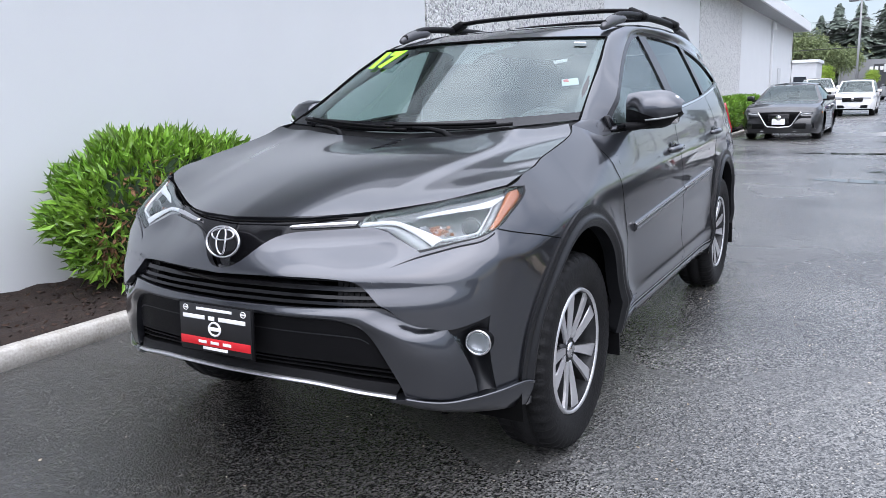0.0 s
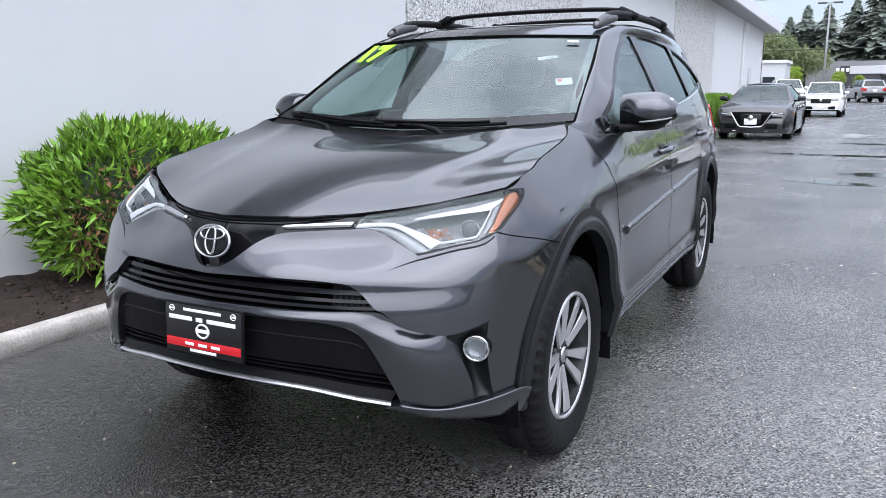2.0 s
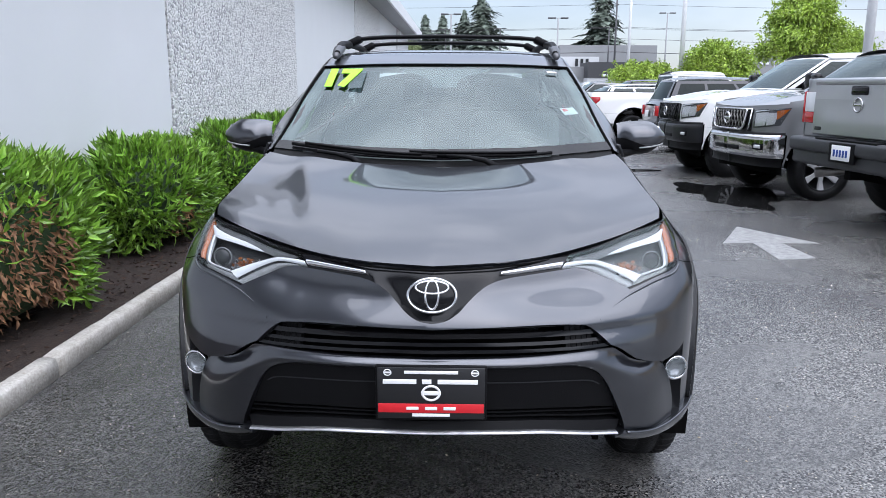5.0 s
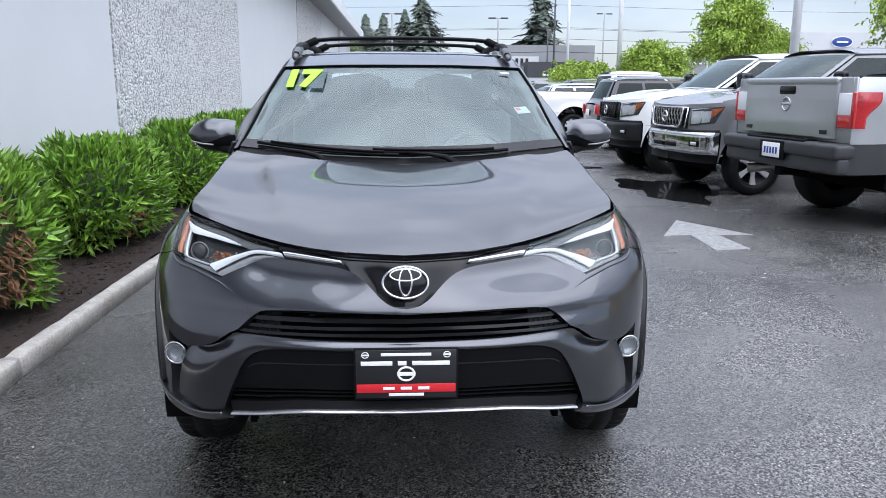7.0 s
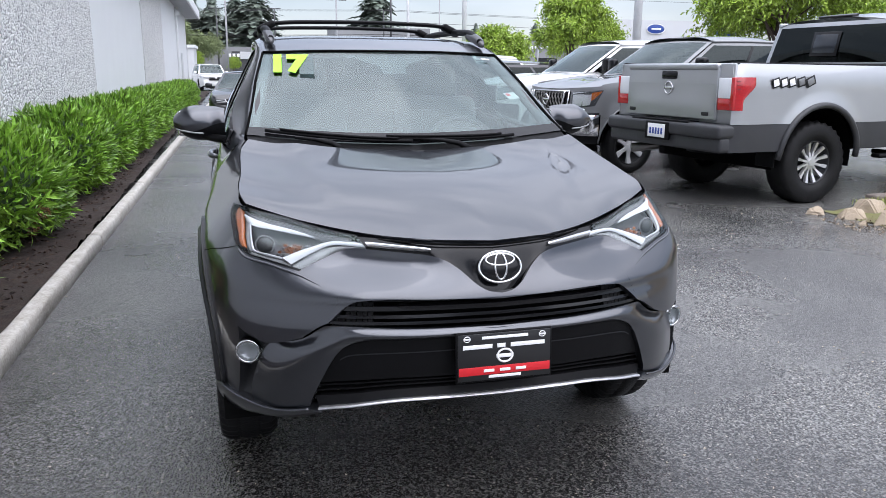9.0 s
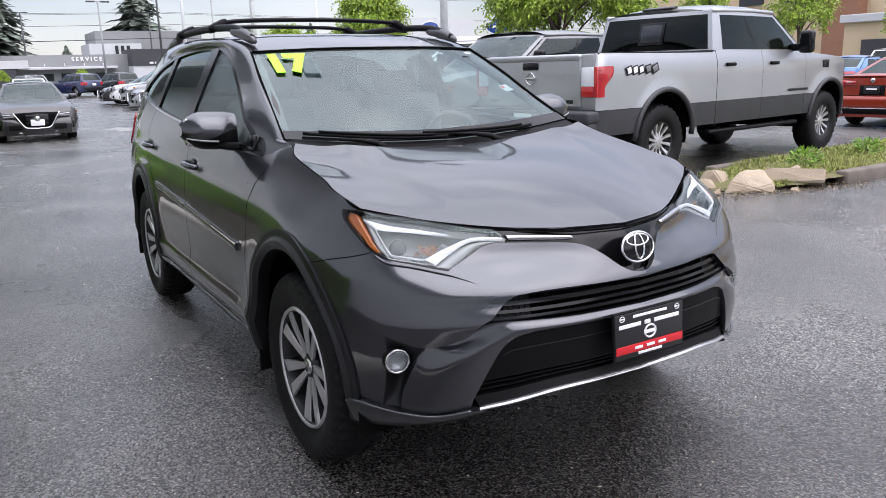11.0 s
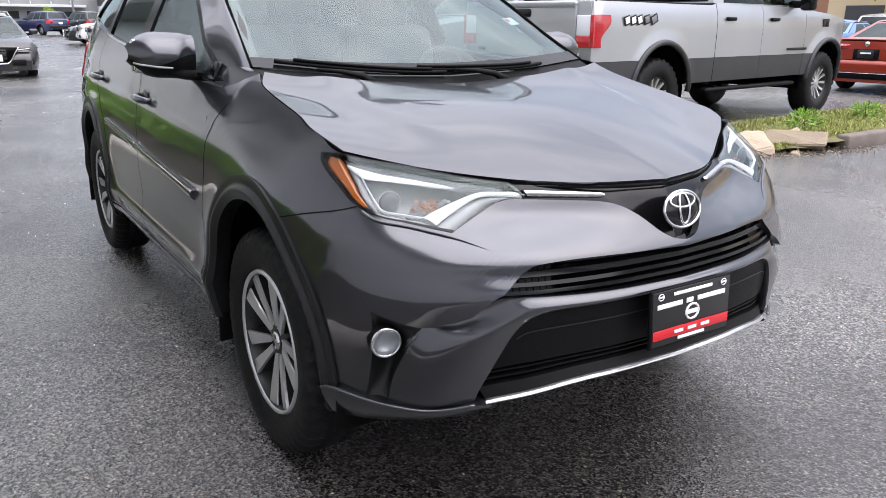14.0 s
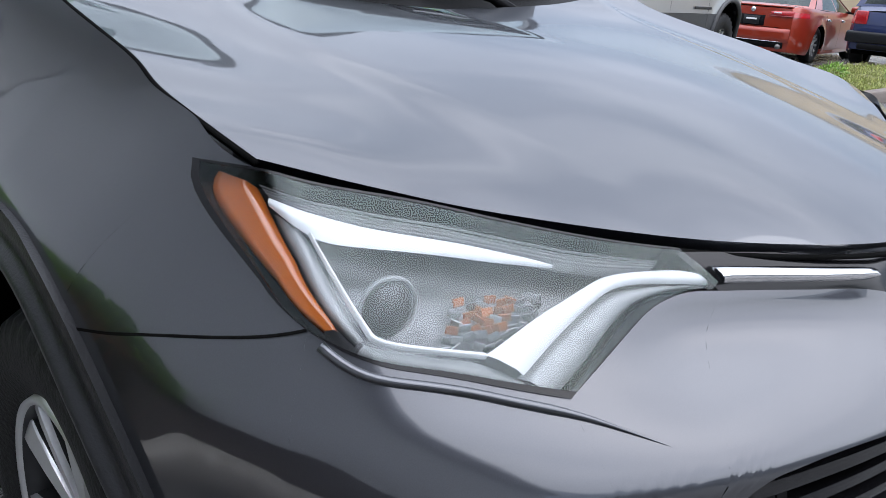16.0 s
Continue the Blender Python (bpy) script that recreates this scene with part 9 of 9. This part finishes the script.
# roof rails and cross bars
for sx in (1, -1):
    rail = new("roof_rail")
    rail.parent = suv
    rail["label"] = "low roof rail with rounded feet"
    pts = [(0.562, -0.17, 1.575), (0.566, -0.05, 1.612), (0.57, 0.10, 1.640), (0.572, 0.5, 1.656), (0.57, 1.0, 1.654), (0.562, 1.35, 1.632), (0.55, 1.62, 1.585)]
    part("rail_bar", tube_bm([(sx * x, y, z) for x, y, z in [tuple(p) for p in polyline(pts, 30, True)]], 0.019, 10), M_PLASTIC, rail)
    for a, b, c in (((0.563, -0.20, 1.562), (0.567, -0.06, 1.602), (0.571, 0.10, 1.622)), ((0.552, 1.62, 1.578), (0.56, 1.42, 1.612), (0.565, 1.25, 1.628))):
        part("rail_foot", tube_bm([(sx * p.x, p.y, p.z) for p in polyline([a, b, c], 10, True)], [0.012, 0.020, 0.024, 0.026, 0.027, 0.027, 0.026, 0.025, 0.024, 0.022, 0.018], 10), M_RAIL, rail, "dark silver rail foot")
for yb in (0.43, 1.12):
    bar = new("cross_bar")
    bar.parent = suv
    bar["label"] = "black roof cross bar"
    prof = []
    pts = polyline([(-0.60, yb, 1.655), (-0.555, yb, 1.680), (-0.42, yb, 1.696), (-0.2, yb, 1.702), (0, yb, 1.704), (0.2, yb, 1.702), (0.42, yb, 1.696), (0.555, yb, 1.680), (0.60, yb, 1.655)], 40, True)
    bm = bmesh.new()
    rings = []
    for p in pts:
        rings.append([bm.verts.new(p + Vector((0, 0.036 * math.cos(a), 0.012 * math.sin(a)))) for a in [2 * math.pi * k / 12 for k in range(12)]])
    for a, b in zip(rings, rings[1:]):
        for k in range(12):
            bm.faces.new((a[k], a[(k + 1) % 12], b[(k + 1) % 12], b[k]))
    part("bar", bm, M_PLASTIC, bar)
    for sx in (1, -1):
        part("bar_foot", box_bm((0.115, 0.085, 0.042), (sx * 0.555, yb, 1.668), (0, sx * 26, 0), 0.018, 3), M_PLASTIC, bar)


# wheels
def suv_wheel():
    e = new("wheel")
    h, rim, R = 0.107, 0.225, TYRE_R
    bm = bmesh.new()
    prof = [(-h * 0.8, rim), (-h, 0.29), (-h * 0.93, 0.329), (-h * 0.72, R - 0.004), (-0.045, R), (-0.040, R - 0.008), (-0.030, R - 0.008), (-0.025, R), (0.025, R), (0.030, R - 0.008), (0.040, R - 0.008), (0.045, R),
            (h * 0.72, R - 0.004), (h * 0.90, R - 0.015), (h * 0.985, R - 0.034), (h, 0.292), (h * 0.985, 0.268), (h * 0.90, 0.248), (h * 0.82, rim + 0.003), (h * 0.70, rim - 0.003)]
    seg = 144
    rings = []
    for k in range(seg):
        a = 2 * math.pi * k / seg
        ring = []
        for i, (px, pr) in enumerate(prof):
            cut = 0.012 if (i in (3, 4, 11, 12, 13) and k % 3 == 0) else (0.006 if i in (2, 14) and k % 3 == 0 else 0.0)
            ring.append(bm.verts.new((px, (pr - cut) * math.cos(a), (pr - cut) * math.sin(a))))
        rings.append(ring)
    for k in range(seg):
        p, q = rings[k], rings[(k + 1) % seg]
        for i in range(len(prof) - 1):
            bm.faces.new((p[i], p[i + 1], q[i + 1], q[i]))
    part("tyre", bm, M_RUBBER, e, "black all-season tyre")
    bm = bmesh.new()
    prof = [(0.083, rim + 0.002), (0.095, rim - 0.003), (0.093, rim - 0.010), (0.088, rim - 0.013)]
    seg = 64
    rings = [[bm.verts.new((px, pr * math.cos(2 * math.pi * k / seg), pr * math.sin(2 * math.pi * k / seg))) for px, pr in prof] for k in range(seg)]
    for k in range(seg):
        p, q = rings[k], rings[(k + 1) % seg]
        for i in range(len(prof) - 1):
            bm.faces.new((p[i], p[i + 1], q[i + 1], q[i]))
    rim_ob = part("rim", bm, M_ALLOY, e, "machined alloy rim lip")
    bm = bmesh.new()
    prof = [(0.088, rim - 0.013), (0.070, rim - 0.016), (0.02, rim - 0.03), (-0.06, rim - 0.035)]
    rings = [[bm.verts.new((px, pr * math.cos(2 * math.pi * k / seg), pr * math.sin(2 * math.pi * k / seg))) for px, pr in prof] for k in range(seg)]
    for k in range(seg):
        p, q = rings[k], rings[(k + 1) % seg]
        for i in range(len(prof) - 1):
            bm.faces.new((p[i], p[i + 1], q[i + 1], q[i]))
    part("rim_barrel", bm, M_ALLOY_DARK, e)
    part("brake_disc", cyl_bm(0.15, 0.15, (-0.03, 0, 0), (-0.01, 0, 0), 40), M_STEEL, e)
    part("wheel_back", cyl_bm(0.215, 0.215, (-0.07, 0, 0), (-0.05, 0, 0), 40), M_VOID, e)
    bm = bmesh.new()
    add_box(bm, (0.06, 0.10, 0.16), (-0.01, -0.145, 0.02), (0, 0, 0), 0.02)
    part("brake_caliper", bm, M_STEEL, e)
    for s in range(5):
        m = Matrix.Rotation(2 * math.pi * s / 5 + radians(18), 4, "X")
        for side in (-1, 1):
            bm, dk = bmesh.new(), bmesh.new()
            rows, dark = [], []
            for r, off, w, x in ((0.042, 0.012, 0.0115, 0.064), (0.085, 0.023, 0.0150, 0.071), (0.13, 0.033, 0.0190, 0.078), (0.18, 0.044, 0.0245, 0.084), (0.214, 0.0515, 0.0280, 0.086)):
                c, tip = side * off, 0.007 * (r / 0.214)
                rows.append([bm.verts.new(m @ Vector((x - d, c + k * w, r))) for d, k in ((tip if side > 0 else 0, -0.92), (0 if side > 0 else tip, 0.92), (0.010, 1.0), (0.010, -1.0))])
                dark.append([dk.verts.new(m @ Vector((x - d, c + k * w, r))) for d, k in ((0.0095, -1.0), (0.0095, 1.0), (0.050, 1.15), (0.050, -1.15))])
            for b_, rw in ((bm, rows), (dk, dark)):
                for p, q in zip(rw, rw[1:]):
                    for i in range(4):
                        b_.faces.new((p[i], p[(i + 1) % 4], q[(i + 1) % 4], q[i]))
            part("spoke_face", bm, M_ALLOY, e, smooth=False)
            part("spoke_side", dk, M_ALLOY_DARK, e, smooth=False)
    part("hub", cyl_bm(0.062, 0.052, (0.02, 0, 0), (0.061, 0, 0), 30), M_ALLOY_DARK, e)
    part("hub_cap", cyl_bm(0.031, 0.027, (0.058, 0, 0), (0.070, 0, 0), 30), M_CHROME, e, "bright hub cap")
    for s in range(5):
        a = 2 * math.pi * s / 5 + radians(54)
        part("wheel_nut", cyl_bm(0.0095, 0.0085, (0.05, 0.050 * math.cos(a), 0.050 * math.sin(a)), (0.064, 0.050 * math.cos(a), 0.050 * math.sin(a)), 6), M_CHROME, e)
    return e


wheel_a = suv_wheel()
for sx, y, turn in ((1, AXLE_F, 6), (-1, AXLE_F, 30), (1, AXLE_R, 40), (-1, AXLE_R, 11)):
    m = pose(sx * (0.769 if y < 0 else 0.777), y, HUB_Z, 0, 0, 0 if sx > 0 else 180) @ pose(0, 0, 0, turn)
    w = wheel_a if (sx, y) == (1, AXLE_F) else copy_thing(wheel_a, m)
    w.parent = suv
    w.matrix_basis = m

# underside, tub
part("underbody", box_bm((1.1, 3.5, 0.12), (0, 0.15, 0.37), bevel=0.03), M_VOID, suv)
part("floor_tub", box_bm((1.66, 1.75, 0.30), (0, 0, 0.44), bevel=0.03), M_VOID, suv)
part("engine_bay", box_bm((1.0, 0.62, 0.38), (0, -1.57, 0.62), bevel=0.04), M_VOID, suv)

# cabin
dash = loft_whole("dashboard", [[(0, -1.02, 1.09), (0.35, -0.99, 1.10), (0.68, -0.93, 1.11)], [(0, -0.75, 1.10), (0.35, -0.72, 1.11), (0.70, -0.68, 1.09)], [(0, -0.62, 1.06), (0.35, -0.60, 1.08), (0.71, -0.58, 1.05)], [(0, -0.55, 0.75), (0.35, -0.55, 0.75), (0.72, -0.52, 0.75)]], M_DASH, 16, 10, "dark grey dashboard")


def seat(x, y, rear=False, w=0.52):
    s_ = new("rear_seat" if rear else "front_seat")
    s_.parent = suv
    s_["label"] = "grey cloth seat"
    part("cushion", box_bm((w, 0.52, 0.18), (x, y - 0.25, 0.66), (4, 0, 0), 0.06, 3), M_SEAT, s_)
    part("backrest", box_bm((w * 0.96, 0.15, 0.62), (x, y + 0.06, 0.98), (-14, 0, 0), 0.06, 3), M_SEAT, s_)
    for d in ((0,) if not rear else (-w / 4, w / 4)):
        part("headrest", box_bm((0.27, 0.11, 0.18), (x + d, y + 0.16, 1.375), (-10, 0, 0), 0.045, 3), M_SEAT, s_)


for x in (-0.38, 0.38):
    seat(x, 0.02)
seat(0, 0.95, True, 1.25)
sw = new("steering_wheel")
sw.parent = suv
sw.matrix_basis = pose(0.37, -0.50, 1.02, 66, 0, 0)
part("wheel_ring", tube_bm([(0.185 * math.cos(2 * math.pi * k / 32), 0.185 * math.sin(2 * math.pi * k / 32), 0) for k in range(32)], 0.016, 8, True), M_DASH, sw)
part("wheel_boss", box_bm((0.17, 0.13, 0.05), (0, -0.01, -0.01), bevel=0.02), M_DASH, sw)
for a in (0, 180, 270):
    part("wheel_spoke", tube_bm([(0, 0, -0.01), (0.18 * math.cos(radians(a)), 0.18 * math.sin(radians(a)), 0)], 0.013, 6), M_DASH, sw)
part("interior_mirror", box_bm((0.23, 0.03, 0.07), (0, -0.36, 1.425), (10, 0, 0), 0.015), M_DASH, suv)
vs = []
for j in range(7):
    f_ = 0.985 - 0.24 * j / 6
    w_ = key([(0.74, 0.058), (0.85, 0.066), (0.88, 0.10), (0.94, 0.19), (0.99, 0.235)], f_)
    vs += [ws_pt(w_ * (i / 5 - 1), f_) + Vector((0, 0.020, -0.012)) for i in range(11)]
link_mesh("sensor_shroud", vs, grid_faces(10, 6), M_DASH, suv, "black sensor shroud behind the glass")
part("camera_pod", box_bm((0.11, 0.10, 0.035), (0, -0.44, 1.445), (32, 0, 0), 0.014), M_DASH, suv)
part("headliner", box_bm((1.08, 1.9, 0.02), (0, 0.86, 1.528), bevel=0.005), M_BLDG_LIGHT, suv)
for sx in (1, -1):
    part("pillar_trim", tube_bm([(sx * 0.69, -0.89, 1.15), (sx * 0.655, -0.69, 1.27), (sx * 0.62, -0.48, 1.38), (sx * 0.585, -0.27, 1.485)], 0.024, 8), M_SEAT, suv)
for sx in (1, -1):
    part("door_card", box_bm((0.05, 1.6, 0.48), (sx * 0.755, 0.0, 0.83), (0, sx * 4, 0), 0.02), M_DASH, suv)

# things stuck on the glass
def fit_unit(bm):
    """Scales a bmesh's outline to one metre square about the origin."""
    xs, ys = [v.co.x for v in bm.verts], [v.co.y for v in bm.verts]
    for v in bm.verts:
        v.co.x = (v.co.x - min(xs)) / (max(xs) - min(xs)) - 0.5
        v.co.y = (v.co.y - min(ys)) / (max(ys) - min(ys)) - 0.5
    return bm


p0 = ws_pt(-0.484, 0.82) + Vector((0, 0, -0.010))
xa, ya_ = Vector((0.165, -0.058, 0.0)), Vector((0.012, 0.168, 0.088))
za = xa.cross(ya_).normalized()
lean = Matrix((xa, ya_, za)).transposed().to_4x4()
n17 = fit_unit(text_bm("17", 0.20, 0.001, 0.012))
bmesh.ops.transform(n17, matrix=lean, verts=n17.verts)
num = tagged(part("year_sticker", n17, M_LIME, smooth=False), "bright lime green year digits stuck on the windshield", "sticker")
num.matrix_world = Matrix.Translation(p0 + za * 0.004)
# dark see-through patch, reaching out to the right of the digits
back = box_bm((0.40, 0.92, 0.002), (0.42, -0.06, -0.003))
bmesh.ops.transform(back, matrix=lean, verts=back.verts)
part("dark_backing", back, glass_mat("smoky_film", (0.42, 0.48, 0.48), 0.05), num, "dark see-through patch behind and beside the digits", smooth=False)
st = tagged(part("paper_tag", box_bm((0.070, 0.056, 0.002), (0, 0, 0), (0, 0, 6), 0.0008), M_TAG), "small white paper tag with red corner inside the windshield", "paper tag")
p0, p1, p2 = ws_pt(0.575, 0.47), ws_pt(0.53, 0.47), ws_pt(0.575, 0.53)
xa = (p0 - p1).normalized()
za = xa.cross(p2 - p0).normalized()
st.matrix_world = Matrix.Translation(p0 - za * 0.020 + Vector((0, 0, -0.010))) @ Matrix((xa, za.cross(xa), za)).transposed().to_4x4()
part("red_corner", box_bm((0.022, 0.022, 0.002), (-0.018, 0.008, 0.002), (0, 0, 12), 0.0008), M_PLATE_R, st)

lab = tagged(part("glass_label", box_bm((0.052, 0.016, 0.001), (0, 0, 0), (0, 0, -4), 0.0004), M_TAG), "small white printed label at the windshield's upper corner", "label")
p0, p1, p2 = ws_pt(0.52, 0.90), ws_pt(0.48, 0.90), ws_pt(0.52, 0.95)
xa = (p0 - p1).normalized()
za = xa.cross(p2 - p0).normalized()
lab.matrix_world = Matrix.Translation(p0 - za * 0.004) @ Matrix((xa, za.cross(xa), za)).transposed().to_4x4()

# dealer plate
plate = tagged(new("dealer_plate"), "black dealer plate with white bars and a red band", "plate")
plate.matrix_world = pose(0, -2.206, 0.568, 90 - 3, 0, 0)
part("plate_frame", box_bm((0.312, 0.160, 0.010), (0, 0, 0), (0, 0, 0), 0.003), M_PLASTIC, plate)
part("plate_face", box_bm((0.300, 0.148, 0.004), (0, 0, 0.005), (0, 0, 0), 0.001), M_PLATE_K, plate)
part("red_band", box_bm((0.296, 0.026, 0.002), (0, -0.043, 0.0085), (0, 0, 0), 0.0005), M_PLATE_R, plate)
for w_, h_, x_, y_ in ((0.150, 0.009, 0, 0.061), (0.105, 0.009, 0, -0.063)):
    part("print_bar", box_bm((w_, h_, 0.002), (x_, y_, 0.0085), (0, 0, 0), 0.0005), M_PLATE_W, plate)
for w_, x_ in ((0.094, -0.088), (0.026, -0.012), (0.112, 0.074)):
    part("print_bar", box_bm((w_, 0.013, 0.002), (x_, 0.034, 0.0085), (0, 0, 0), 0.0005), M_PLATE_W, plate)
for k in range(3):
    part("number_bar", box_bm((0.034, 0.009, 0.002), (-0.052 + 0.052 * k, -0.043, 0.0105), (0, 0, 0), 0.0005), M_PLATE_W, plate)
for x_, y_, r_ in ((0, 0.001, 0.024), (-0.122, 0.060, 0.010), (0.122, 0.060, 0.010)):
    part("round_mark", tube_bm([(x_ + r_ * math.cos(2 * math.pi * k / 24), y_ + r_ * 0.85 * math.sin(2 * math.pi * k / 24), 0.0085) for k in range(24)], r_ * 0.14, 6, True), M_PLATE_W, plate)
    part("mark_bar", box_bm((r_ * 2.3, r_ * 0.5, 0.002), (x_, y_, 0.0085), (0, 0, 0), 0.0005), M_PLATE_W, plate)

# patterns used for the copies are no longer needed
for p in (W_TRUCK, W_TRUCK2, W_CAR, W_SUV):
    for c in list(p.children):
        bpy.data.objects.remove(c)
    bpy.data.objects.remove(p)
